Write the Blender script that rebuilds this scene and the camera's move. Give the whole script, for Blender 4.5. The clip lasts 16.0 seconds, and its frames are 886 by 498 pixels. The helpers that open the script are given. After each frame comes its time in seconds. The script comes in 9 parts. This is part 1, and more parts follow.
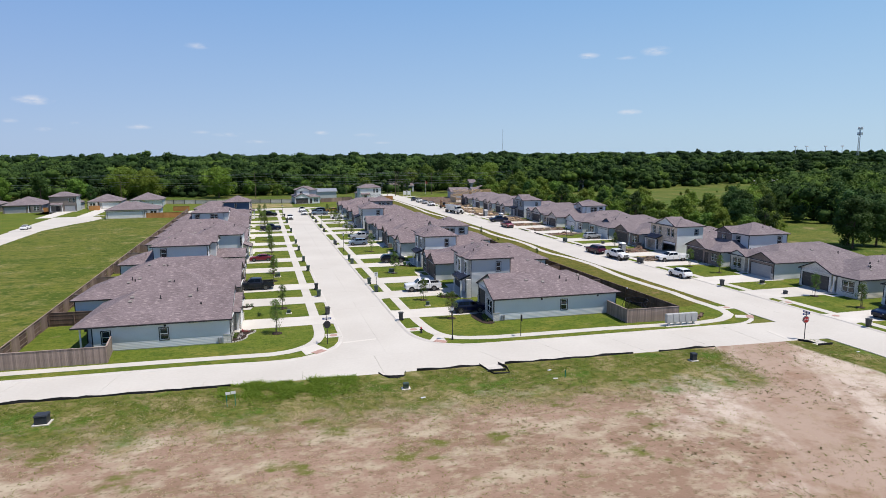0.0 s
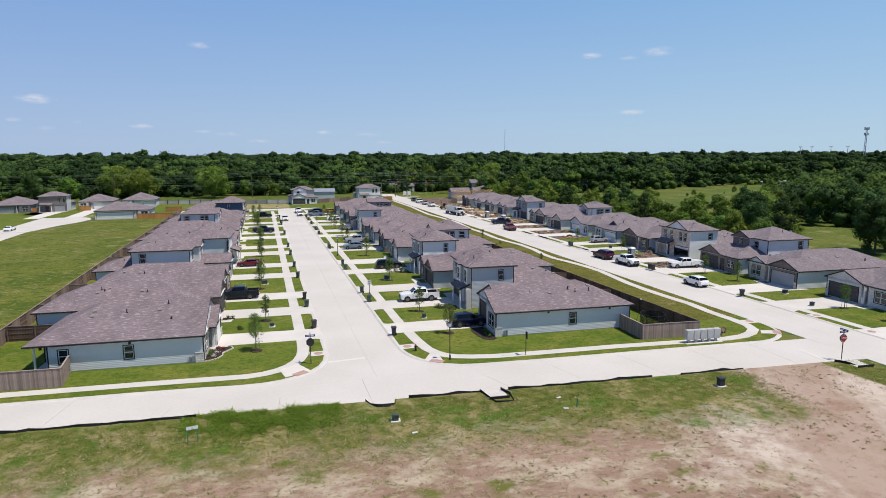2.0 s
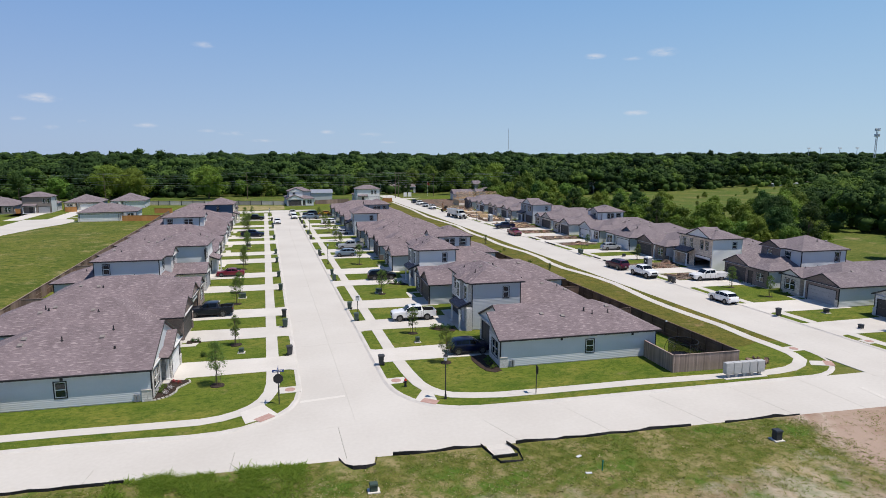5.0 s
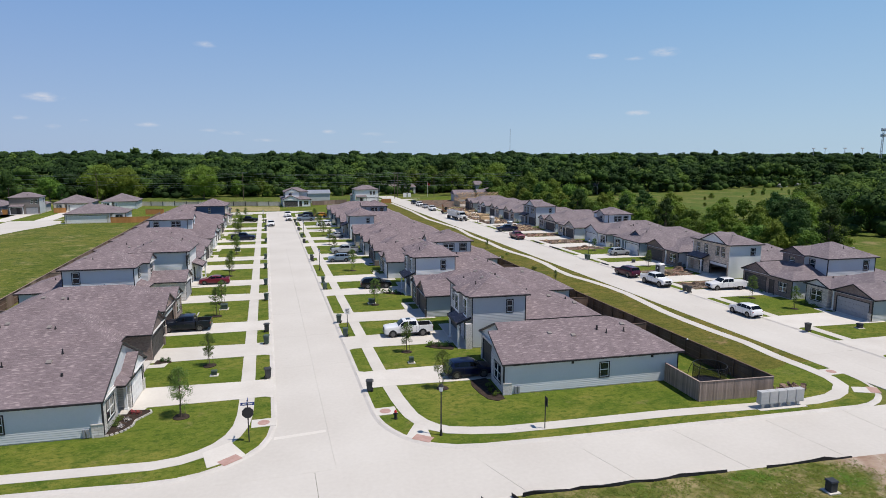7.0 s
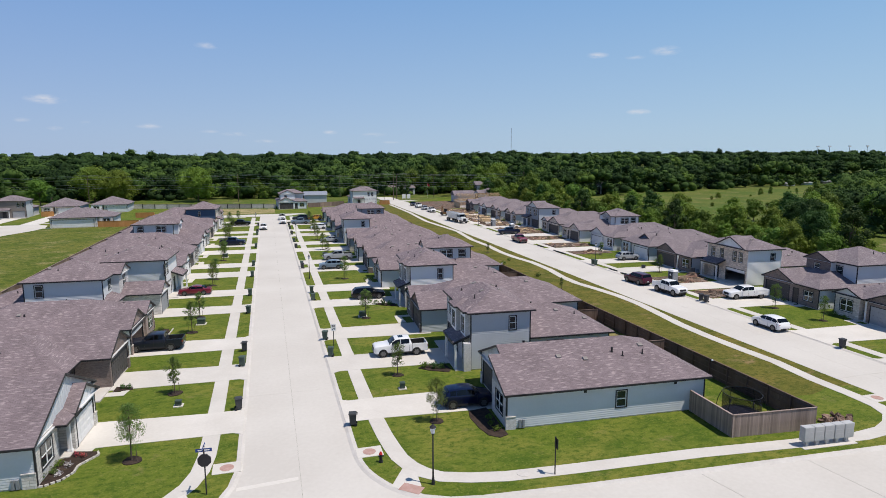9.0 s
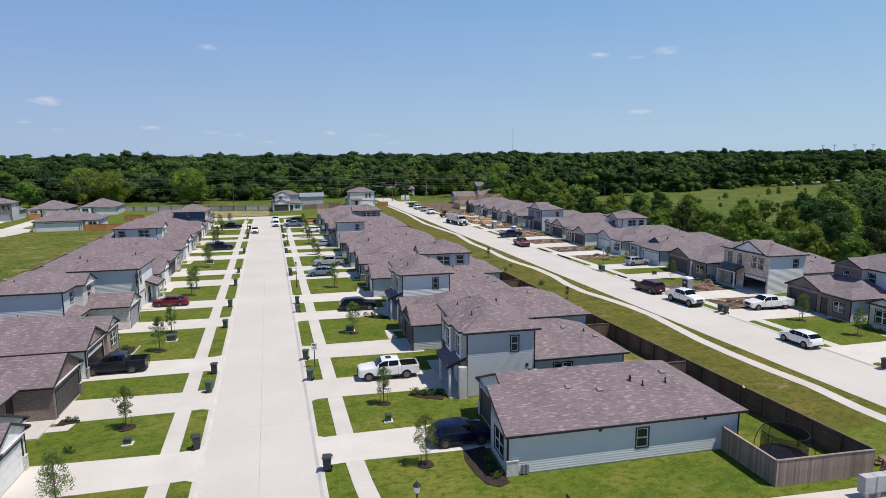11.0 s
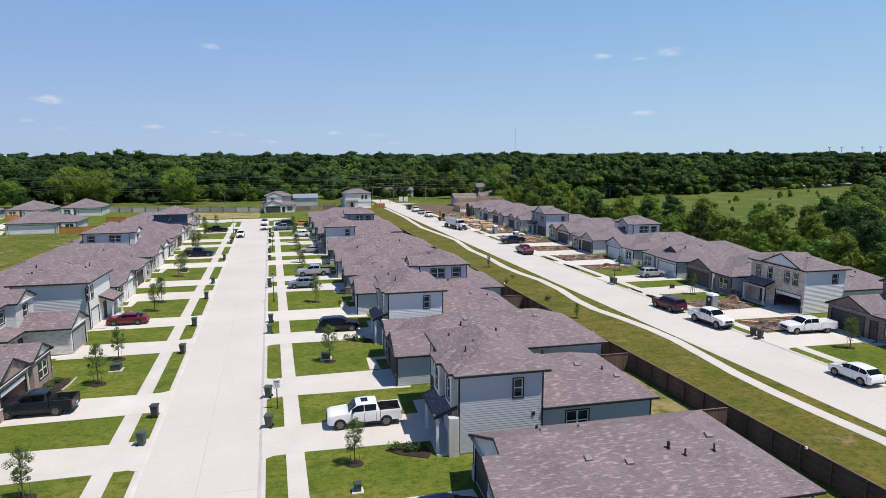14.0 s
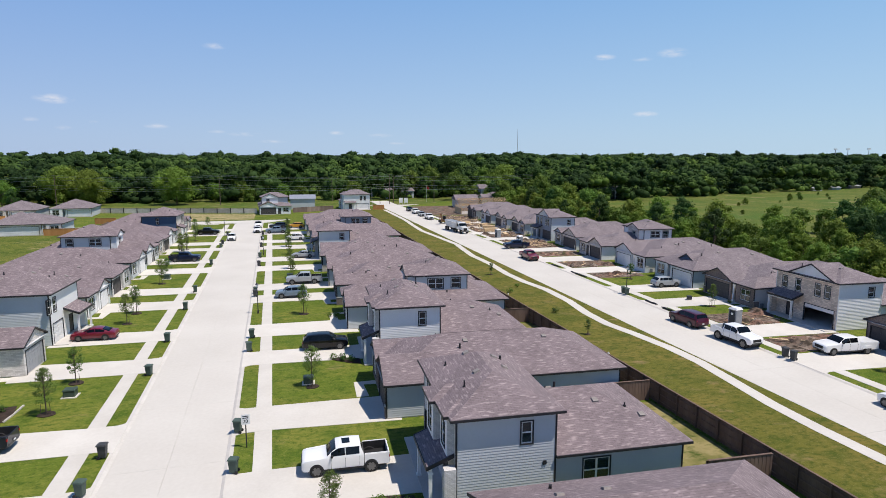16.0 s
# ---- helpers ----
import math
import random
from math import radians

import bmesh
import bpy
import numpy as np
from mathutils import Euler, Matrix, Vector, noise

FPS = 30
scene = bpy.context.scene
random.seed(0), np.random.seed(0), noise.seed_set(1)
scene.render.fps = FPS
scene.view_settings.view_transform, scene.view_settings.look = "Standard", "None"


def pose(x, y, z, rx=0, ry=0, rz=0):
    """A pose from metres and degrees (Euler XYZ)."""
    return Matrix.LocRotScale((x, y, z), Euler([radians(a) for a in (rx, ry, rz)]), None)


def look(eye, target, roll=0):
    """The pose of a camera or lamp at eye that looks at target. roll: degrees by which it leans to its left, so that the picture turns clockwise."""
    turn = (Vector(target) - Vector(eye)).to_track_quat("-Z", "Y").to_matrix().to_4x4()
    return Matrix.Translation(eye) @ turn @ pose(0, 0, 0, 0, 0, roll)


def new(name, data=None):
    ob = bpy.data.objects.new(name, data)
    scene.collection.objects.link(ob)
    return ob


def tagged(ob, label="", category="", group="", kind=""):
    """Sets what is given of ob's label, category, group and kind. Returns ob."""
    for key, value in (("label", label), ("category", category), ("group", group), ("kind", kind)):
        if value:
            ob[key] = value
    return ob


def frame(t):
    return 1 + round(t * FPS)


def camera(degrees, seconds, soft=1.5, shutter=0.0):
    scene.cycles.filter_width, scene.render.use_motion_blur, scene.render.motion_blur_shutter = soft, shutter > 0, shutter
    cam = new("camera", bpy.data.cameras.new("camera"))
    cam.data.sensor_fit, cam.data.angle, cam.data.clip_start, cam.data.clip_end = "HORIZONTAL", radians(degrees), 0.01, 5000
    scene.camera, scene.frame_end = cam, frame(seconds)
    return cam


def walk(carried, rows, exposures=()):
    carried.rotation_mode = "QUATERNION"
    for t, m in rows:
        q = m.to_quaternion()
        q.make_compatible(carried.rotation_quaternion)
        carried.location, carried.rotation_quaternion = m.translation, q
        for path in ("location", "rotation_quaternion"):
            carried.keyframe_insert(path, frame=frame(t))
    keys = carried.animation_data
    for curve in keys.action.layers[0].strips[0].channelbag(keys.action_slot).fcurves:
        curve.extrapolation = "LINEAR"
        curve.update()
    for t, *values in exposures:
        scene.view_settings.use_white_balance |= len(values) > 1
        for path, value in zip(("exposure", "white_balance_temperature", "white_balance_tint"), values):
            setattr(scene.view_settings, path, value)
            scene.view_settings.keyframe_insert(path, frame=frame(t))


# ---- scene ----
cam = camera(72.1, 16.0, soft=0.75)
PATH = [
    (0, (-12.721, -1.559, 21.868), (-12.152, 0.334, 21.561), -0.3),
    (1.5, (-10.765, 3.563, 21.802), (-10.2, 5.457, 21.494), -0.2),
    (3.5, (-8.214, 10.211, 21.763), (-7.655, 12.107, 21.456), -0.1),
    (7, (-3.918, 22.039, 21.762), (-3.368, 23.937, 21.454), 0.1),
    (9, (-1.265, 28.741, 21.734), (-0.72, 30.641, 21.426), -0.2),
    (12.5, (3.668, 40.662, 21.413), (4.205, 42.564, 21.107), -0.4),
    (14.5, (6.096, 47.177, 21.422), (6.628, 49.081, 21.117), 0.0),
    (16, (7.86, 52.334, 21.361), (8.388, 54.239, 21.057), 0.1),
]
walk(cam, [(t, look(eye, target, roll)) for t, eye, target, roll in PATH], [(0.0, 0.0), (2.0, -0.06), (4.0, -0.08), (6.5, -0.15), (8.0, -0.13), (11.5, -0.11), (13.0, -0.05), (14.5, 0.0), (16.0, 0.02)])

# ---- light: high sun from the east-south-east, clear sky with a few small clouds ----
SUN = Vector((0.36, -0.25, 1.0)).normalized()
sun = new("sun", bpy.data.lights.new("sun", "SUN"))
sun.data.energy, sun.data.angle, sun.data.color = 4.8, radians(0.55), (1.0, 0.92, 0.84)
sun.matrix_world = look(SUN * 100, (0, 0, 0))
world = bpy.data.worlds.new("sky")
scene.world = world
world.use_nodes = True


def build_sky():
    nt = world.node_tree
    nt.nodes.clear()
    N, L = nt.nodes.new, nt.links.new
    out, bg = N("ShaderNodeOutputWorld"), N("ShaderNodeBackground")
    sky = N("ShaderNodeTexSky")
    sky.sky_type, sky.sun_disc = "NISHITA", False
    sky.sun_elevation = math.asin(SUN.z)
    sky.sun_rotation = math.atan2(SUN.x, SUN.y)
    sky.air_density, sky.dust_density, sky.ozone_density = 1.0, 0.6, 2.0
    bg.inputs["Strength"].default_value = 0.115
    # small fair-weather clouds: soft spots in the sky, broken up by noise
    co = N("ShaderNodeTexCoord")
    noi = N("ShaderNodeTexNoise")
    stretch = N("ShaderNodeVectorMath"); stretch.operation = "MULTIPLY"
    stretch.inputs[1].default_value = (55, 55, 150)
    L(co.outputs["Generated"], stretch.inputs[0]); L(stretch.outputs[0], noi.inputs["Vector"])
    noi.inputs["Scale"].default_value, noi.inputs["Detail"].default_value = 1.0, 5.0
    total = None
    for az, el, w, h, power in CLOUDS:
        d = Vector((math.sin(radians(az)) * math.cos(radians(el)), math.cos(radians(az)) * math.cos(radians(el)), math.sin(radians(el))))
        sub = N("ShaderNodeVectorMath"); sub.operation = "SUBTRACT"; sub.inputs[1].default_value = d
        L(co.outputs["Generated"], sub.inputs[0])
        mul = N("ShaderNodeVectorMath"); mul.operation = "MULTIPLY"
        mul.inputs[1].default_value = (1 / w, 1 / w, 1 / h)
        L(sub.outputs[0], mul.inputs[0])
        ln = N("ShaderNodeVectorMath"); ln.operation = "LENGTH"; L(mul.outputs[0], ln.inputs[0])
        fall = N("ShaderNodeMapRange"); fall.inputs["From Min"].default_value = 1.0; fall.inputs["From Max"].default_value = 0.1
        fall.inputs["To Max"].default_value = power
        L(ln.outputs["Value"], fall.inputs["Value"])
        if total is None:
            total = fall.outputs[0]
        else:
            mx = N("ShaderNodeMath"); mx.operation = "MAXIMUM"; L(total, mx.inputs[0]); L(fall.outputs[0], mx.inputs[1]); total = mx.outputs[0]
    br = N("ShaderNodeMapRange"); br.inputs["From Min"].default_value, br.inputs["From Max"].default_value = 0.34, 0.60
    L(noi.outputs["Fac"], br.inputs["Value"])
    amt = N("ShaderNodeMath"); amt.operation = "MULTIPLY"; L(total, amt.inputs[0]); L(br.outputs[0], amt.inputs[1])
    sep = N("ShaderNodeSeparateXYZ"); L(co.outputs["Generated"], sep.inputs[0])
    ramp = N("ShaderNodeValToRGB")
    el = ramp.color_ramp.elements
    el[0].position, el[0].color = 0.0, (0.415, 0.565, 0.78, 1)
    el[1].position, el[1].color = 1.0, (0.05, 0.13, 0.33, 1)
    e = el.new(0.07); e.color = (0.355, 0.515, 0.775, 1)
    e = el.new(0.25); e.color = (0.215, 0.405, 0.75, 1)
    e = el.new(0.5); e.color = (0.08, 0.19, 0.44, 1)
    L(sep.outputs["Z"], ramp.inputs["Fac"])
    # brighter towards the sun's side of the sky
    side = N("ShaderNodeVectorMath"); side.operation = "MULTIPLY_ADD"
    side.inputs[1].default_value, side.inputs[2].default_value = (1.30, 1.65, 0.55), (8.85, 8.85, 8.85)
    L(sep.outputs["X"], side.inputs[0])
    gain = N("ShaderNodeVectorMath"); gain.operation = "MULTIPLY"; L(side.outputs[0], gain.inputs[1])
    L(ramp.outputs["Color"], gain.inputs[0])
    haze = N("ShaderNodeMix"); haze.data_type = "RGBA"; haze.inputs["Factor"].default_value = 0.88
    L(sky.outputs[0], haze.inputs[6]); L(gain.outputs[0], haze.inputs[7])
    mix = N("ShaderNodeMix"); mix.data_type = "RGBA"
    L(amt.outputs[0], mix.inputs["Factor"]); L(haze.outputs[2], mix.inputs[6]); mix.inputs[7].default_value = (6.6, 6.7, 7.3, 1)
    L(mix.outputs[2], bg.inputs["Color"]); L(bg.outputs[0], out.inputs[0])


# azimuth (clockwise from +y), elevation, half width, half height, strength
CLOUDS = [(-16.5, 4.3, 0.027, 0.0074, 0.85), (-4.4, 9.1, 0.020, 0.0056, 0.46), (29.8, 8.5, 0.019, 0.0050, 0.69), (35.5, 8.6, 0.025, 0.0081, 0.575), (33, 8.2, 0.017, 0.0037, 0.345), (33.5, 3.6, 0.020, 0.0050, 0.85),
          (-9.3, 2.4, 0.020, 0.0043, 0.575), (5.7, 2, 0.014, 0.0037, 0.575), (-18.1, 2.7, 0.011, 0.0037, 0.46), (-16, 2.1, 0.012, 0.0037, 0.46), (-2.3, 1.8, 0.029, 0.0037, 0.4025),
          (0.1, 1.2, 0.023, 0.0031, 0.4025), (9.7, 1.8, 0.023, 0.0037, 0.345), (11.2, 1.1, 0.017, 0.0025, 0.345), (-4.6, 2, 0.015, 0.0031, 0.345), (-13.9, 2.6, 0.007, 0.0031, 0.2875)]
build_sky()


# ---- materials ----
def rgb(c, k=1.0):
    return (c[0] * k, c[1] * k, c[2] * k, 1)


def mat(name, c1, c2, rough=0.85, big=0.6, fine=9.0, bump=0.15, metal=0.0, spec=0.3, uv=False, stretch=(1, 1, 1), rnd=0.0, fine_mix=0.35):
    """Two-scale mottled surface: c1 and c2 blend in large patches, then in fine grain."""
    m = bpy.data.materials.new(name)
    m.use_nodes = True
    nt = m.node_tree
    N, L = nt.nodes.new, nt.links.new
    b = nt.nodes["Principled BSDF"]
    b.inputs["Roughness"].default_value, b.inputs["Metallic"].default_value = rough, metal
    b.inputs["Specular IOR Level"].default_value = spec
    co = N("ShaderNodeTexCoord")
    mp = N("ShaderNodeMapping"); mp.inputs["Scale"].default_value = stretch
    L(co.outputs["UV" if uv else "Object"], mp.inputs["Vector"])
    n1, n2 = N("ShaderNodeTexNoise"), N("ShaderNodeTexNoise")
    n1.inputs["Scale"].default_value, n1.inputs["Detail"].default_value = big, 4
    n2.inputs["Scale"].default_value, n2.inputs["Detail"].default_value = fine, 6
    L(mp.outputs[0], n1.inputs["Vector"]); L(mp.outputs[0], n2.inputs["Vector"])
    mm = N("ShaderNodeMix"); mm.inputs["Factor"].default_value = fine_mix
    L(n1.outputs["Fac"], mm.inputs["A"]); L(n2.outputs["Fac"], mm.inputs["B"])
    r = N("ShaderNodeMapRange"); r.inputs["From Min"].default_value, r.inputs["From Max"].default_value = 0.36, 0.64
    L(mm.outputs["Result"], r.inputs["Value"])
    mix = N("ShaderNodeMix"); mix.data_type = "RGBA"
    L(r.outputs[0], mix.inputs["Factor"]); mix.inputs[6].default_value, mix.inputs[7].default_value = rgb(c1), rgb(c2)
    last = mix.outputs[2]
    if rnd:
        oi = N("ShaderNodeObjectInfo")
        hv = N("ShaderNodeHueSaturation")
        mr = N("ShaderNodeMapRange"); mr.inputs["To Min"].default_value, mr.inputs["To Max"].default_value = 1 - rnd, 1 + rnd
        L(oi.outputs["Random"], mr.inputs["Value"]); L(mr.outputs[0], hv.inputs["Value"]); L(last, hv.inputs["Color"])
        last = hv.outputs[0]
    L(last, b.inputs["Base Color"])
    if bump:
        bp = N("ShaderNodeBump"); bp.inputs["Strength"].default_value, bp.inputs["Distance"].default_value = bump, 0.02
        L(n2.outputs["Fac"], bp.inputs["Height"]); L(bp.outputs[0], b.inputs["Normal"])
    return m


def brick_mat(name, c1, c2, mortar, w=0.22, h=0.075, gap=0.01, rough=0.85, patch=None, bump=0.4, freq=2, bias=0.0):
    """Coursed pieces laid out by the surface's own metres: brick, stone or shingle."""
    m = bpy.data.materials.new(name)
    m.use_nodes = True
    nt = m.node_tree
    N, L = nt.nodes.new, nt.links.new
    b = nt.nodes["Principled BSDF"]
    b.inputs["Roughness"].default_value, b.inputs["Specular IOR Level"].default_value = rough, 0.25
    co = N("ShaderNodeTexCoord")
    br = N("ShaderNodeTexBrick")
    br.inputs["Scale"].default_value = 1.0
    br.inputs["Brick Width"].default_value, br.inputs["Row Height"].default_value = w, h
    br.inputs["Mortar Size"].default_value, br.inputs["Mortar Smooth"].default_value = gap, 0.3
    br.inputs["Bias"].default_value = bias
    br.offset_frequency = freq
    br.inputs["Color1"].default_value, br.inputs["Color2"].default_value, br.inputs["Mortar"].default_value = rgb(c1), rgb(c2), rgb(mortar)
    L(co.outputs["UV"], br.inputs["Vector"])
    no = N("ShaderNodeTexNoise"); no.inputs["Scale"].default_value, no.inputs["Detail"].default_value = 0.35, 4
    L(co.outputs["UV"], no.inputs["Vector"])
    hv = N("ShaderNodeHueSaturation")
    mr = N("ShaderNodeMapRange"); mr.inputs["From Min"].default_value, mr.inputs["From Max"].default_value = 0.3, 0.7
    mr.inputs["To Min"].default_value, mr.inputs["To Max"].default_value = 0.86, 1.14
    L(no.outputs["Fac"], mr.inputs["Value"]); L(mr.outputs[0], hv.inputs["Value"])
    col = br.outputs["Color"]
    if patch:
        # short streaks of lighter tabs, as on laminated shingles
        mp = N("ShaderNodeMapping"); mp.inputs["Scale"].default_value = (1.5, 6.0, 1)
        L(co.outputs["UV"], mp.inputs["Vector"])
        pn = N("ShaderNodeTexNoise"); pn.inputs["Scale"].default_value, pn.inputs["Detail"].default_value = 1.0, 2.5
        L(mp.outputs[0], pn.inputs["Vector"])
        pr = N("ShaderNodeMapRange"); pr.inputs["From Min"].default_value, pr.inputs["From Max"].default_value = 0.55, 0.66
        L(pn.outputs["Fac"], pr.inputs["Value"])
        pm = N("ShaderNodeMix"); pm.data_type = "RGBA"; pm.inputs[7].default_value = rgb(patch)
        L(pr.outputs[0], pm.inputs["Factor"]); L(col, pm.inputs[6]); col = pm.outputs[2]
    L(col, hv.inputs["Color"]); L(hv.outputs[0], b.inputs["Base Color"])
    bp = N("ShaderNodeBump"); bp.inputs["Strength"].default_value, bp.inputs["Distance"].default_value = bump, 0.012
    bp.invert = True
    L(br.outputs["Fac"], bp.inputs["Height"]); L(bp.outputs[0], b.inputs["Normal"])
    return m


def glass_mat():
    m = bpy.data.materials.new("window_glass")
    m.use_nodes = True
    b = m.node_tree.nodes["Principled BSDF"]
    b.inputs["Base Color"].default_value = (0.025, 0.045, 0.05, 1)
    b.inputs["Roughness"].default_value = 0.06
    b.inputs["Specular IOR Level"].default_value = 0.6
    b.inputs["Transmission Weight"].default_value = 0.35
    return m


def leaf_mat(name, c1, c2, rnd=0.25, glow=0.22):
    m = bpy.data.materials.new(name)
    m.use_nodes = True
    nt = m.node_tree
    N, L = nt.nodes.new, nt.links.new
    b = nt.nodes["Principled BSDF"]
    b.inputs["Roughness"].default_value, b.inputs["Specular IOR Level"].default_value = 0.65, 0.2
    ge = N("ShaderNodeNewGeometry")
    mix = N("ShaderNodeMix"); mix.data_type = "RGBA"
    L(ge.outputs["Random Per Island"], mix.inputs["Factor"]); mix.inputs[6].default_value, mix.inputs[7].default_value = rgb(c1), rgb(c2)
    no = N("ShaderNodeTexNoise"); no.inputs["Scale"].default_value, no.inputs["Detail"].default_value = 0.06, 2
    co = N("ShaderNodeTexCoord"); L(co.outputs["Object"], no.inputs["Vector"])
    oi = N("ShaderNodeObjectInfo")
    ad = N("ShaderNodeMath"); ad.operation = "MULTIPLY_ADD"; ad.inputs[1].default_value = 0.5
    tone = oi.outputs["Random"]
    L(tone, ad.inputs[0]); L(no.outputs["Fac"], ad.inputs[2])
    mr = N("ShaderNodeMapRange"); mr.inputs["From Min"].default_value, mr.inputs["From Max"].default_value = 0.4, 1.1
    mr.inputs["To Min"].default_value, mr.inputs["To Max"].default_value = 1 - rnd, 1 + rnd
    L(ad.outputs[0], mr.inputs["Value"])
    hv = N("ShaderNodeHueSaturation"); L(mr.outputs[0], hv.inputs["Value"]); L(mix.outputs[2], hv.inputs["Color"])
    mh = N("ShaderNodeMapRange"); mh.inputs["To Min"].default_value, mh.inputs["To Max"].default_value = 0.488, 0.522
    L(tone, mh.inputs["Value"]); L(mh.outputs[0], hv.inputs["Hue"])
    L(hv.outputs[0], b.inputs["Base Color"])
    tr = N("ShaderNodeBsdfTranslucent"); L(hv.outputs[0], tr.inputs["Color"])
    ms = N("ShaderNodeMixShader"); ms.inputs[0].default_value = glow
    L(b.outputs[0], ms.inputs[1]); L(tr.outputs[0], ms.inputs[2]); L(ms.outputs[0], nt.nodes["Material Output"].inputs["Surface"])
    return m


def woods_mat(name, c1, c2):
    """Foliage of the woods: every crown has a green of its own, far ones bluer for haze; leaves vary a little within
    it.
    """
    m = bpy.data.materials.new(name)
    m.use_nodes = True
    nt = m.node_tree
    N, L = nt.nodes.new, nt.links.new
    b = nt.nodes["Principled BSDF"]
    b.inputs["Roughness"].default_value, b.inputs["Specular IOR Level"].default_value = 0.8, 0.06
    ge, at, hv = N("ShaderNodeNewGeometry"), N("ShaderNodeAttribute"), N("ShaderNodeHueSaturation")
    at.attribute_name = "crown_haze_tone"
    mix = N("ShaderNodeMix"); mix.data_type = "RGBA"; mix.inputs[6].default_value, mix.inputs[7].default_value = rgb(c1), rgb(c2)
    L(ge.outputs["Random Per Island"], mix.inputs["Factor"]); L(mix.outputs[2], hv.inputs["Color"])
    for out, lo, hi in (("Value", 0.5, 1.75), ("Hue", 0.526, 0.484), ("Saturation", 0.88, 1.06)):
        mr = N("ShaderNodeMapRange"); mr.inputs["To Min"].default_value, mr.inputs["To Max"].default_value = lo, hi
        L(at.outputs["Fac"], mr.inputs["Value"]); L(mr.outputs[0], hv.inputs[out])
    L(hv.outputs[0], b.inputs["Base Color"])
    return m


def ground_mat(name, layers, base, bump=0.3):
    """Patchy ground: base colour, then layers (colour, noise scale, low, high, detail, seed) laid over it."""
    m = bpy.data.materials.new(name)
    m.use_nodes = True
    nt = m.node_tree
    N, L = nt.nodes.new, nt.links.new
    b = nt.nodes["Principled BSDF"]
    b.inputs["Roughness"].default_value, b.inputs["Specular IOR Level"].default_value = 0.95, 0.1
    co = N("ShaderNodeTexCoord")
    v = N("ShaderNodeRGB"); v.outputs[0].default_value = rgb(base)
    col, h = v.outputs[0], None
    for c, sc, lo, hi, det, seed in layers:
        mp = N("ShaderNodeMapping"); mp.inputs["Location"].default_value = (seed * 7.3, seed * 3.1, 0)
        if sc < 2:
            mp.inputs["Scale"].default_value = (1, 1.5, 1)
        L(co.outputs["Object"], mp.inputs["Vector"])
        no = N("ShaderNodeTexNoise"); no.inputs["Scale"].default_value, no.inputs["Detail"].default_value = sc, det
        no.inputs["Roughness"].default_value = 0.62
        L(mp.outputs[0], no.inputs["Vector"])
        mr = N("ShaderNodeMapRange"); mr.inputs["From Min"].default_value, mr.inputs["From Max"].default_value = lo, hi
        L(no.outputs["Fac"], mr.inputs["Value"])
        mx = N("ShaderNodeMix"); mx.data_type = "RGBA"; mx.inputs[7].default_value = rgb(c)
        L(mr.outputs[0], mx.inputs["Factor"]); L(col, mx.inputs[6]); col, h = mx.outputs[2], no.outputs["Fac"]
    L(col, b.inputs["Base Color"])
    bp = N("ShaderNodeBump"); bp.inputs["Strength"].default_value, bp.inputs["Distance"].default_value = bump, 0.06
    L(h, bp.inputs["Height"]); L(bp.outputs[0], b.inputs["Normal"])
    return m


M_CONC = mat("street_concrete", (0.52, 0.490, 0.443), (0.58, 0.552, 0.503), 0.9, 0.12, 3.0, 0.05)
M_WALK = mat("walk_concrete", (0.55, 0.518, 0.468), (0.62, 0.590, 0.538), 0.9, 0.3, 5.0, 0.05, rnd=0.05)
M_CURB = mat("curb_concrete", (0.50, 0.47, 0.43), (0.58, 0.55, 0.51), 0.9, 0.6, 6.0, 0.05)
M_LAWN = ground_mat("lawn_grass", [((0.185, 0.188, 0.036), 0.13, 0.44, 0.64, 8, 1), ((0.066, 0.112, 0.013), 0.26, 0.49, 0.66, 8, 2), ((0.22, 0.185, 0.075), 0.3, 0.60, 0.72, 9, 3), ((0.058, 0.100, 0.012), 1.5, 0.46, 0.66, 10, 4), ((0.195, 0.202, 0.044), 6.0, 0.53, 0.72, 7, 5), ((0.034, 0.062, 0.008), 9.0, 0.56, 0.70, 6, 7)], (0.114, 0.152, 0.020), 0.8)
M_VERGE = ground_mat("verge_grass", [((0.176, 0.140, 0.034), 0.13, 0.43, 0.62, 8, 1), ((0.063, 0.083, 0.012), 0.26, 0.49, 0.66, 8, 2), ((0.233, 0.168, 0.077), 0.3, 0.57, 0.70, 9, 3), ((0.059, 0.076, 0.012), 1.5, 0.46, 0.66, 10, 4), ((0.166, 0.148, 0.041), 6.0, 0.52, 0.72, 7, 5)], (0.116, 0.115, 0.021), 0.6)
M_FIELD = ground_mat("field_grass", [((0.135, 0.145, 0.034), 0.05, 0.42, 0.6, 8, 1), ((0.065, 0.115, 0.018), 0.035, 0.50, 0.62, 8, 2), ((0.27, 0.22, 0.11), 0.09, 0.58, 0.68, 9, 3), ((0.05, 0.085, 0.014), 0.5, 0.5, 0.66, 9, 4), ((0.20, 0.20, 0.06), 1.4, 0.54, 0.68, 7, 5)], (0.076, 0.110, 0.018), 0.6)
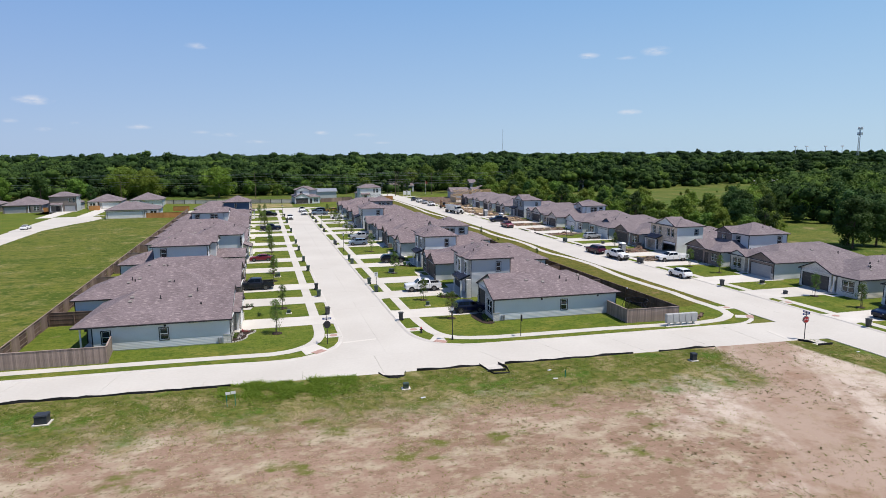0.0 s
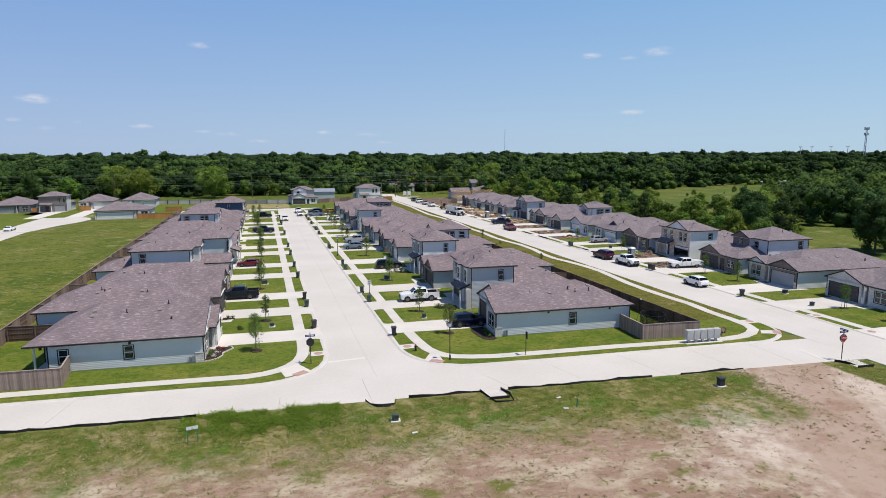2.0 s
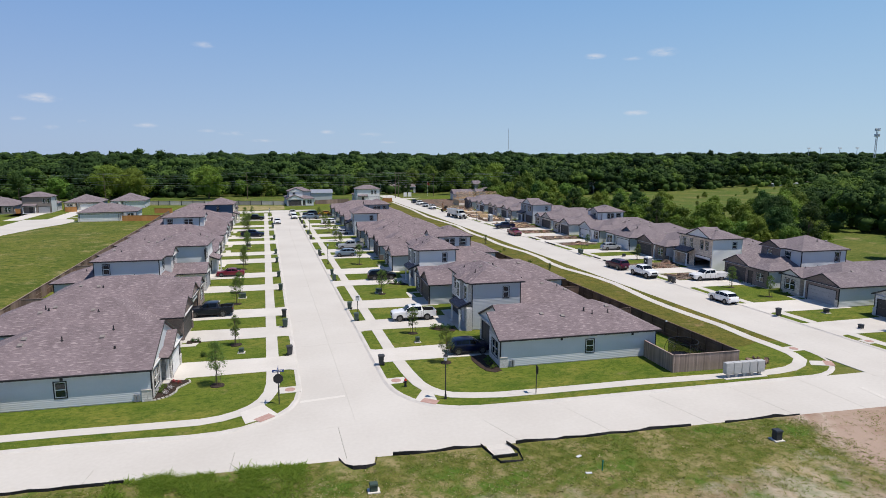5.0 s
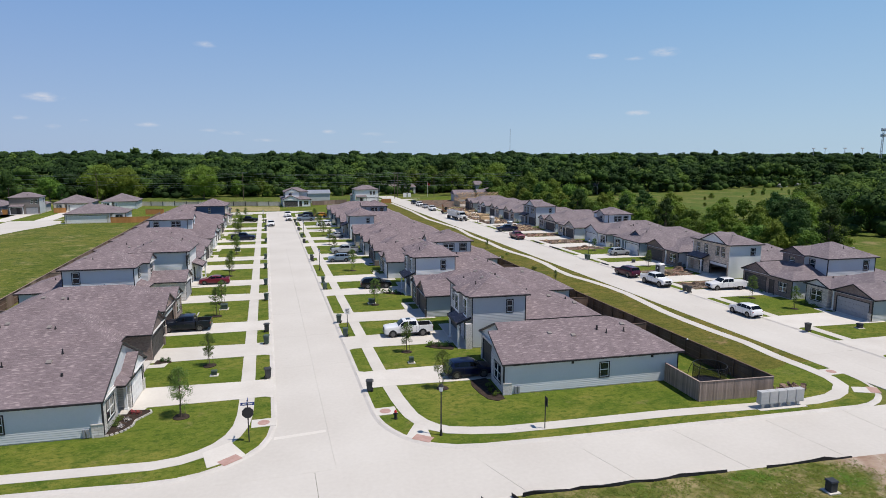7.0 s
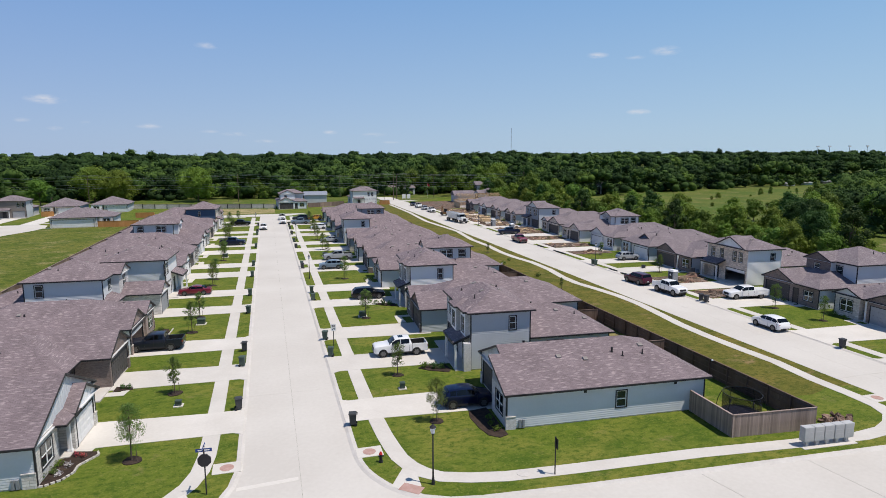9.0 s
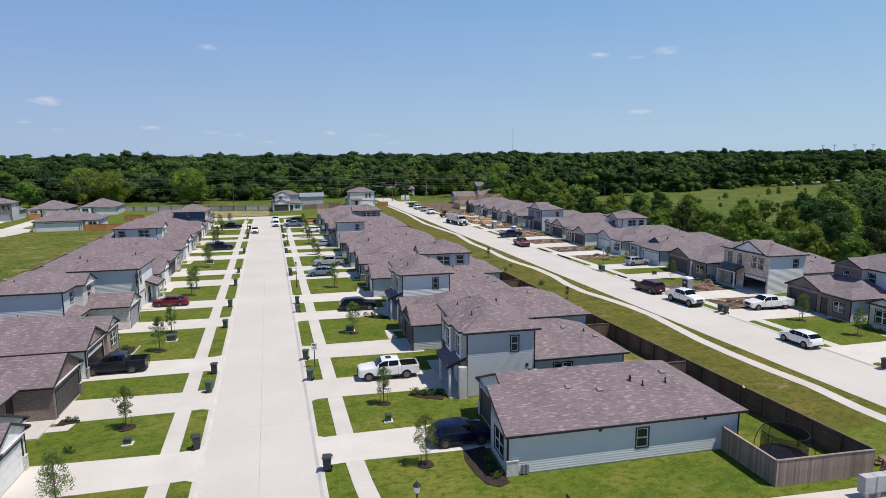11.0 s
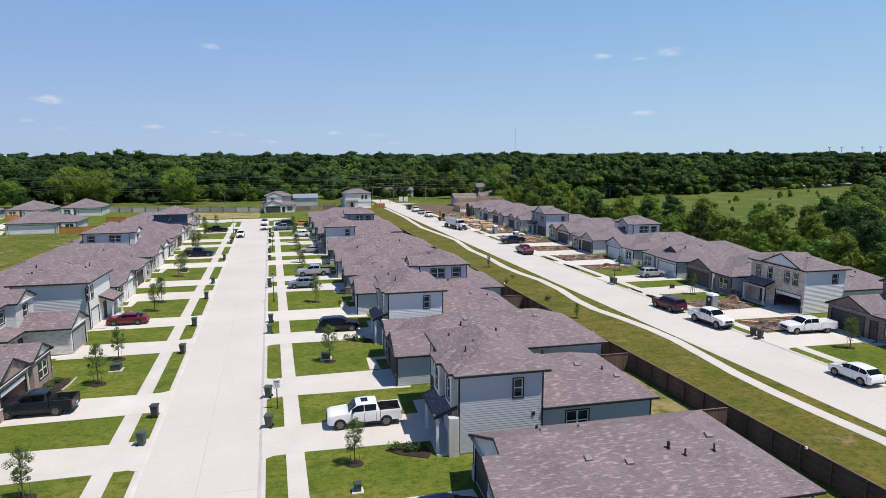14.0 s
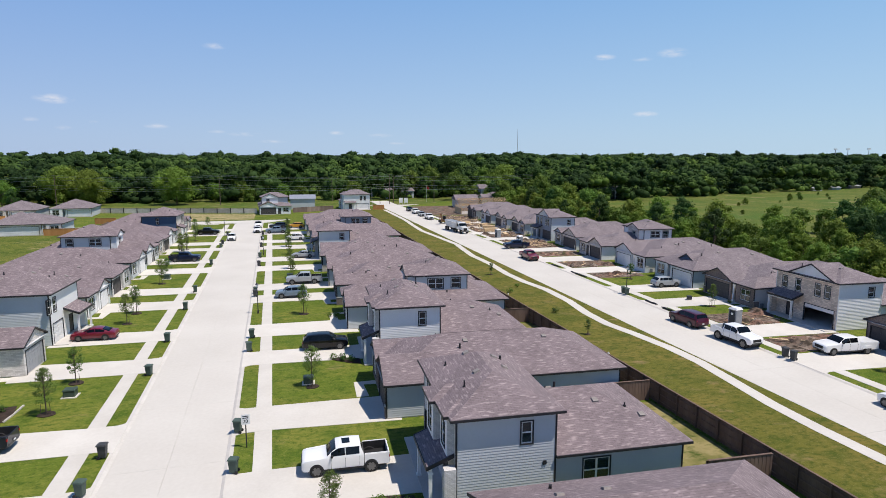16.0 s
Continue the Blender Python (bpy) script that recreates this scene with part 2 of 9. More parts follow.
M_PASTURE = ground_mat("pasture_grass", [((0.165, 0.16, 0.038), 0.06, 0.42, 0.58, 9, 1), ((0.080, 0.110, 0.015), 0.05, 0.48, 0.60, 9, 2), ((0.26, 0.23, 0.10), 0.11, 0.56, 0.655, 11, 3), ((0.056, 0.090, 0.012), 0.45, 0.48, 0.60, 11, 4), ((0.20, 0.19, 0.055), 0.9, 0.54, 0.63, 10, 5), ((0.058, 0.090, 0.012), 2.6, 0.52, 0.64, 8, 6)], (0.125, 0.142, 0.022), 1.0)
M_DRY = ground_mat("dry_grass", [((0.32, 0.265, 0.13), 0.12, 0.4, 0.6, 8, 1), ((0.13, 0.14, 0.035), 0.2, 0.5, 0.62, 8, 2), ((0.42, 0.35, 0.2), 0.8, 0.52, 0.66, 9, 3)], (0.25, 0.215, 0.095), 0.6)
M_SITE = ground_mat("site_dirt", [((0.215, 0.125, 0.092), 0.25, 0.45, 0.58, 8, 1), ((0.34, 0.285, 0.235), 0.5, 0.52, 0.66, 9, 2), ((0.062, 0.048, 0.036), 0.8, 0.48, 0.60, 10, 3), ((0.12, 0.115, 0.05), 0.3, 0.58, 0.67, 8, 6), ((0.05, 0.04, 0.03), 2.5, 0.54, 0.66, 8, 7)], (0.165, 0.125, 0.098), 1.2)
M_ROOF = brick_mat("roof_shingle", (0.178, 0.142, 0.150), (0.223, 0.178, 0.187), (0.120, 0.096, 0.102), 0.33, 0.14, 0.008, 0.92, (0.318, 0.261, 0.264), 0.5)
M_ROOF2 = brick_mat("roof_shingle_grey", (0.178, 0.148, 0.158), (0.218, 0.184, 0.197), (0.112, 0.093, 0.097), 0.33, 0.14, 0.008, 0.92, (0.27, 0.235, 0.232), 0.5)
M_TRIM = mat("dark_trim", (0.022, 0.022, 0.026), (0.035, 0.034, 0.036), 0.5, 1, 12, 0.05)
M_SOFFIT = mat("soffit_paint", (0.55, 0.56, 0.57), (0.6, 0.6, 0.6), 0.6, 1, 8, 0.03)
M_WHITE = mat("white_paint", (0.72, 0.72, 0.71), (0.8, 0.8, 0.79), 0.55, 1, 10, 0.03)
M_GLASS = glass_mat()
M_FENCE = mat("cedar_fence", (0.19, 0.135, 0.11), (0.30, 0.225, 0.19), 0.9, 1.2, 14, 0.3, stretch=(1, 1, 0.12), rnd=0.28)
# darker cedar; for the back fence its yard-side shade is put into the colour
M_FENCE_DARK = mat("dark_fence", (0.115, 0.074, 0.058), (0.18, 0.122, 0.097), 0.9, 1.2, 14, 0.3, stretch=(1, 1, 0.12), rnd=0.2)
M_FENCE_NEW = mat("new_cedar_fence", (0.42, 0.19, 0.06), (0.52, 0.27, 0.10), 0.85, 1.2, 14, 0.2, stretch=(1, 1, 0.12), rnd=0.2)
M_MULCH = mat("dark_mulch", (0.022, 0.015, 0.012), (0.06, 0.04, 0.03), 0.95, 3, 30, 0.8)
M_STEEL = mat("galvanised_steel", (0.45, 0.46, 0.47), (0.55, 0.55, 0.56), 0.4, 2, 20, 0.03, metal=0.6)
M_BARK = mat("bark", (0.09, 0.065, 0.05), (0.16, 0.125, 0.10), 0.95, 3, 20, 0.6, stretch=(1, 1, 0.3))
M_LEAF = leaf_mat("leaf_green", (0.088, 0.148, 0.020), (0.150, 0.225, 0.034))
M_LEAF_OAK = leaf_mat("leaf_oak", (0.130, 0.195, 0.026), (0.215, 0.285, 0.044), 0.2, glow=0.35)
M_LEAF_DARK = leaf_mat("leaf_dark", (0.034, 0.074, 0.017), (0.068, 0.122, 0.026), 0.35)
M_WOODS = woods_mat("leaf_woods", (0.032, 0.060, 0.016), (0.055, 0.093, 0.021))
M_LEAF_YOUNG = leaf_mat("leaf_young", (0.08, 0.135, 0.025), (0.16, 0.22, 0.06), 0.2, glow=0.35)
M_LEAF_SAP = leaf_mat("leaf_sapling", (0.10, 0.155, 0.03), (0.18, 0.235, 0.06), 0.2, glow=0.35)
M_WEED = leaf_mat("leaf_weed", (0.15, 0.20, 0.028), (0.26, 0.29, 0.06), 0.2, glow=0.55)
M_WEED_DRY = leaf_mat("leaf_weed_dry", (0.40, 0.33, 0.18), (0.55, 0.47, 0.29), 0.15, glow=0.4)
M_LUMBER = mat("new_lumber", (0.54, 0.38, 0.215), (0.68, 0.51, 0.31), 0.8, 1, 10, 0.1)
PAINT = {k: mat("siding_" + k, c, tuple(min(1, x * 1.08) for x in c), 0.6, 0.4, 6, 0.04) for k, c in {
    "pale": (0.59, 0.615, 0.63), "grey": (0.48, 0.505, 0.525), "teal": (0.36, 0.42, 0.455), "blue": (0.06, 0.10, 0.17),
    "white": (0.76, 0.765, 0.76), "slate": (0.27, 0.305, 0.35), "taupe": (0.20, 0.175, 0.16), "cream": (0.60, 0.58, 0.54)}.items()}
FRONT = {
    "white_brick": brick_mat("white_brick", (0.60, 0.58, 0.56), (0.72, 0.70, 0.68), (0.42, 0.41, 0.40), bump=0.3),
    "brown_brick": brick_mat("brown_brick", (0.165, 0.125, 0.11), (0.265, 0.207, 0.184), (0.235, 0.205, 0.193)),
    "mixed_brick": brick_mat("mixed_brick", (0.34, 0.235, 0.20), (0.48, 0.375, 0.33), (0.38, 0.34, 0.31)),
    "speckled_brick": brick_mat("speckled_brick", (0.36, 0.32, 0.30), (0.72, 0.69, 0.66), (0.50, 0.48, 0.46), 0.42, 0.15, bias=0.45),
    "stone": brick_mat("pale_stone", (0.56, 0.53, 0.49), (0.76, 0.73, 0.69), (0.44, 0.42, 0.39), 0.5, 0.2, 0.02, bump=0.7, freq=3),
    "tan_stone": brick_mat("tan_stone", (0.56, 0.45, 0.35), (0.82, 0.70, 0.57), (0.50, 0.43, 0.36), 0.5, 0.2, 0.02, bump=0.7, freq=3),
    "grey_stone": brick_mat("grey_stone", (0.52, 0.46, 0.405), (0.76, 0.70, 0.63), (0.46, 0.42, 0.38), 0.5, 0.2, 0.02, bump=0.7, freq=3)}


# ---- mesh helpers ----
def box(bm, x0, x1, y0, y1, z0, z1):
    vs = [bm.verts.new((x, y, z)) for z in (z0, z1) for x, y in ((x0, y0), (x1, y0), (x1, y1), (x0, y1))]
    for f in ((3, 2, 1, 0), (4, 5, 6, 7), (0, 1, 5, 4), (1, 2, 6, 5), (2, 3, 7, 6), (3, 0, 4, 7)):
        bm.faces.new([vs[i] for i in f])
    return vs


def prism(bm, pts, z0, z1):
    """An upright prism on a plan outline (counter-clockwise)."""
    lo, hi = [bm.verts.new((x, y, z0)) for x, y in pts], [bm.verts.new((x, y, z1)) for x, y in pts]
    bm.faces.new(lo[::-1]); bm.faces.new(hi)
    for i in range(len(pts)):
        j = (i + 1) % len(pts)
        bm.faces.new((lo[i], lo[j], hi[j], hi[i]))


def beam(bm, p, q, w, h):
    """A straight bar of section w x h from p to q."""
    p, q = Vector(p), Vector(q)
    d = (q - p).normalized()
    side = d.cross(Vector((0, 0, 1)))
    side = side.normalized() if side.length > 1e-4 else Vector((1, 0, 0))
    up = side.cross(d)
    vs = [bm.verts.new(e + side * a * w / 2 + up * b * h / 2) for e in (p, q) for a, b in ((-1, -1), (1, -1), (1, 1), (-1, 1))]
    for f in ((0, 1, 2, 3), (7, 6, 5, 4), (0, 4, 5, 1), (1, 5, 6, 2), (2, 6, 7, 3), (3, 7, 4, 0)):
        bm.faces.new([vs[i] for i in f])


def tube(bm, p, q, r0, r1=None, n=8):
    p, q = Vector(p), Vector(q)
    r1 = r0 if r1 is None else r1
    rot = (q - p).to_track_quat("Z", "Y")
    rings = [[bm.verts.new(e + rot @ Vector((r * math.cos(a), r * math.sin(a), 0))) for a in [i * math.tau / n for i in range(n)]] for e, r in ((p, r0), (q, r1))]
    for i in range(n):
        j = (i + 1) % n
        bm.faces.new((rings[0][i], rings[0][j], rings[1][j], rings[1][i]))
    bm.faces.new(rings[0][::-1]); bm.faces.new(rings[1])


def lay_uv(bm):
    """Coordinates in metres on every face: along the level, then up the slope."""
    uv = bm.loops.layers.uv.verify()
    for f in bm.faces:
        n = f.normal
        t = Vector((-n.y, n.x, 0))
        t = t.normalized() if t.length > 1e-3 else Vector((1, 0, 0))
        s = n.cross(t)
        for l in f.loops:
            l[uv].uv = (l.vert.co.dot(t), l.vert.co.dot(s))


def mesh_of(name, bm, material, smooth=False):
    bm.normal_update()
    lay_uv(bm)
    me = bpy.data.meshes.new(name)
    bm.to_mesh(me)
    bm.free()
    for m in material if isinstance(material, (list, tuple)) else [material]:
        me.materials.append(m)
    if smooth:
        me.polygons.foreach_set("use_smooth", [True] * len(me.polygons))
    return me


def part(name, bm, material, parent=None, label="", smooth=False):
    ob = new(name, mesh_of(name, bm, material, smooth))
    ob.parent = parent
    return tagged(ob, label)


def thing(name, m, label, category, group="", kind=""):
    ob = new(name)
    ob.matrix_basis = m
    ob.empty_display_size = 0.3
    return tagged(ob, label, category, group, kind)


def slab(name, pts, z0, z1, material, label, kind="structure", category="", parent=None):
    bm = bmesh.new()
    prism(bm, pts, z0, z1)
    ob = part(name, bm, material, parent, label)
    if not parent:
        tagged(ob, "", category or name.replace("_", " "), "", kind)
    return ob


def ribbon(left, right, z0, z1, name, material, label, parent=None):
    """A strip of paving between two plan lines."""
    bm = bmesh.new()
    for i in range(len(left) - 1):
        q = [left[i], right[i], right[i + 1], left[i + 1]]
        a = sum(q[k][0] * q[(k + 1) % 4][1] - q[(k + 1) % 4][0] * q[k][1] for k in range(4))
        prism(bm, q if a > 0 else q[::-1], z0, z1)
    ob = part(name, bm, material, parent, label)
    return ob if parent else tagged(ob, "", name.replace("_", " "), "", "structure")


def offset_line(pts, d):
    out = []
    for i, p in enumerate(pts):
        a, b = Vector(pts[max(i - 1, 0)]), Vector(pts[min(i + 1, len(pts) - 1)])
        n = (b - a).normalized()
        out.append((p[0] - n.y * d, p[1] + n.x * d))
    return out


def arc(cx, cy, r, a0, a1, n=8):
    return [(cx + r * math.cos(radians(a0 + (a1 - a0) * i / n)), cy + r * math.sin(radians(a0 + (a1 - a0) * i / n))) for i in range(n + 1)]


# ---- ground, streets, kerbs ----
def north_edge(x):
    return 63.08 - 0.062 * x


def south_edge(x):
    return 56.3 - 0.078 * x


ST1, ST2A, ST2B = 4.0, 51.2, 59.6
END = 256.0
KERB = 0.085

bm = bmesh.new()
box(bm, -4500, 4500, -600, 4800, -0.6, -0.06)
tagged(part("ground", bm, M_FIELD, None, "open grass field reaching to the wooded horizon"), "", "ground", "", "structure")


def build_roads():
    road = thing("road", pose(0, 0, 0), "pale concrete residential streets with raised kerbs", "road", "", "structure")
    # cross street, in cast bays with open joints
    xs = [-160, -120, -80, -60, -45.5, -36, -27, -18, -9, -1.5, 9.4, 17.5, 26.4, 35, 43, 52, 61, 80, 110, 160]
    skew = [0, 0, 0, 0, 2.0, 1.9, 1.3, 1, 0.6, 0, -2.4, -2, -1.6, -1, 0, 0, 0, 0, 0, 0]
    for i in range(len(xs) - 1):
        a, b, g = xs[i], xs[i + 1], 0.012
        pa, pb = a - skew[i], b - skew[i + 1]
        slab("road_bay", [(pa + g, south_edge(pa)), (pb - g, south_edge(pb)), (b - g, north_edge(b)), (a + g, north_edge(a))], -0.5, 0.0, M_CONC, "", parent=road)
    # first street: two lanes of bays
    y = 62.2
    k = 0
    while y < END + 7:
        step = 11.0
        y1 = min(y + step, END + 7)
        for x0, x1 in ((-ST1 - 4 * (k == 0), -0.005), (0.005, ST1 + 4 * (k == 0))):
            slab("road_bay", [(x0, y + 0.006 - (0 if k else 0)), (x1, y + 0.006), (x1, y1 - 0.006), (x0, y1 - 0.006)], -0.5, 0.004 if k == 0 else 0.0, M_CONC, "", parent=road)
        y, k = y1, k + 1
    y = 58.6
    while y < 330:
        y1 = y + 14
        for x0, x1 in ((ST2A, 55.245), (55.255, ST2B)):
            slab("road_bay", [(x0, y + 0.006), (x1, y + 0.006), (x1, y1 - 0.006), (x0, y1 - 0.006)], -0.5, 0.003, M_CONC, "", parent=road)
        y = y1
    y = 58.6
    while y > -30:
        slab("road_bay", [(ST2A, y - 14), (ST2B, y - 14), (ST2B, y - 0.02), (ST2A, y - 0.02)], -0.5, 0.003, M_CONC, "", parent=road)
        y -= 14
    # street across the far end, and the old street beyond the field
    for x in range(-84, 51, 9):
        slab("road_bay", [(x + 0.02, END - 2), (x + 9, END - 2), (x + 9, END + 6.5), (x + 0.02, END + 6.5)], -0.5, 0.002, M_CONC, "", parent=road)
    for y in range(90, 262, 14):
        slab("road_bay", [(-83.6, y), (-75.2, y), (-75.2, y + 13.98), (-83.6, y + 13.98)], -0.5, 0.002, M_CONC, "", parent=road)
    slab("road_bay", [(42, 308), (112, 305.4), (112, 312.4), (42, 315)], -0.5, 0.002, M_CONC, "", parent=road)


build_roads()


def corner(x, y, r, a0, a1):
    return arc(x, y, r, a0, a1, 7)


def kerb_line(pts, parent):
    """A rolled kerb: a short slope from the gutter up to the turf."""
    inner, back = offset_line(pts, 0.02), offset_line(pts, 0.30)
    bm = bmesh.new()
    rows = [[bm.verts.new((x, y, z)) for x, y in line] for line, z in ((offset_line(pts, -0.22), -0.01), (offset_line(pts, -0.20), 0.008), (inner, KERB + 0.016), (back, KERB + 0.016), (back, -0.1))]
    for r, s in zip(rows, rows[1:]):
        for i in range(len(pts) - 1):
            bm.faces.new((r[i], r[i + 1], s[i + 1], s[i]))
    bmesh.ops.recalc_face_normals(bm, faces=bm.faces)
    part("kerb", bm, M_CURB, parent)


def build_blocks():
    # each block of lots: raised turf inside its kerb
    kerbs = thing("kerbs", pose(0, 0, 0), "pale concrete kerbs along the streets", "kerb", "", "structure")
    ne = north_edge
    right = [(ST1, 72.5), (4.02, 70.6), (4.12, 69.4), (4.35, 68.2), (4.78, 67.0), (5.4, 65.8), (6.25, 64.7), (7.4, 63.7), (9.0, 62.95), (11.0, 62.55)]
    pts_r = right + [(18, ne(18)), (36, ne(36)), (43, ne(43))] + corner(45.2, ne(45.2) + 6.0, 6.0, 270, 360) + [(ST2A, 120), (ST2A, 200), (ST2A, 306), (6.03, END - 2.2)] + corner(6.03, END - 4.2, 2.03, 90, 180)
    slab("lawn", pts_r, -0.5, KERB, M_LAWN, "mown green lawns between the two streets", category="lawn")
    kerb_line([(ST1, END - 4.2)] + right + [(18, ne(18)), (36, ne(36)), (43, ne(43))] + corner(45.2, ne(45.2) + 6.0, 6.0, 270, 360) + [(ST2A, 306)], kerbs)
    left = [(-16.5, 63.95), (-13.0, 63.5), (-10.6, 63.5), (-9.0, 63.85), (-7.4, 64.6), (-5.95, 65.75), (-5.0, 66.95), (-4.42, 68.4), (-4.06, 70.4), (-ST1, 72.2)]
    pts_l = [(-39.5, ne(-39.5)), (-22, ne(-22))] + left + corner(-6.03, END - 4.2, 2.03, 0, 90) + [(-39.5, END - 2.2)]
    slab("lawn", pts_l, -0.5, KERB, M_LAWN, "mown green lawns along the first street", category="lawn")
    kerb_line([(-140, ne(-140)), (-39.5, ne(-39.5)), (-22, ne(-22))] + left + [(-ST1, END - 4.2)], kerbs)
    slab("field", [(-75.2, 92), (-75.2, ne(-75.2)), (-39.5, ne(-39.5)), (-39.5, END - 2.2), (-75.0, END - 2.2)], -0.5, KERB - 0.03, M_PASTURE, "rough grass field with dry yellow patches", category="field")
    slab("field", [(-140, 90), (-140, ne(-140)), (-75.2, ne(-75.2)), (-75.2, 92)], -0.5, KERB - 0.03, M_PASTURE, "rough grass field", category="field")
    slab("lawn", [(ST2B, 20), (108, 20), (108, 345), (ST2B, 305)], -0.5, KERB, M_LAWN, "mown green lawns behind the second street", category="lawn")
    kerb_line([(ST2B, 305), (ST2B, 20)], kerbs)
    slab("lawn", [(-95, END + 6.5), (50.9, END + 6.5), (50.9, 311), (-95, 316)], -0.5, KERB - 0.02, M_LAWN, "lawns of the houses at the street's end", category="lawn")
    slab("dry_grass", [(-38, END + 9), (1, END + 9), (1.2, 284.0), (-36, 294.0)], 0.0, KERB + 0.004, M_DRY, "straw-yellow dry grass before the far fence", category="grass")
    slab("lawn", [(-140, 150), (-83.6, 150), (-83.6, 262), (-96, 316), (-140, 316)], -0.5, KERB - 0.02, M_LAWN, "lawns of the houses beyond the field", category="lawn")
    slab("bare_soil", [(61.5, 263), (100, 262.5), (100, 302), (61.5, 302)], 0.0, KERB + 0.015, M_SITE, "bare soil at the end of the building site", category="bare soil")
    # olive verge between the back fences and the second street
    vr = random.Random(4)
    edge = [(39.9 + (50.85 - 39.9) * i / 8, 70.5 + vr.uniform(-0.6, 0.6)) for i in range(9)]
    slab("verge", edge + [(50.85, 298), (39.9, 298)], 0.0, KERB + 0.004, M_VERGE, "olive-green mown verge along the second street", category="verge")
    # widened end of the street beyond the field, with a drive and a path
    slab("street_end", [(-84, 205), (-75.0, 205), (-71.2, 221), (-67.5, 231), (-66.5, 238), (-68, 245), (-72, 248.5), (-84, 248.5)], -0.3, KERB - 0.012, M_CONC, "pale concrete street widening at its end", category="road")
    slab("driveway", [(-89.5, 247), (-84.5, 247), (-84.2, 272.5), (-89.8, 272.5)], -0.3, KERB + 0.012, M_WALK, "concrete driveway across the field", category="driveway")
    slab("driveway", [(-77, 248), (-71.5, 248), (-72.5, 284), (-77.5, 284)], -0.3, KERB + 0.012, M_WALK, "concrete driveway across the field", category="driveway")
    slab("sidewalk", [(-66.8, 236.2), (-48, 237.5), (-48, 239), (-66.8, 237.8)], -0.3, KERB + 0.010, M_WALK, "narrow concrete path across the field", category="sidewalk")
    slab("lawn", [(-84, 248.6), (-40, 248.6), (-40, 263), (-84, 263)], -0.5, KERB - 0.015, M_LAWN, "lawns behind the field", category="lawn")
    # paving that carries the corners out to the kerb
    for x0, x1 in ((3.5, 22.0), (-24.0, -3.5)):
        slab("street_corner", [(x0, 60), (x1, 60), (x1, 66), (x0, 66)], -0.3, -0.003, M_CONC, "pale concrete at the street corner", category="road")
    # open building lot in the foreground
    se = south_edge
    slab("vacant_lot", [(-160, -60), (50.6, -60), (50.6, 47.5)] + corner(46.4, 48.4, 4.2, 0, 88) + [(36, se(36)), (9, se(9)), (-20, se(-20)), (-160, se(-160))], -0.5, 0.07, M_LOT, "vacant lot of bare pinkish dirt and weedy grass", category="vacant lot")


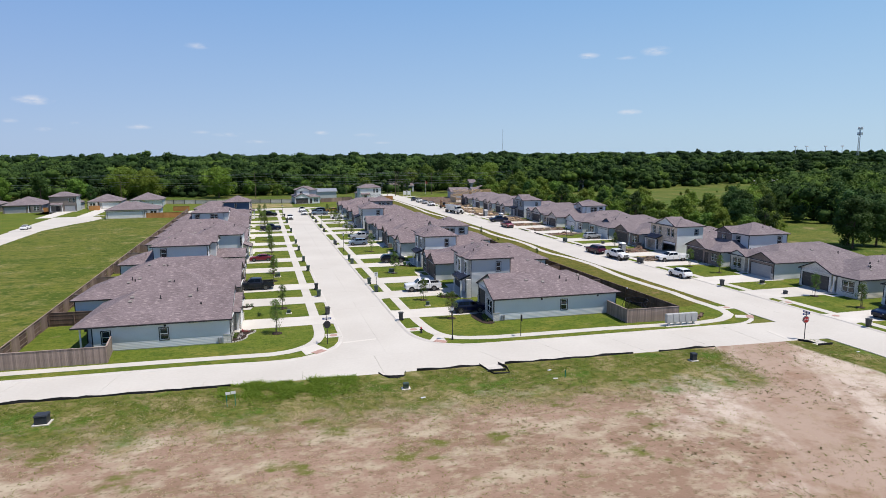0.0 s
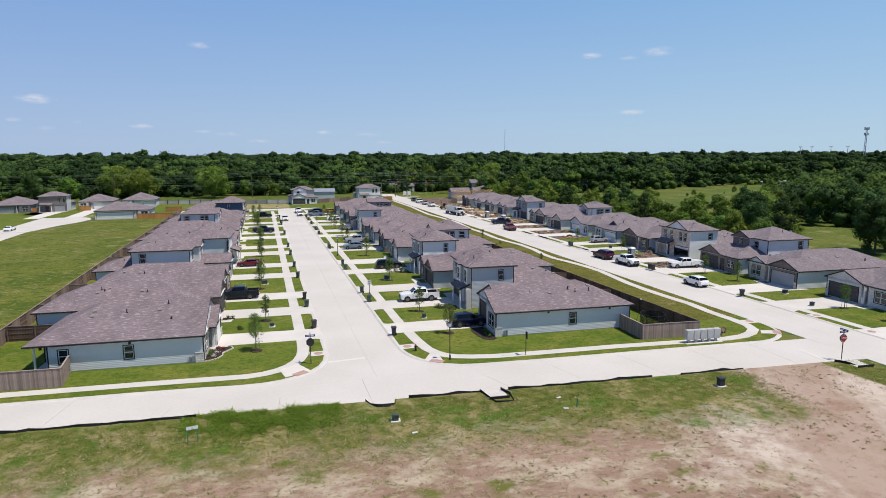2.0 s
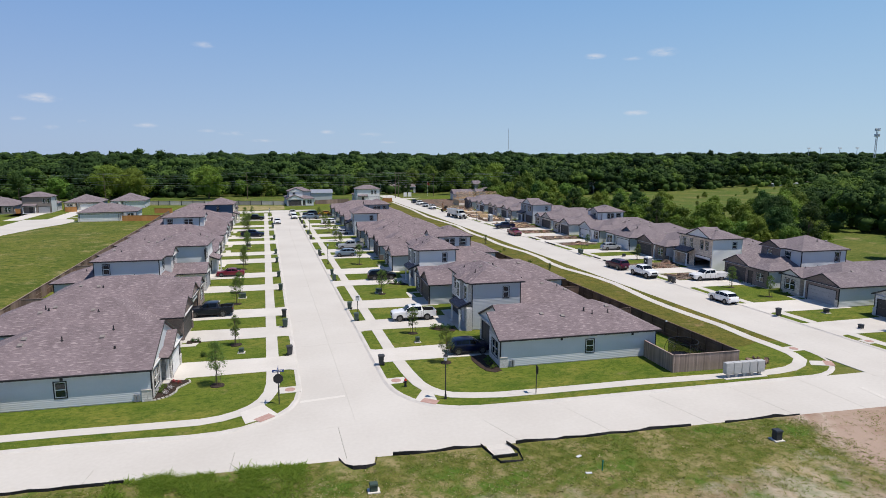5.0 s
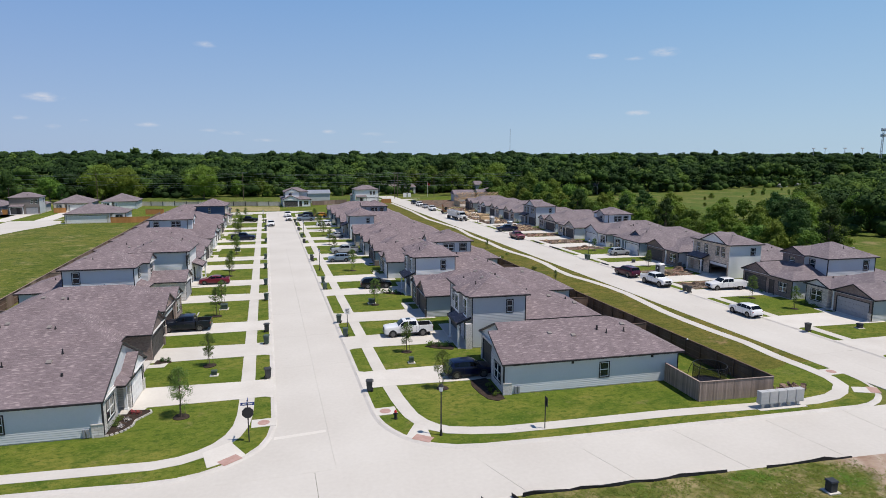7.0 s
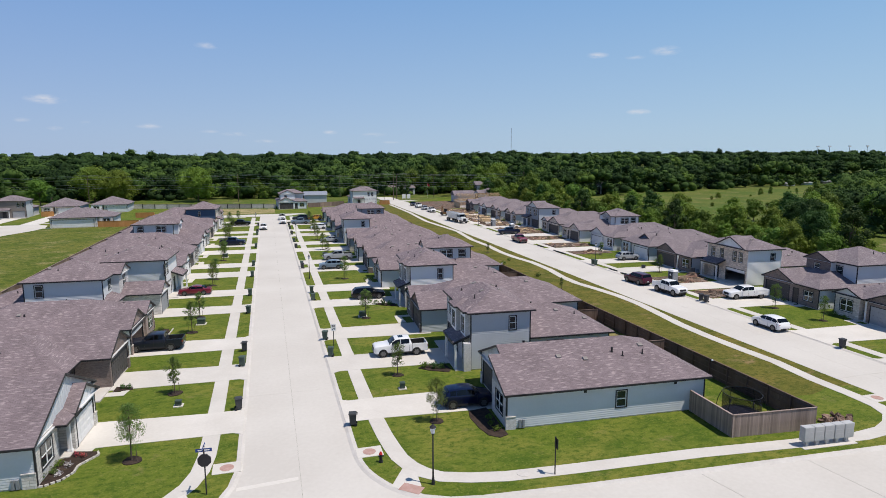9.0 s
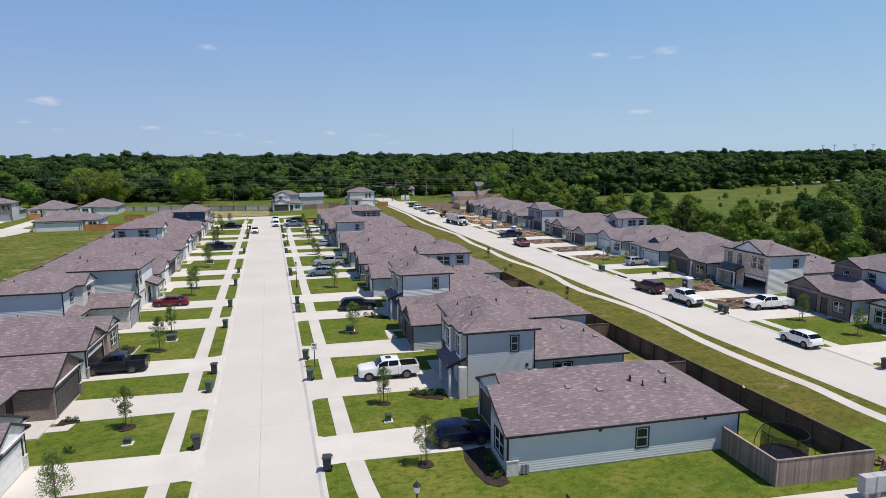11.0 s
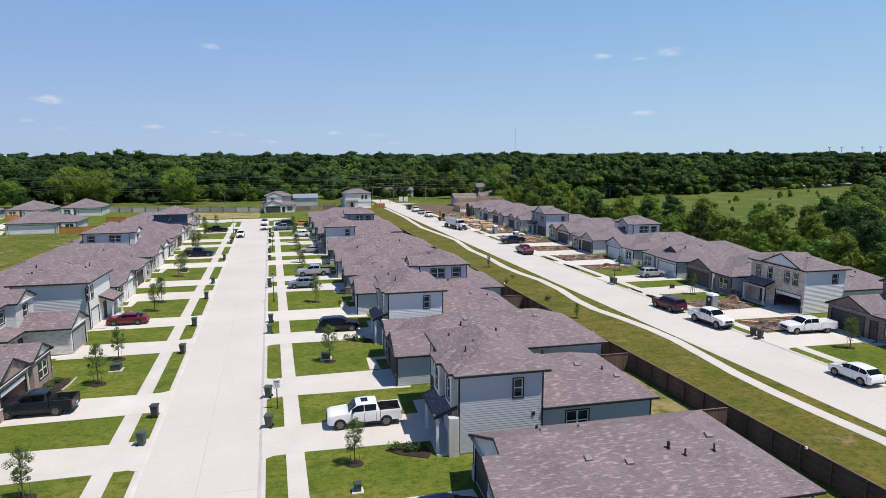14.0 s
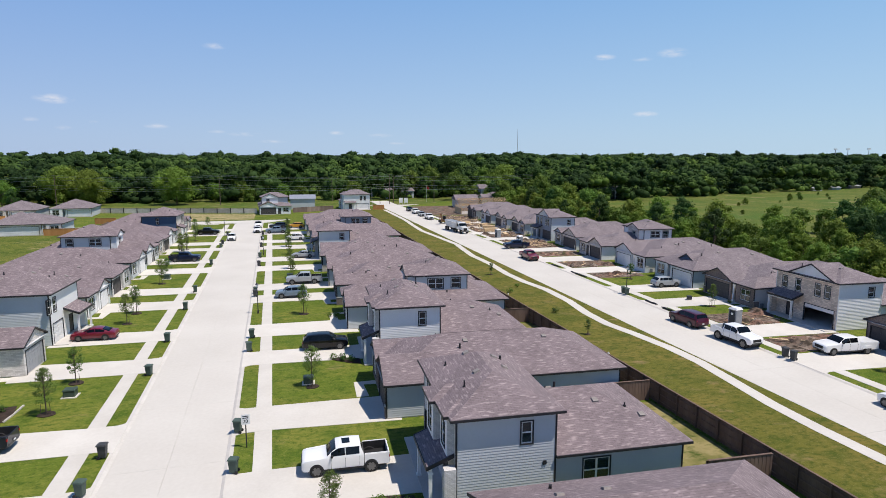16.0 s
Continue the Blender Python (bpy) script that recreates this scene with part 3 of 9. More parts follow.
def lot_mat():
    """Bare soil that turns to weedy grass along the street."""
    m = ground_mat("vacant_lot", [((0.255, 0.17, 0.12), 0.09, 0.44, 0.58, 8, 1), ((0.43, 0.36, 0.265), 0.16, 0.50, 0.61, 9, 2), ((0.215, 0.14, 0.095), 0.4, 0.54, 0.70, 9, 3), ((0.40, 0.335, 0.235), 0.75, 0.50, 0.70, 10, 4), ((0.17, 0.135, 0.075), 2.4, 0.55, 0.68, 9, 5), ((0.13, 0.135, 0.035), 0.16, 0.585, 0.66, 9, 6)], (0.31, 0.212, 0.157), 1.6)
    nt = m.node_tree
    N, L = nt.nodes.new, nt.links.new
    b = nt.nodes["Principled BSDF"]
    old = b.inputs["Base Color"].links[0].from_socket
    co = N("ShaderNodeTexCoord"); sp = N("ShaderNodeSeparateXYZ"); L(co.outputs["Object"], sp.inputs[0])
    # distance south of the street edge
    e = N("ShaderNodeMath"); e.operation = "MULTIPLY_ADD"; e.inputs[1].default_value, e.inputs[2].default_value = 0.078, -56.3
    L(sp.outputs["X"], e.inputs[0])
    d = N("ShaderNodeMath"); d.operation = "ADD"; L(e.outputs[0], d.inputs[0]); L(sp.outputs["Y"], d.inputs[1])
    cover = N("ShaderNodeMapRange"); cover.inputs["From Min"].default_value, cover.inputs["From Max"].default_value = -16.5, -2.6
    cover.inputs["To Min"].default_value, cover.inputs["To Max"].default_value = 0.10, 0.80
    L(d.outputs[0], cover.inputs["Value"])
    # worn track where vehicles cross the corner
    tr = N("ShaderNodeMapRange"); tr.inputs["From Min"].default_value, tr.inputs["From Max"].default_value = 33.0, 37.5
    tr.inputs["To Max"].default_value = 1.0
    L(sp.outputs["X"], tr.inputs["Value"])
    tr2 = N("ShaderNodeMapRange"); tr2.inputs["From Min"].default_value, tr2.inputs["From Max"].default_value = 44.0, 47.0
    tr2.inputs["To Min"].default_value, tr2.inputs["To Max"].default_value = 1.0, 0.0
    L(sp.outputs["X"], tr2.inputs["Value"])
    tm = N("ShaderNodeMath"); tm.operation = "MULTIPLY"; L(tr.outputs[0], tm.inputs[0]); L(tr2.outputs[0], tm.inputs[1])
    ts = N("ShaderNodeMath"); ts.operation = "MULTIPLY_ADD"; ts.inputs[1].default_value = -0.75; L(tm.outputs[0], ts.inputs[0]); L(cover.outputs[0], ts.inputs[2])
    n = N("ShaderNodeTexNoise"); n.inputs["Scale"].default_value, n.inputs["Detail"].default_value, n.inputs["Roughness"].default_value = 0.22, 8, 0.68
    L(co.outputs["Object"], n.inputs["Vector"])
    su = N("ShaderNodeMath"); su.operation = "ADD"; L(ts.outputs[0], su.inputs[0]); L(n.outputs["Fac"], su.inputs[1])
    # turf along the second street
    vg = N("ShaderNodeMapRange"); vg.inputs["From Min"].default_value, vg.inputs["From Max"].default_value = 44.8, 47.4; vg.inputs["To Max"].default_value = 0.75
    L(sp.outputs["X"], vg.inputs["Value"])
    sv = N("ShaderNodeMath"); sv.operation = "ADD"; L(su.outputs[0], sv.inputs[0]); L(vg.outputs[0], sv.inputs[1])
    fr = N("ShaderNodeMapRange"); fr.inputs["From Min"].default_value, fr.inputs["From Max"].default_value = 0.82, 1.08
    L(sv.outputs[0], fr.inputs["Value"])
    g = N("ShaderNodeTexNoise"); g.inputs["Scale"].default_value, g.inputs["Detail"].default_value = 1.1, 9
    L(co.outputs["Object"], g.inputs["Vector"])
    gr = N("ShaderNodeMapRange"); gr.inputs["From Min"].default_value, gr.inputs["From Max"].default_value = 0.38, 0.62
    L(g.outputs["Fac"], gr.inputs["Value"])
    gm = N("ShaderNodeMix"); gm.data_type = "RGBA"; L(gr.outputs[0], gm.inputs["Factor"])
    gm.inputs[6].default_value, gm.inputs[7].default_value = rgb((0.082, 0.106, 0.018)), rgb((0.175, 0.165, 0.05))
    # lusher clumps and straw-dry patches in the weeds
    for sc, lo, hi, c in ((0.17, 0.50, 0.60, (0.075, 0.135, 0.018)), (0.23, 0.52, 0.62, (0.285, 0.235, 0.115)), (0.6, 0.53, 0.63, (0.24, 0.20, 0.09)), (2.2, 0.55, 0.68, (0.06, 0.085, 0.016))):
        ln = N("ShaderNodeTexNoise"); ln.noise_dimensions = "3D"; ln.inputs["Scale"].default_value, ln.inputs["Detail"].default_value, ln.inputs["Roughness"].default_value = sc, 9, 0.66
        sh = N("ShaderNodeVectorMath"); sh.operation = "ADD"; sh.inputs[1].default_value = (sc * 90, 13, 0)
        L(co.outputs["Object"], sh.inputs[0]); L(sh.outputs[0], ln.inputs["Vector"])
        lr = N("ShaderNodeMapRange"); lr.inputs["From Min"].default_value, lr.inputs["From Max"].default_value = lo, hi
        L(ln.outputs["Fac"], lr.inputs["Value"])
        lm = N("ShaderNodeMix"); lm.data_type = "RGBA"; L(lr.outputs[0], lm.inputs["Factor"]); L(gm.outputs[2], lm.inputs[6]); lm.inputs[7].default_value = rgb(c)
        gm = lm
    # pale sand towards the corner, in drifts
    sx = N("ShaderNodeMapRange"); sx.inputs["From Min"].default_value, sx.inputs["From Max"].default_value = 4.0, 26.0
    sx.inputs["To Max"].default_value = 0.42
    L(sp.outputs["X"], sx.inputs["Value"])
    sn = N("ShaderNodeTexNoise"); sn.inputs["Scale"].default_value, sn.inputs["Detail"].default_value, sn.inputs["Roughness"].default_value = 0.2, 10, 0.7
    L(co.outputs["Object"], sn.inputs["Vector"])
    sa = N("ShaderNodeMath"); sa.operation = "ADD"; L(sx.outputs[0], sa.inputs[0]); L(sn.outputs["Fac"], sa.inputs[1])
    sr = N("ShaderNodeMapRange"); sr.inputs["From Min"].default_value, sr.inputs["From Max"].default_value = 0.80, 0.96; sr.inputs["To Max"].default_value = 0.9
    L(sa.outputs[0], sr.inputs["Value"])
    sm = N("ShaderNodeMix"); sm.data_type = "RGBA"; L(sr.outputs[0], sm.inputs["Factor"]); L(old, sm.inputs[6]); sm.inputs[7].default_value = rgb((0.545, 0.462, 0.388))
    old = sm.outputs[2]
    # reddish soil churned by wheels, in streaks running in from the corner
    rt = N("ShaderNodeVectorRotate"); rt.rotation_type = "Z_AXIS"; rt.inputs["Angle"].default_value = radians(32)
    rt.inputs["Center"].default_value = (41, 50, 0)
    L(co.outputs["Object"], rt.inputs["Vector"])
    rs = N("ShaderNodeSeparateXYZ"); L(rt.outputs[0], rs.inputs[0])
    st = N("ShaderNodeMapping"); st.inputs["Scale"].default_value = (0.8, 0.16, 1)
    L(rt.outputs[0], st.inputs["Vector"])
    sk = N("ShaderNodeTexNoise"); sk.inputs["Scale"].default_value, sk.inputs["Detail"].default_value = 1.0, 6
    L(st.outputs[0], sk.inputs["Vector"])
    wob = N("ShaderNodeMath"); wob.operation = "SUBTRACT"; wob.inputs[1].default_value = 39.5; L(rs.outputs["X"], wob.inputs[0])
    ab = N("ShaderNodeMath"); ab.operation = "ABSOLUTE"; L(wob.outputs[0], ab.inputs[0])
    bd = N("ShaderNodeMapRange"); bd.inputs["From Min"].default_value, bd.inputs["From Max"].default_value = 7.5, 1.0; bd.inputs["To Max"].default_value = 0.70
    L(ab.outputs[0], bd.inputs["Value"])
    bs = N("ShaderNodeMath"); bs.operation = "ADD"; L(bd.outputs[0], bs.inputs[0]); L(sk.outputs["Fac"], bs.inputs[1])
    bq = N("ShaderNodeMapRange"); bq.inputs["From Min"].default_value, bq.inputs["From Max"].default_value = 0.70, 1.0; bq.inputs["To Max"].default_value = 0.62
    L(bs.outputs[0], bq.inputs["Value"])
    bx = N("ShaderNodeMix"); bx.data_type = "RGBA"; L(bq.outputs[0], bx.inputs["Factor"]); L(old, bx.inputs[6]); bx.inputs[7].default_value = rgb((0.285, 0.185, 0.13))
    old = bx.outputs[2]
    mx = N("ShaderNodeMix"); mx.data_type = "RGBA"; L(fr.outputs[0], mx.inputs["Factor"]); L(old, mx.inputs[6]); L(gm.outputs[2], mx.inputs[7])
    L(mx.outputs[2], b.inputs["Base Color"])
    return m


M_LOT = lot_mat()
build_blocks()

# ---- sidewalks and driveways ----
WALK_IN, WALK_OUT = 7.0, 5.68
Z_PAVE = KERB + 0.025


def flag_walk(name, line, w, parent):
    """A sidewalk cast in flags about 1.5 m long."""
    a, b = offset_line(line, w / 2), offset_line(line, -w / 2)
    ribbon(a, b, -0.2, Z_PAVE, name, M_WALK, "", parent)


def build_walks():
    walks = thing("pavement", pose(0, 0, 0), "pale concrete sidewalks", "sidewalk", "", "structure")
    ne = north_edge
    mid = (WALK_IN + WALK_OUT) / 2
    bend = [(6.5, 76), (6.62, 73), (6.78, 71.0), (7.0, 69.2), (7.5, 67.7), (8.2, 66.6), (9.2, 65.75), (11.0, 65.1), (13.5, 64.55)]
    flag_walk("sidewalk", [(mid, END - 6), (mid, 160), (mid, 100), (mid, 80)] + bend + [(18, ne(18) + 2.25), (28, ne(28) + 2.3), (36, ne(36) + 2.0), (42, ne(42) + 1.9)] + WINDING, 1.3, walks)
    bendl = [(-15, 66.2), (-12.4, 66.0), (-10.7, 66.25), (-9.3, 66.9), (-8.1, 67.9), (-7.2, 69.3), (-6.65, 71.0), (-6.4, 73.2), (-mid, 76)]
    flag_walk("sidewalk", [(-75, ne(-75) + 2.4), (-39, ne(-39) + 2.4), (-22, ne(-22) + 2.35)] + bendl + [(-mid, 80), (-mid, 100), (-mid, 160), (-mid, END - 6)], 1.3, walks)
    flag_walk("sidewalk", [(61.7, 30), (61.7, 90), (61.7, 200), (61.7, 300)], 1.3, walks)
    flag_walk("sidewalk", [(-73, END - 4.2), (-30, END - 4.0), (-9, END - 4.0)], 1.3, walks)
    # short legs to the crossing ramps
    for pts in ([(7.7, 66.9), (7.6, 65.0), (6.5, 64.5), (5.7, 65.5), (6.9, 67.6)], [(-9.2, 67.0), (-8.7, 64.6), (-6.1, 65.8), (-7.3, 68.3)], [(47.5, 62.9), (49.2, 62.1), (50.6, 63.2), (48.4, 64.0)]):
        slab("ramp", pts, -0.2, Z_PAVE + 0.004, M_WALK, "", parent=walks)
    for x, y, r in ((6.9, 64.85, -40), (-7.2, 65.35, 35), (49.7, 62.75, 55)):
        bm = bmesh.new(); box(bm, -0.75, 0.75, -0.45, 0.45, 0, 0.012)
        ob = part("tactile_pad", bm, M_PAD, walks, "brick-red tactile pad"); ob.matrix_basis = pose(x, y, Z_PAVE + 0.004, 0, 0, r)


WINDING = [(44.6, 62.65), (46.4, 63.4), (47.9, 64.6), (48.6, 66.4), (48.75, 69), (48.65, 73), (49.1, 78), (48.75, 83), (48.6, 88), (48.75, 93), (49.4, 98.5), (50.0, 104), (49.9, 109), (49.2, 114.5), (48.3, 119.5),
           (48.4, 125), (49.3, 132), (49.4, 140), (48.4, 147), (48.1, 154), (48.7, 164), (48.4, 175), (49.2, 184), (50.0, 192), (49.2, 204), (48.1, 220), (48.8, 236), (49.6, 250), (49.7, 290)]
M_PAD = mat("brick_red_pad", (0.38, 0.23, 0.19), (0.46, 0.31, 0.27), 0.9, 2, 20, 0.2)
build_walks()
for pts in ([(-4.15, 67.9), (-0.15, 68.2), (-0.15, 68.65), (-4.15, 68.35)], [(46.75, 56.9), (46.3, 53.3), (46.85, 53.3), (47.3, 56.9)]):
    slab("stop_line", pts, 0.0, 0.009, M_WALK, "worn white stop line painted on the street", category="road marking")
SKEW = -0.06


def driveway(y0, y1, side, front, x_kerb=ST1, x_in=WALK_IN, width_front=None):
    """A concrete drive between kerb and garage; side is +1 where x grows away from the street."""
    x0, x1, x2 = x_kerb, x_in, front
    sl = lambda y, x: y + SKEW * side * (abs(x) - abs(x_in))
    e = 0.45
    grow = 0.25
    pts = [(x0, y0 - e), (x0 + side * 0.8, y0), (x1, y0), (x2, sl(y0, x2) - grow), (x2, sl(y1, x2) + grow), (x1, y1), (x0 + side * 0.8, y1), (x0, y1 + e)]
    bm = bmesh.new()
    prism(bm, pts if side > 0 else pts[::-1], -0.2, Z_PAVE + 0.006)
    return tagged(part("driveway", bm, M_WALK, None, "pale concrete driveway up to the garage"), "", "driveway", "driveways", "structure")


# lots: drive span at the sidewalk
DRIVES_R = [(76.1, 80.5), (88.2, 92.9), (99.2, 104.0), (115.1, 119.5), (125.2, 130.6), (142.8, 147.6), (151.2, 155.9), (168.1, 173.3), (178.4, 184.0), (195.2, 201.0), (206.0, 211.0), (222.5, 227.5), (233, 238)]
DRIVES_L = [(76.7, 81.1), (88.8, 93.3), (98.7, 103.2), (115.5, 120.0), (126.5, 131.0), (141.9, 147.0), (151.8, 156.5), (169.0, 174.6), (179.8, 184.2), (196.2, 200.6), (205.6, 210.6), (223.4, 228.4), (233, 238)]
for a, b in DRIVES_R:
    driveway(a, b, 1, 17.2)
for a, b in DRIVES_L:
    driveway(a, b, -1, -17.2, -ST1, -WALK_IN)


# ---- houses ----
class House:
    """A house in its own plan: u from the front wall back, v across the front. flip mirrors v."""

    def __init__(self, m, width, label, paint, front, flip=False, group="houses along the street", roof=None, lap=0.18, pieces=False, trim=None):
        self.ob = thing("house", m, label, "house", group)
        self.w, self.flip, self.paint, self.front = width, flip, PAINT[paint], FRONT.get(front, PAINT.get(front))
        self.roof_mat, self.lap, self.pieces, self.trim = roof or M_ROOF, lap, pieces, trim or M_TRIM

    def v(self, v):
        return self.w - v if self.flip else v

    def seg(self, p, q):
        """Plan segment with its outside on the right-hand side."""
        a, b = (p[0], self.v(p[1])), (q[0], self.v(q[1]))
        return (b, a) if self.flip else (a, b)

    def wall(self, p, q, z0, z1, openings=(), material=None, lap=True, pieces=False):
        """One wall face of lap boards (or plain where lap is off), with its openings left free."""
        a, b = self.seg(p, q)
        a, b = Vector((*a, 0)), Vector((*b, 0))
        length = (b - a).length
        d = (b - a) / length
        n = Vector((d.y, -d.x, 0))
        ops = [(length - s1, length - s0, za, zb) if self.flip else (s0, s1, za, zb) for s0, s1, za, zb in openings]
        material = material or self.paint
        if lap:
            k = max(1, round((z1 - z0) / self.lap))
            zs = [z0 + (z1 - z0) * i / k for i in range(k + 1)]
        else:
            zs = sorted({z0, z1, *[z for o in ops for z in o[2:] if z0 < z < z1]})
        bm = bmesh.new()
        boards = []
        # upright strips between the sides of the openings; each is one profile carried along the wall
        marks = sorted({0.0, length, *[m for o in ops for m in o[:2] if 0 < m < length]})
        for s0, s1 in zip(marks, marks[1:]):
            sm = (s0 + s1) / 2
            holes = sorted((o[2], o[3]) for o in ops if o[0] < sm < o[1])
            z, runs = z0, []
            for h0, h1 in holes:
                if h0 > z:
                    runs.append((z, h0))
                z = max(z, h1)
            if z < z1:
                runs.append((z, z1))
            for ra, rb in runs:
                if lap:
                    edge = sorted({ra, rb, *[e for e in zs if ra + 0.02 < e < rb - 0.02]})
                else:
                    edge = [ra, rb]
                if lap and pieces:
                    boards += [(s0, s1, za, zb) for za, zb in zip(edge, edge[1:])]
                    edge = [ra, rb]
                prof = [(-0.12, ra)]
                for za, zb in zip(edge, edge[1:]):
                    prof += [(0.0, za), (0.0, zb)] if lap and pieces else [(0.034, za), (0.006, zb)] if lap else [(0.03, za), (0.03, zb)]
                prof += [(-0.12, rb)]
                ends = [[bm.verts.new(a + d * s + n * o + Vector((0, 0, z))) for o, z in prof] for s in (s0, s1)]
                # the sides of openings are closed by their casings
                if s0 == 0:
                    bm.faces.new(ends[0])
                if s1 == length:
                    bm.faces.new(ends[1][::-1])
                for i in range(len(prof)):
                    j = (i + 1) % len(prof)
                    bm.faces.new((ends[0][i], ends[1][i], ends[1][j], ends[0][j]))
        bmesh.ops.remove_doubles(bm, verts=bm.verts, dist=0.0004)
        bmesh.ops.recalc_face_normals(bm, faces=bm.faces)
        if lap and pieces:
            w = part("wall", bm, material, self.ob)
            for s0, s1, za, zb in boards:
                bb = bmesh.new()
                vs = [bb.verts.new(a + d * s + n * o + Vector((0, 0, z))) for s in (s0, s1) for o, z in ((0.001, za - 0.01), (0.034, za - 0.01), (0.012, zb), (0.001, zb))]
                for f in ((0, 1, 2, 3), (7, 6, 5, 4), (1, 5, 6, 2), (0, 4, 5, 1), (2, 6, 7, 3)):
                    bb.faces.new([vs[i] for i in f])
                part("siding_board", bb, material, w)
            return w
        return part("wall", bm, material, self.ob)

    def shell(self, u0, u1, v0, v1, z0, z1, openings=None, front=None, corner_trim=True, skip=(), pieces=()):
        """Four walls of a rectangular block. openings: by side s(outh), e, n, w (front)."""
        openings = openings or {}
        faces = {"s": ((u0, v0), (u1, v0)), "e": ((u1, v0), (u1, v1)), "n": ((u1, v1), (u0, v1)), "w": ((u0, v1), (u0, v0))}
        for k, (p, q) in faces.items():
            if k in skip:
                continue
            if k == "w" and front is not None:
                self.wall(p, q, z0, z1, openings.get(k, ()), front, lap=False)
            else:
                self.wall(p, q, z0, z1, openings.get(k, ()), pieces=self.pieces and k in pieces)
        if corner_trim:
            for (u, v) in ((u0, v0), (u1, v0), (u1, v1), (u0, v1)):
                bm = bmesh.new()
                vv = self.v(v)
                box(bm, u - 0.055, u + 0.055, vv - 0.055, vv + 0.055, z0, z1)
                part("corner_trim", bm, self.trim, self.ob, "dark corner trim" if self.trim is M_TRIM else "white corner trim")

    def slab(self, u0, u1, v0, v1, z=0.12):
        bm = bmesh.new()
        a, b = sorted((self.v(v0), self.v(v1)))
        box(bm, u0, u1, a, b, -0.35, z)
        part("foundation", bm, M_CURB, self.ob)

    def roof(self, u0, u1, v0, v1, z, pitch=0.42, over=0.45, front="hip", back="hip", axis="u", vents=0, gable_wall=None):
        """Shingled roof over a rectangle: ridge along u or v; each end hipped or gabled."""
        along_u = axis == "u"
        a0, a1, b0, b1 = (u0, u1, v0, v1) if along_u else (v0, v1, u0, u1)
        ga, gb = front == "gable", back == "gable"
        A0, A1 = a0 - (over * 0.6 if ga else over), a1 + (over * 0.6 if gb else over)
        B0, B1 = b0 - over, b1 + over
        half = (B1 - B0) / 2
        half = min(half, (A1 - A0) / 2) if not (ga or gb) else half
        mid = (B0 + B1) / 2
        top = z + half * pitch
        ze = z
        R0 = A0 if ga else A0 + half
        R1 = A1 if gb else A1 - half
        if R1 < R0:
            R0 = R1 = (R0 + R1) / 2
        P = (lambda a, b, zz: Vector((a, self.v(b), zz))) if along_u else (lambda a, b, zz: Vector((b, self.v(a), zz)))
        c = [P(A0, B0, ze), P(A1, B0, ze), P(A1, B1, ze), P(A0, B1, ze)]
        r = [P(R0, mid, top), P(R1, mid, top)]
        bm = bmesh.new()
        lo = [bm.verts.new(p - Vector((0, 0, 0.10))) for p in c]
        rl = [bm.verts.new(p - Vector((0, 0, 0.10))) for p in r]
        hi = [bm.verts.new(p + Vector((0, 0, 0.06))) for p in c]
        rh = [bm.verts.new(p + Vector((0, 0, 0.06))) for p in r]
        for vs, rr in ((hi, rh), (lo, rl)):
            bm.faces.new((vs[0], vs[1], rr[1], rr[0]))
            bm.faces.new((vs[2], vs[3], rr[0], rr[1]))
            if not ga:
                bm.faces.new((vs[3], vs[0], rr[0]))
            if not gb:
                bm.faces.new((vs[1], vs[2], rr[1]))
        for i, j in ((0, 1), (2, 3)) + (() if ga else ((3, 0),)) + (() if gb else ((1, 2),)):
            bm.faces.new((lo[i], lo[j], hi[j], hi[i]))
        for flag, i, j, k in ((ga, 3, 0, 0), (gb, 1, 2, 1)):
            if flag:
                bm.faces.new((lo[i], rl[k], rh[k], hi[i])); bm.faces.new((rl[k], lo[j], hi[j], rh[k]))
        bmesh.ops.recalc_face_normals(bm, faces=bm.faces)
        rf = part("roof", bm, self.roof_mat, self.ob, "weathered brown-grey shingle roof")
        # fascia boards along the eaves, barge boards up the gables
        edges = [(c[0], c[1]), (c[2], c[3])]
        edges += [(c[3], r[0]), (r[0], c[0])] if ga else [(c[3], c[0])]
        edges += [] if gb else [(c[1], c[2])]  # a gabled rear end runs in under the main roof
        far = self.ob.matrix_basis.translation.y > 150
        bm = bmesh.new()
        for k, (p, q) in enumerate(edges):
            dn = Vector((0, 0, 0.05))
            beam(bm, p - dn, q - dn, 0.05, 0.155)
            if not far or k == len(edges) - 1:
                part("fascia", bm, M_TRIM, rf, "dark fascia board")
                bm = bmesh.new()
        # soffit closing the eaves
        bm = bmesh.new()
        aa = sorted([c[0], c[2]], key=lambda p: p.x)
        y0, y1 = sorted((c[0].y, c[2].y))
        x0, x1 = aa[0].x, aa[1].x
        box(bm, x0 + 0.03, x1 - 0.03, y0 + 0.03, y1 - 0.03, ze - 0.135, ze - 0.105)
        part("soffit", bm, M_SOFFIT, rf)
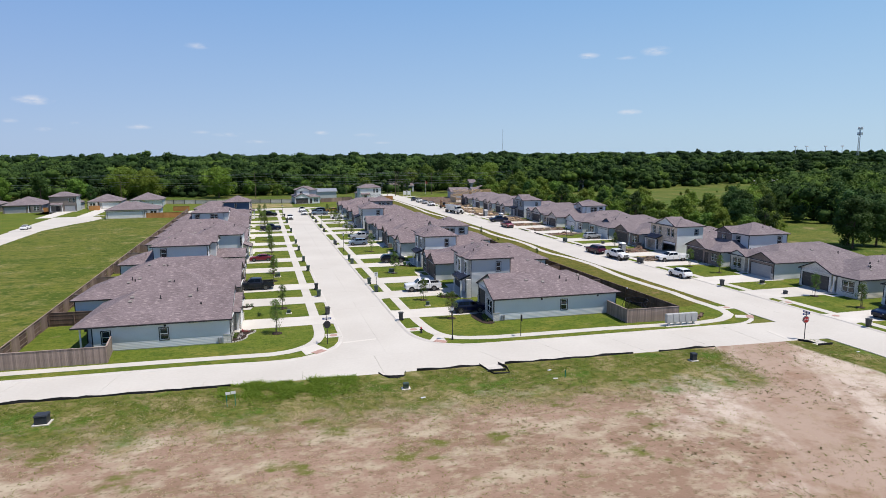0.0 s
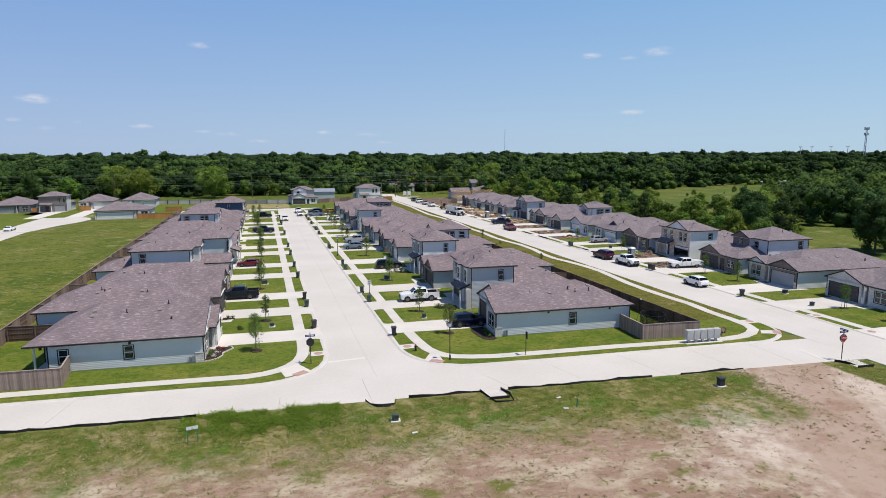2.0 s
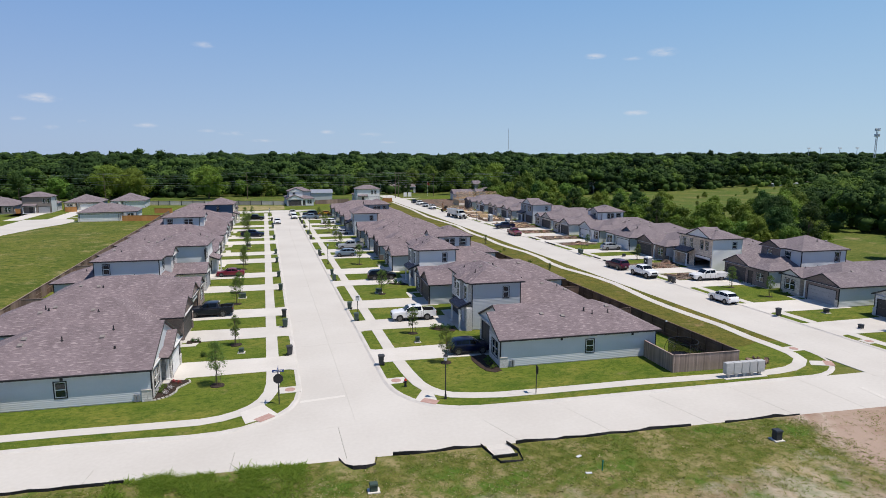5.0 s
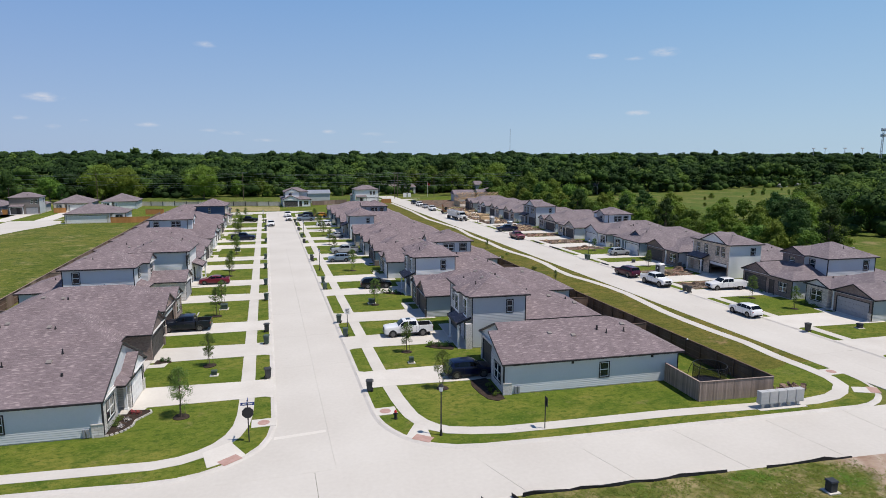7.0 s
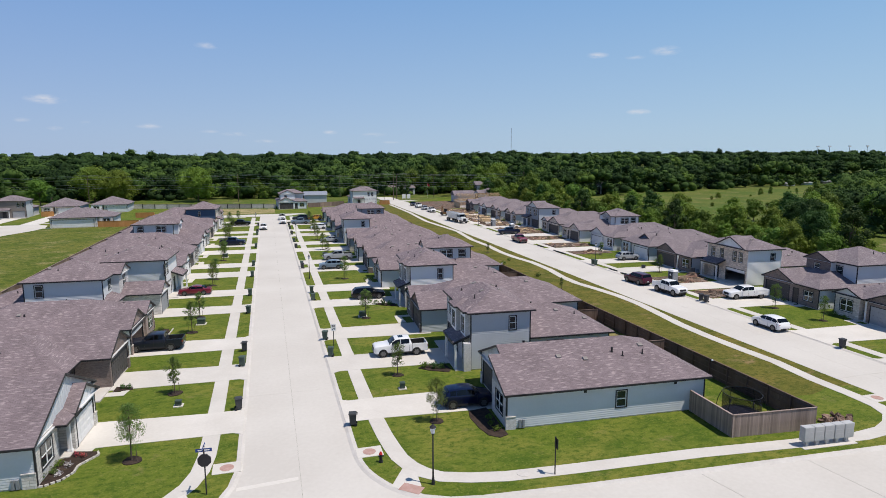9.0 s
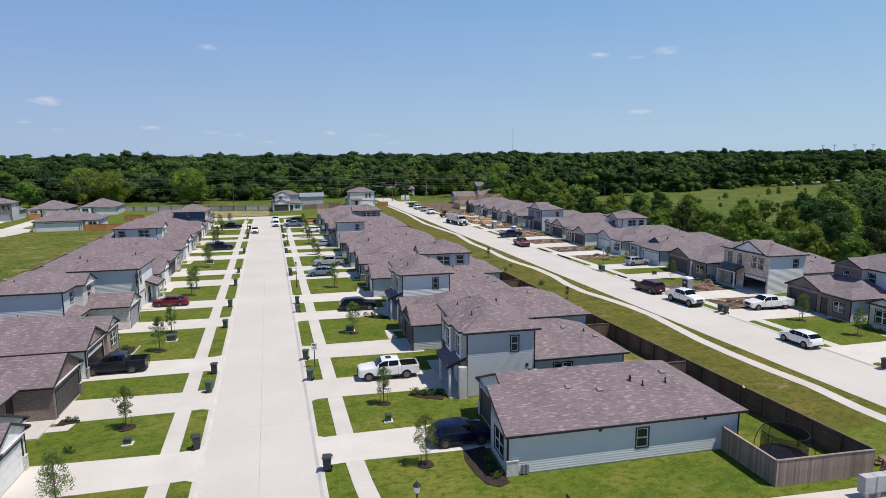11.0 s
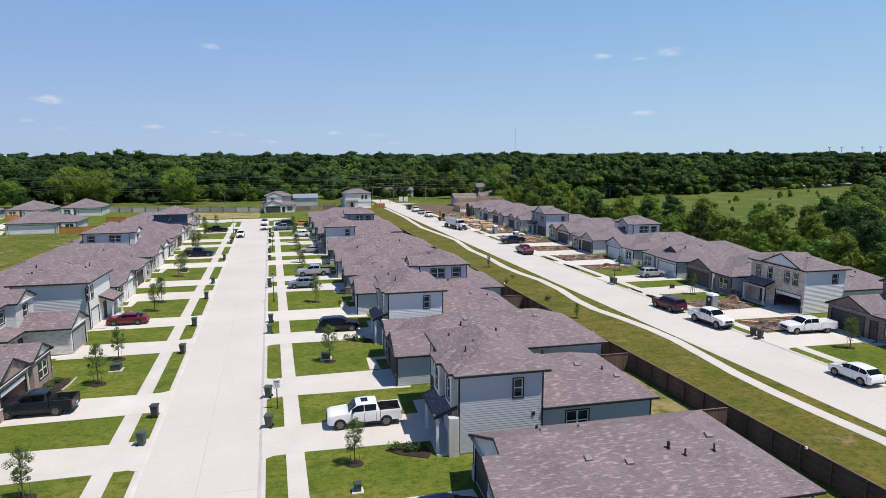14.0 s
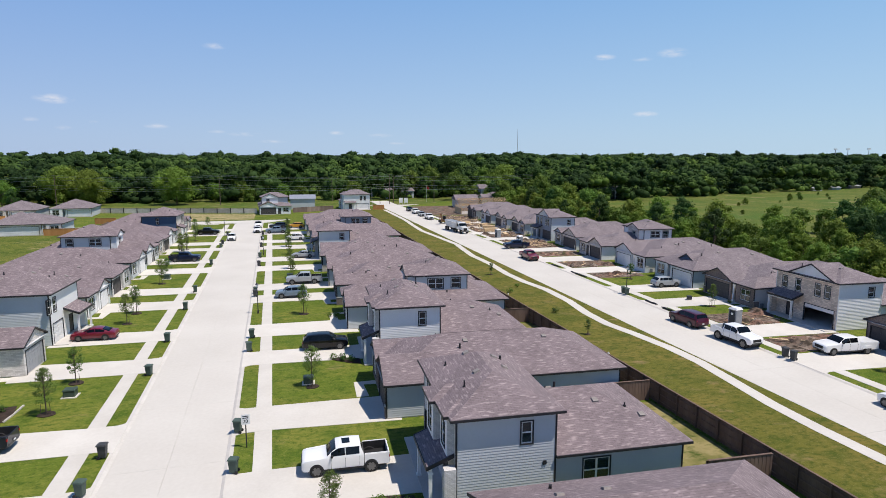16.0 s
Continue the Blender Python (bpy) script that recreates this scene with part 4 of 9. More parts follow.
        for flag, a, rr in ((ga, a0, R0), (gb, a1, R1)):
            if flag:
                bm = bmesh.new()
                h = (b1 - b0) / 2 * pitch + over * pitch - 0.1
                s = 1 if a == a1 else -1
                vs = []
                for o in (0.0, 0.14):
                    vs.append([bm.verts.new(P(a - s * o + s * 0.02, bb, zz)) for bb, zz in ((b0, ze - 0.1), (b1, ze - 0.1), (b1, ze + over * pitch - 0.1), (mid, ze + h), (b0, ze + over * pitch - 0.1))])
                bm.faces.new(vs[0]); bm.faces.new(vs[1][::-1])
                for i in range(5):
                    j = (i + 1) % 5
                    bm.faces.new((vs[0][i], vs[0][j], vs[1][j], vs[1][i]))
                # battens
                k = int((b1 - b0) / 0.42)
                for i in range(1, k):
                    bb = b0 + (b1 - b0) * i / k
                    zt = ze + h - abs(bb - mid) * pitch - 0.04
                    pa, pb = P(a + s * 0.02, bb, ze - 0.1), P(a + s * 0.02, bb, zt)
                    if zt > ze + 0.1:
                        beam(bm, pa, pb, 0.05, 0.05)
                bmesh.ops.recalc_face_normals(bm, faces=bm.faces)
                part("gable_wall", bm, gable_wall or self.paint, self.ob)
        rng = random.Random(int(u0 * 97 + v0 * 31 + u1 * 13 + z * 7))
        for i in range(vents if self.ob.matrix_basis.translation.y < 165 else min(vents, 3)):
            side = 0 if i % 3 else 1
            t = rng.uniform(0.12, 0.8)
            f = rng.uniform(0.55, 0.85) if i % 2 == 0 else rng.uniform(0.3, 0.85)
            e0, e1 = (c[0], c[1]) if side == 0 else (c[3], c[2])
            base = e0.lerp(e1, t)
            rt = r[0].lerp(r[1], min(1, max(0, (t * (A1 - A0) + A0 - R0) / max(R1 - R0, 0.1))))
            # stay on the slope: rise straight up from the eave
            inw = (rt - base); inw.z = 0
            across = Vector((0, 1 if rt.y > base.y else -1, 0)) if along_u else Vector((1 if rt.x > base.x else -1, 0, 0))
            lim = min(f * half, t * (A1 - A0) * (1 if not ga else 9), (1 - t) * (A1 - A0) * (1 if not gb else 9))
            p = base + across * lim + Vector((0, 0, lim * pitch + 0.06))
            bm = bmesh.new()
            if i % 2 == 0:
                vs = box(bm, -0.24, 0.24, -0.22, 0.22, -0.06, 0.12)
                for w in vs[4:]:
                    w.co.x *= 0.82; w.co.y *= 0.82
                ob = part("roof_vent", bm, M_VENT, rf, "low metal roof vent")
                tilt = math.degrees(math.atan(pitch))
                ob.matrix_basis = Matrix.Translation(p) @ (pose(0, 0, 0, tilt * across.y, -tilt * across.x, 0))
            else:
                tube(bm, (0, 0, -0.1), (0, 0, rng.choice((0.22, 0.26, 0.42))), 0.055 if i % 4 == 1 else 0.09, n=8)
                tube(bm, (0, 0, -0.1), (0, 0, 0.06), 0.13, 0.1, n=8)
                ob = part("vent_pipe", bm, M_TRIM, rf, "dark vent pipe")
                ob.matrix_basis = Matrix.Translation(p)
        return rf

    def opening_on(self, p, q, s0, s1):
        a, b = (Vector((p[0], self.v(p[1]), 0)), Vector((q[0], self.v(q[1]), 0)))
        d = (b - a).normalized()
        n = Vector((d.y, -d.x, 0)) * (-1 if self.flip else 1)
        return a, d, n

    def slot(self, p, q, s0, s1, za, zb, kind="window", split=1, casing=None):
        """Fill an opening of the wall p-q with a window, a door or a garage door."""
        a, d, n = self.opening_on(p, q, s0, s1)
        mid = a + d * (s0 + s1) / 2
        w, h = s1 - s0, zb - za
        rot = Matrix((d, -n, Vector((0, 0, 1)))).transposed().to_4x4()
        if d.cross(-n).z < 0:
            rot = Matrix((-d, -n, Vector((0, 0, 1)))).transposed().to_4x4()
        M = Matrix.Translation(mid + Vector((0, 0, za))) @ rot
        # local: x along wall, y into the house, z up
        bm = bmesh.new()
        t = 0.09
        for x0, x1, z0, z1 in ((-w / 2 - t, -w / 2, -t, h + t), (w / 2, w / 2 + t, -t, h + t), (-w / 2, w / 2, h, h + t)) + (((-w / 2, w / 2, -t, 0),) if kind == "window" else ()):
            box(bm, x0, x1, -0.065, 0.1, z0, z1)
        name = {"window": "window", "door": "door", "garage": "garage_door"}[kind]
        top = part(name, bm, casing or M_TRIM, self.ob, {"window": "dark-cased sash window", "door": "panelled front door in a dark casing", "garage": "sectional garage door"}[kind])
        top.matrix_basis = M
        if kind == "window":
            k = split
            for i in range(k):
                x0, x1 = -w / 2 + w * i / k, -w / 2 + w * (i + 1) / k
                bm = bmesh.new()
                for q0 in ((x0, x0 + 0.065, 0, h), (x1 - 0.065, x1, 0, h), (x0 + 0.065, x1 - 0.065, 0, 0.065), (x0 + 0.065, x1 - 0.065, h - 0.065, h), (x0 + 0.065, x1 - 0.065, h / 2 - 0.04, h / 2 + 0.04)):
                    box(bm, q0[0], q0[1], -0.02, 0.05, q0[2], q0[3])
                part("sash", bm, M_WHITE, top, "white sash")
                bm = bmesh.new()
                box(bm, x0 + 0.04, x1 - 0.04, 0.012, 0.03, 0.04, h - 0.04)
                part("pane", bm, M_GLASS, top)
        elif kind == "door":
            bm = bmesh.new()
            box(bm, -w / 2, w / 2, 0.0, 0.06, 0, h)
            for z0, z1 in ((0.15, 0.9), (1.05, h - 0.15)):
                for x0, x1 in ((-w / 2 + 0.1, -0.04), (0.04, w / 2 - 0.1)):
                    box(bm, x0, x1, -0.015, 0.01, z0, z1)
            part("door_leaf", bm, M_WHITE if split == 2 else M_DOOR, top)
            bm = bmesh.new(); tube(bm, (w / 2 - 0.1, -0.09, 1.0), (w / 2 - 0.1, -0.09, 1.15), 0.02)
            part("handle", bm, M_STEEL, top, "metal door handle")
        elif split == 0:
            # raised door: only its lowest leaf hangs below the head
            bm = bmesh.new(); box(bm, -w / 2, w / 2, 0.02, 0.07, h * 0.80, h - 0.008); part("door_panel", bm, M_WHITE, top)
        else:
            rows = 4
            for i in range(rows):
                bm = bmesh.new()
                z0, z1 = h * i / rows + 0.008, h * (i + 1) / rows - 0.008
                box(bm, -w / 2, w / 2, 0.02, 0.07, z0, z1)
                cols = max(4, int(w / 0.62))
                for j in range(cols):
                    x0, x1 = -w / 2 + w * j / cols + 0.07, -w / 2 + w * (j + 1) / cols - 0.07
                    box(bm, x0, x1, 0.0, 0.03, z0 + 0.1, z1 - 0.1)
                part("door_panel", bm, M_GARAGE[split], top)
        return top


M_VENT = mat("vent_metal", (0.20, 0.18, 0.17), (0.30, 0.27, 0.25), 0.6, 2, 12, 0.05)
M_DOOR = mat("dark_door", (0.05, 0.045, 0.045), (0.08, 0.07, 0.065), 0.5, 1, 10, 0.05)
M_GARAGE = {1: mat("dark_garage_door", (0.07, 0.065, 0.065), (0.09, 0.082, 0.08), 0.6, 1, 8, 0.03), 2: M_WHITE, 3: mat("grey_garage_door", (0.30, 0.31, 0.33), (0.34, 0.35, 0.37), 0.6, 1, 8, 0.03)}


def post(h, u, v, z0, z1, w=0.22, material=None):
    bm = bmesh.new()
    vv = h.v(v)
    box(bm, u - w / 2, u + w / 2, vv - w / 2, vv + w / 2, z0, z1)
    box(bm, u - w / 2 - 0.05, u + w / 2 + 0.05, vv - w / 2 - 0.05, vv + w / 2 + 0.05, z0, z0 + 0.15)
    box(bm, u - w / 2 - 0.05, u + w / 2 + 0.05, vv - w / 2 - 0.05, vv + w / 2 + 0.05, z1 - 0.12, z1)
    part("porch_post", bm, material or M_WHITE, h.ob)


def wainscot(h, p, q, z1, material):
    """A masonry base along a wall, with a cap."""
    a, b = h.seg(p, q)
    a, b = Vector((*a, 0)), Vector((*b, 0))
    d = (b - a).normalized(); n = Vector((d.y, -d.x, 0))
    bm = bmesh.new()
    m = (a + b) / 2 + n * 0.06 + Vector((0, 0, z1 / 2))
    beam(bm, a + n * 0.06 + Vector((0, 0, z1 / 2)) - d * 0.1, b + n * 0.06 + Vector((0, 0, z1 / 2)), 0.14, z1)
    part("masonry_base", bm, material, h.ob)
    bm = bmesh.new()
    beam(bm, a + n * 0.07 + Vector((0, 0, z1 + 0.03)) - d * 0.12, b + n * 0.07 + Vector((0, 0, z1 + 0.03)), 0.2, 0.07)
    part("base_cap", bm, M_CURB, h.ob)


def hose_box(h, u, v, n=2):
    for i in range(n):
        bm = bmesh.new()
        vv = h.v(v)
        s = 1 if not h.flip else -1
        box(bm, u + i * 0.28 - 0.09, u + i * 0.28 + 0.09, min(vv, vv - s * 0.16), max(vv, vv - s * 0.16), 0.1, 0.75)
        part("meter_box", bm, M_METER, h.ob, "grey meter box")


M_METER = mat("meter_grey", (0.20, 0.22, 0.24), (0.28, 0.29, 0.31), 0.5, 2, 10, 0.03)


def wall_vent(h, p, q, s, z):
    a, d, n = h.opening_on(p, q, s, s)
    bm = bmesh.new()
    c = a + d * s + Vector((0, 0, z))
    box(bm, c.x - 0.12, c.x + 0.12, c.y - 0.08, c.y + 0.08, z - 0.12, z + 0.12)
    part("wall_vent", bm, M_TRIM, h.ob, "black wall vent")


EAVE, EAVE2 = 2.98, 6.0


def half_roof(h, u0, u1, v0, v1, z, pitch, room):
    """One slope of a gable carried forward over a front room, with its gable wall and cheek."""
    def slope(v):
        return z + (v - v0) * pitch
    bm = bmesh.new()
    vs = [bm.verts.new((u, h.v(v), slope(v) + o)) for o in (-0.10, 0.06) for u, v in ((u0, v0), (u1, v0), (u1, v1), (u0, v1))]
    for f in ((3, 2, 1, 0), (4, 5, 6, 7), (0, 1, 5, 4), (1, 2, 6, 5), (2, 3, 7, 6), (3, 0, 4, 7)):
        bm.faces.new([vs[i] for i in f])
    bmesh.ops.recalc_face_normals(bm, faces=bm.faces)
    rf = part("roof", bm, h.roof_mat, h.ob, "shingle roof over the front room")
    for p, q in (((u0, v0), (u1, v0)), ((u0, v0), (u0, v1)), ((u0, v1), (u1, v1))):
        bm = bmesh.new()
        beam(bm, (p[0], h.v(p[1]), slope(p[1]) - 0.05), (q[0], h.v(q[1]), slope(q[1]) - 0.05), 0.05, 0.155)
        part("fascia", bm, M_TRIM, rf, "dark fascia board")
    a, b, c, d = room
    for pts in (((a, c, z - 0.1), (a, d, z - 0.1), (a, d, slope(d) - 0.1), (a, c, slope(c) - 0.1)), ((a, d, z - 0.1), (b, d, z - 0.1), (b, d, slope(d) - 0.1), (a, d, slope(d) - 0.1))):
        bm = bmesh.new()
        bm.faces.new([bm.verts.new((u, h.v(v), zz)) for u, v, zz in pts])
        bmesh.ops.solidify(bm, geom=bm.faces[:], thickness=0.12)
        bmesh.ops.recalc_face_normals(bm, faces=bm.faces)
        part("gable_wall", bm, h.paint, h.ob)


def single(m, W=10.4, L=17.6, paint="pale", front="white_brick", flip=False, garage=2, label="", side_windows=((8.8, 9.7),), pieces=False, roof=None, style=0, group="houses along the street", setback=2.4, room=True, patio=0.0, gv=4.9, gv1=None, pitch=0.42, ru=0.0, gfront=None, gu=0.0):
    """One-storey house: garage on the high-v side, a front room on the low-v side, the door between."""
    h = House(m, W, label, paint, front, flip, group, roof, pieces=pieces)
    f = h.front
    g = FRONT.get(gfront, f)
    gv1 = gv1 or W
    h.slab(max(ru, gu), L, 0, W)
    if gu:
        h.slab(0, gu - 0.01, 0, 3.75)
    if ru:
        h.slab(0, ru - 0.01, gv - 1.3, gv1, 0.115)
    sw = [(a, b, 0.95, 2.35) for a, b in side_windows]
    # main block behind the entry, front room and garage as forward wings
    h.shell(setback, L, 0, W, 0.12, EAVE, {"s": [(a - setback, b - setback, z0, z1) for a, b, z0, z1 in sw], "e": [(2, 3.6, 0.95, 2.35), (6, 8, 0.12, 2.2)], "w": [(W - gv + 0.15, W - gv + 1.05, 0.12, 2.2)]}, front=f, skip=("s", "e") if patio else (), pieces=("s",), corner_trim=False)
    if patio:
        # covered patio cut into the rear corner, its eave on a post
        P, D = L - patio, 3.6
        h.wall((setback, 0), (P, 0), 0.12, EAVE, [(a - setback, b - setback, z0, z1) for a, b, z0, z1 in sw], pieces=pieces)
        h.wall((P, 0), (P, D), 0.12, EAVE, [(1.2, 2.9, 0.12, 2.2)])
        h.wall((P, D), (L, D), 0.12, EAVE, ())
        h.wall((L, D), (L, W), 0.12, EAVE, [(6 - D, 8 - D, 0.95, 2.35)])
        h.slot((P, 0), (P, D), 1.2, 2.9, 0.12, 2.2, split=2)
        h.slot((L, D), (L, W), 6 - D, 8 - D, 0.95, 2.35, split=2)
        post(h, L - 0.35, 0.12, 0.12, EAVE + 0.02, 0.16)
    for u, v in ((L - patio, 0.0), (L, W)) + ((() if room else ((setback, 0.0),))) + (((L, 3.6),) if patio else ()):
        bm = bmesh.new(); vv = h.v(v)
        box(bm, u - 0.055, u + 0.055, vv - 0.055, vv + 0.055, 0.12, EAVE)
        part("corner_trim", bm, M_TRIM, h.ob, "dark corner trim")
    for a, b, z0, z1 in sw:
        h.slot((setback, 0), (L - patio, 0), a - setback, b - setback, z0, z1)
    if not patio:
        h.slot((L, 0), (L, W), 2, 3.6, 0.95, 2.35, split=2)
        h.slot((L, 0), (L, W), 6, 8, 0.12, 2.2, split=2)
    h.slot((setback, W), (setback, 0), W - gv + 0.15, W - gv + 1.05, 0.12, 2.2, "door", split=2 if style % 2 else 1)
    for v0, v1, ops, z in (((0, 3.75, [(1.0, 2.9, 0.8, 2.4)], 0),) if room else ()) + ((gv, gv1, [(0.45, gv1 - gv - 0.45, 0.12, 2.35)], 1),):
        uf = gu if z else ru
        h.wall((uf, v1), (uf, v0), 0.12, EAVE, ops, g if z else f, lap=False)
        h.wall((uf, v0), (setback, v0), 0.12, EAVE, (), g if v0 else None, lap=not v0, pieces=pieces and not v0)
        h.wall((setback, v1), (uf, v1), 0.12, EAVE, (), f if not z else None, lap=bool(z))
    if room:
        h.slot((ru, 3.75), (ru, 0), 1.0, 2.9, 0.8, 2.4, split=2)
    h.slot((gu, gv1), (gu, gv), 0.45, gv1 - gv - 0.45, 0.12, 2.35, "garage", split=garage)
    for u, v in (((ru, 0),) if room else ()) + ((gu, gv1),):
        bm = bmesh.new(); vv = h.v(v)
        box(bm, u - 0.06, u + 0.06, vv - 0.06, vv + 0.06, 0.12, EAVE)
        part("corner_trim", bm, M_TRIM, h.ob, "dark corner trim")
    if room:
        wainscot(h, (ru, 0), (ru + 0.75, 0), 1.05, f)
    wainscot(h, (gu, gv1), (gu, gv1 - 0.4), 1.05, f)
    if room:
        post(h, gu + 0.25, gv - 0.35, 0.12, EAVE - 0.1, 0.24)
    # roofs: one long ridge, plus cross gables over the wings
    gp = 0.44 if roof or m.translation.y > 140 else 0.5
    h.roof(ru + 0.05 if style == 4 else gu if gu else 0.35 if style != 2 else setback - 0.3, L, 0, W, EAVE, pitch, 0.45, "gable" if style in (0, 4) else "hip", "hip", vents=9, gable_wall=h.paint)
    if gu:
        half_roof(h, -0.3, gu + 0.4, -0.45, 4.0, EAVE + 0.012, pitch, (0.0, gu, 0.0, 3.75))
    elif style == 4:
        # garage gable beside the door, with a low porch roof running up to it
        h.roof(-0.1, 4.5, gv, gv1, EAVE + 0.004, 0.5, 0.4, "gable", "gable", gable_wall=PAINT["white"])
        h.roof(0.0, 4.0, 3.4, gv + 0.6, EAVE - 0.12, 0.42, 0.3, "hip", "gable")
    elif style == 1:
        h.roof(0, 7.0, gv, W, EAVE + 0.004, gp, 0.42, "gable", "gable", gable_wall=g)
        h.roof(0, 5.0, 0, 3.75, EAVE + 0.006, gp, 0.42, "gable", "gable", gable_wall=h.paint)
    elif style == 3:
        h.roof(0, 6.0, gv, W, EAVE + 0.004, 0.45, 0.42, "hip", "gable", gable_wall=h.paint)
    else:
        h.roof(0, 7.0, gv, W, EAVE + 0.004, gp, 0.42, "gable", "gable", gable_wall=g)
        if room:
            h.roof(0, 5.0, 0, 3.75, EAVE + 0.006, 0.45, 0.42, "hip", "gable", gable_wall=h.paint)
    if room:
        hose_box(h, ru + 1.1, -0.03)
    wall_vent(h, (setback, 0), (L, 0), 4.3, 2.6)
    wall_vent(h, (setback, 0), (L - patio, 0), 12.5, 2.6)
    return h


def front_two(m, W=10.2, paint="pale", front="white_brick", flip=False, garage=1, label="", pieces=False, roof=None, group="houses along the street", U0=1.7, U1=8.0, L=17.0, gable=False, bays=False, trim=None):
    """Two-storey block in front, one-storey wing behind; porch on the low-v side, garage on the high-v side."""
    h = House(m, W, label, paint, front, flip, group, roof, pieces=pieces, trim=trim)
    f = h.front
    h.slab(U0 - 1.6, L, 0, W)
    u0, u1 = U0, U1
    gv = 4.6
    h.shell(u0, u1, 0, W, 0.12, EAVE2, {"s": [(4.05, 4.75, 3.98, 5.38)], "n": [(1.2, 2.0, 4.1, 5.3)], "w": [(W - 3.2, W - 2.2, 0.12, 2.25), (0.5, W - gv - 0.5, 0.12, 2.4), (W - 8.9, W - 8.1, 3.7, 5.3), (W - 7.4, W - 6.6, 3.7, 5.3)] + ([(W - 4.2, W - 3.4, 3.7, 5.3), (W - 1.9, W - 1.1, 3.7, 5.3)] if gable else [])}, front=f, pieces=("s",))
    h.slot((u0, 0), (u1, 0), 4.05, 4.75, 3.98, 5.38)
    h.slot((u1, W), (u0, W), 1.2, 2.0, 4.1, 5.3)
    h.slot((u0, W), (u0, 0), W - 3.2, W - 2.2, 0.12, 2.25, "door")
    h.slot((u0, W), (u0, 0), 0.5, W - gv - 0.5, 0.12, 2.4, "garage", split=garage)
    h.slot((u0, W), (u0, 0), W - 8.9, W - 8.1, 3.7, 5.3)
    h.slot((u0, W), (u0, 0), W - 7.4, W - 6.6, 3.7, 5.3)
    for a in (4.2, 1.9) if gable else ():
        h.slot((u0, W), (u0, 0), W - a, W - a + 0.8, 3.7, 5.3)
    # upper bays standing forward of the front wall
    if bays:
        for a, b, o in ((0.5, 2.3, 0.45), (2.9, 4.9, 0.8)):
            h.wall((u0 - o, b), (u0 - o, a), 3.35, EAVE2 - 0.1, [((b - a) / 2 - 0.4, (b - a) / 2 + 0.4, 3.75, 5.25)], PAINT["white"], lap=False)
            h.slot((u0 - o, b), (u0 - o, a), (b - a) / 2 - 0.4, (b - a) / 2 + 0.4, 3.75, 5.25)
            h.wall((u0 - o, a), (u0, a), 3.35, EAVE2 - 0.1, (), f, lap=False)
            h.wall((u0, b), (u0 - o, b), 3.35, EAVE2 - 0.1, (), f, lap=False)
            h.roof(u0 - o, u0 + 2.5, a, b, EAVE2 - 0.02 * o, 0.42, 0.3, "hip", "gable")
    elif gable:
        h.roof(u0 - 0.3, u0 + 3.5, 2.6, W - 0.6, EAVE2 + 0.004, 0.45, 0.35, "gable", "gable", gable_wall=h.paint)
    h.roof(u0, u1, 0, W, EAVE2, 0.42, 0.45, axis="v", vents=7)
    # rear wing
    h.shell(u1 + 0.02, L, 0.25, W - 0.25, 0.12, EAVE, {"s": [(2.0, 3.8, 0.8, 2.4)], "e": [(2, 4, 0.12, 2.2)]}, skip=("w",), pieces=("s",))
    h.slot((u1 + 0.02, 0.25), (L, 0.25), 2.0, 3.8, 0.8, 2.4, split=2)
    h.slot((L, 0.25), (L, W - 0.25), 2, 4, 0.12, 2.2, split=2)
    h.roof(u1 + 0.32, L, 0.25, W - 0.25, EAVE, 0.42, 0.45, "gable", "hip", vents=5)
    # porch: lean-to roof on posts, masonry pier at the corner
    bm = bmesh.new()
    ya, yb = sorted((h.v(0.32), h.v(gv + 0.2)))
    lo, hi, out = 2.75, 3.45, u0 - 1.75
    vs = [bm.verts.new(p) for p in ((out, ya, lo), (u0, ya, hi), (u0, yb, hi), (out, yb, lo), (out, ya, lo + 0.12), (u0, ya, hi + 0.12), (u0, yb, hi + 0.12), (out, yb, lo + 0.12))]
    for fc in ((3, 2, 1, 0), (4, 5, 6, 7), (0, 1, 5, 4), (1, 2, 6, 5), (2, 3, 7, 6), (3, 0, 4, 7)):
        bm.faces.new([vs[i] for i in fc])
    bmesh.ops.recalc_face_normals(bm, faces=bm.faces)
    rf = part("porch_roof", bm, h.roof_mat, h.ob, "shingled lean-to porch roof")
    for p, q in (((out, ya, lo + 0.03), (out, yb, lo + 0.03)), ((out, ya, lo + 0.03), (u0, ya, hi + 0.03)), ((out, yb, lo + 0.03), (u0, yb, hi + 0.03))):
        bm = bmesh.new(); beam(bm, p, q, 0.06, 0.24); part("fascia", bm, M_TRIM, rf, "dark fascia board")
    bm = bmesh.new()
    yy = sorted((h.v(0.4), h.v(gv)))
    box(bm, out + 0.2, out + 0.35, yy[0], yy[1], 2.45, 2.75)
    part("porch_beam", bm, M_WHITE, h.ob)
    post(h, out + 0.28, gv - 0.1, 0.12, 2.5, 0.2)
    post(h, out + 0.28, 0.5, 0.12, 2.5, 0.2)
    bm = bmesh.new(); ya, yb = sorted((h.v(-0.32), h.v(0.30)))
    box(bm, u0 - 0.78, u0 - 0.06, ya, yb, -0.05, 2.9)
    part("masonry_pier", bm, f, h.ob, "masonry porch pier")
    wall_vent(h, (u0, 0), (u1, 0), 5.6, 2.6)
    return h


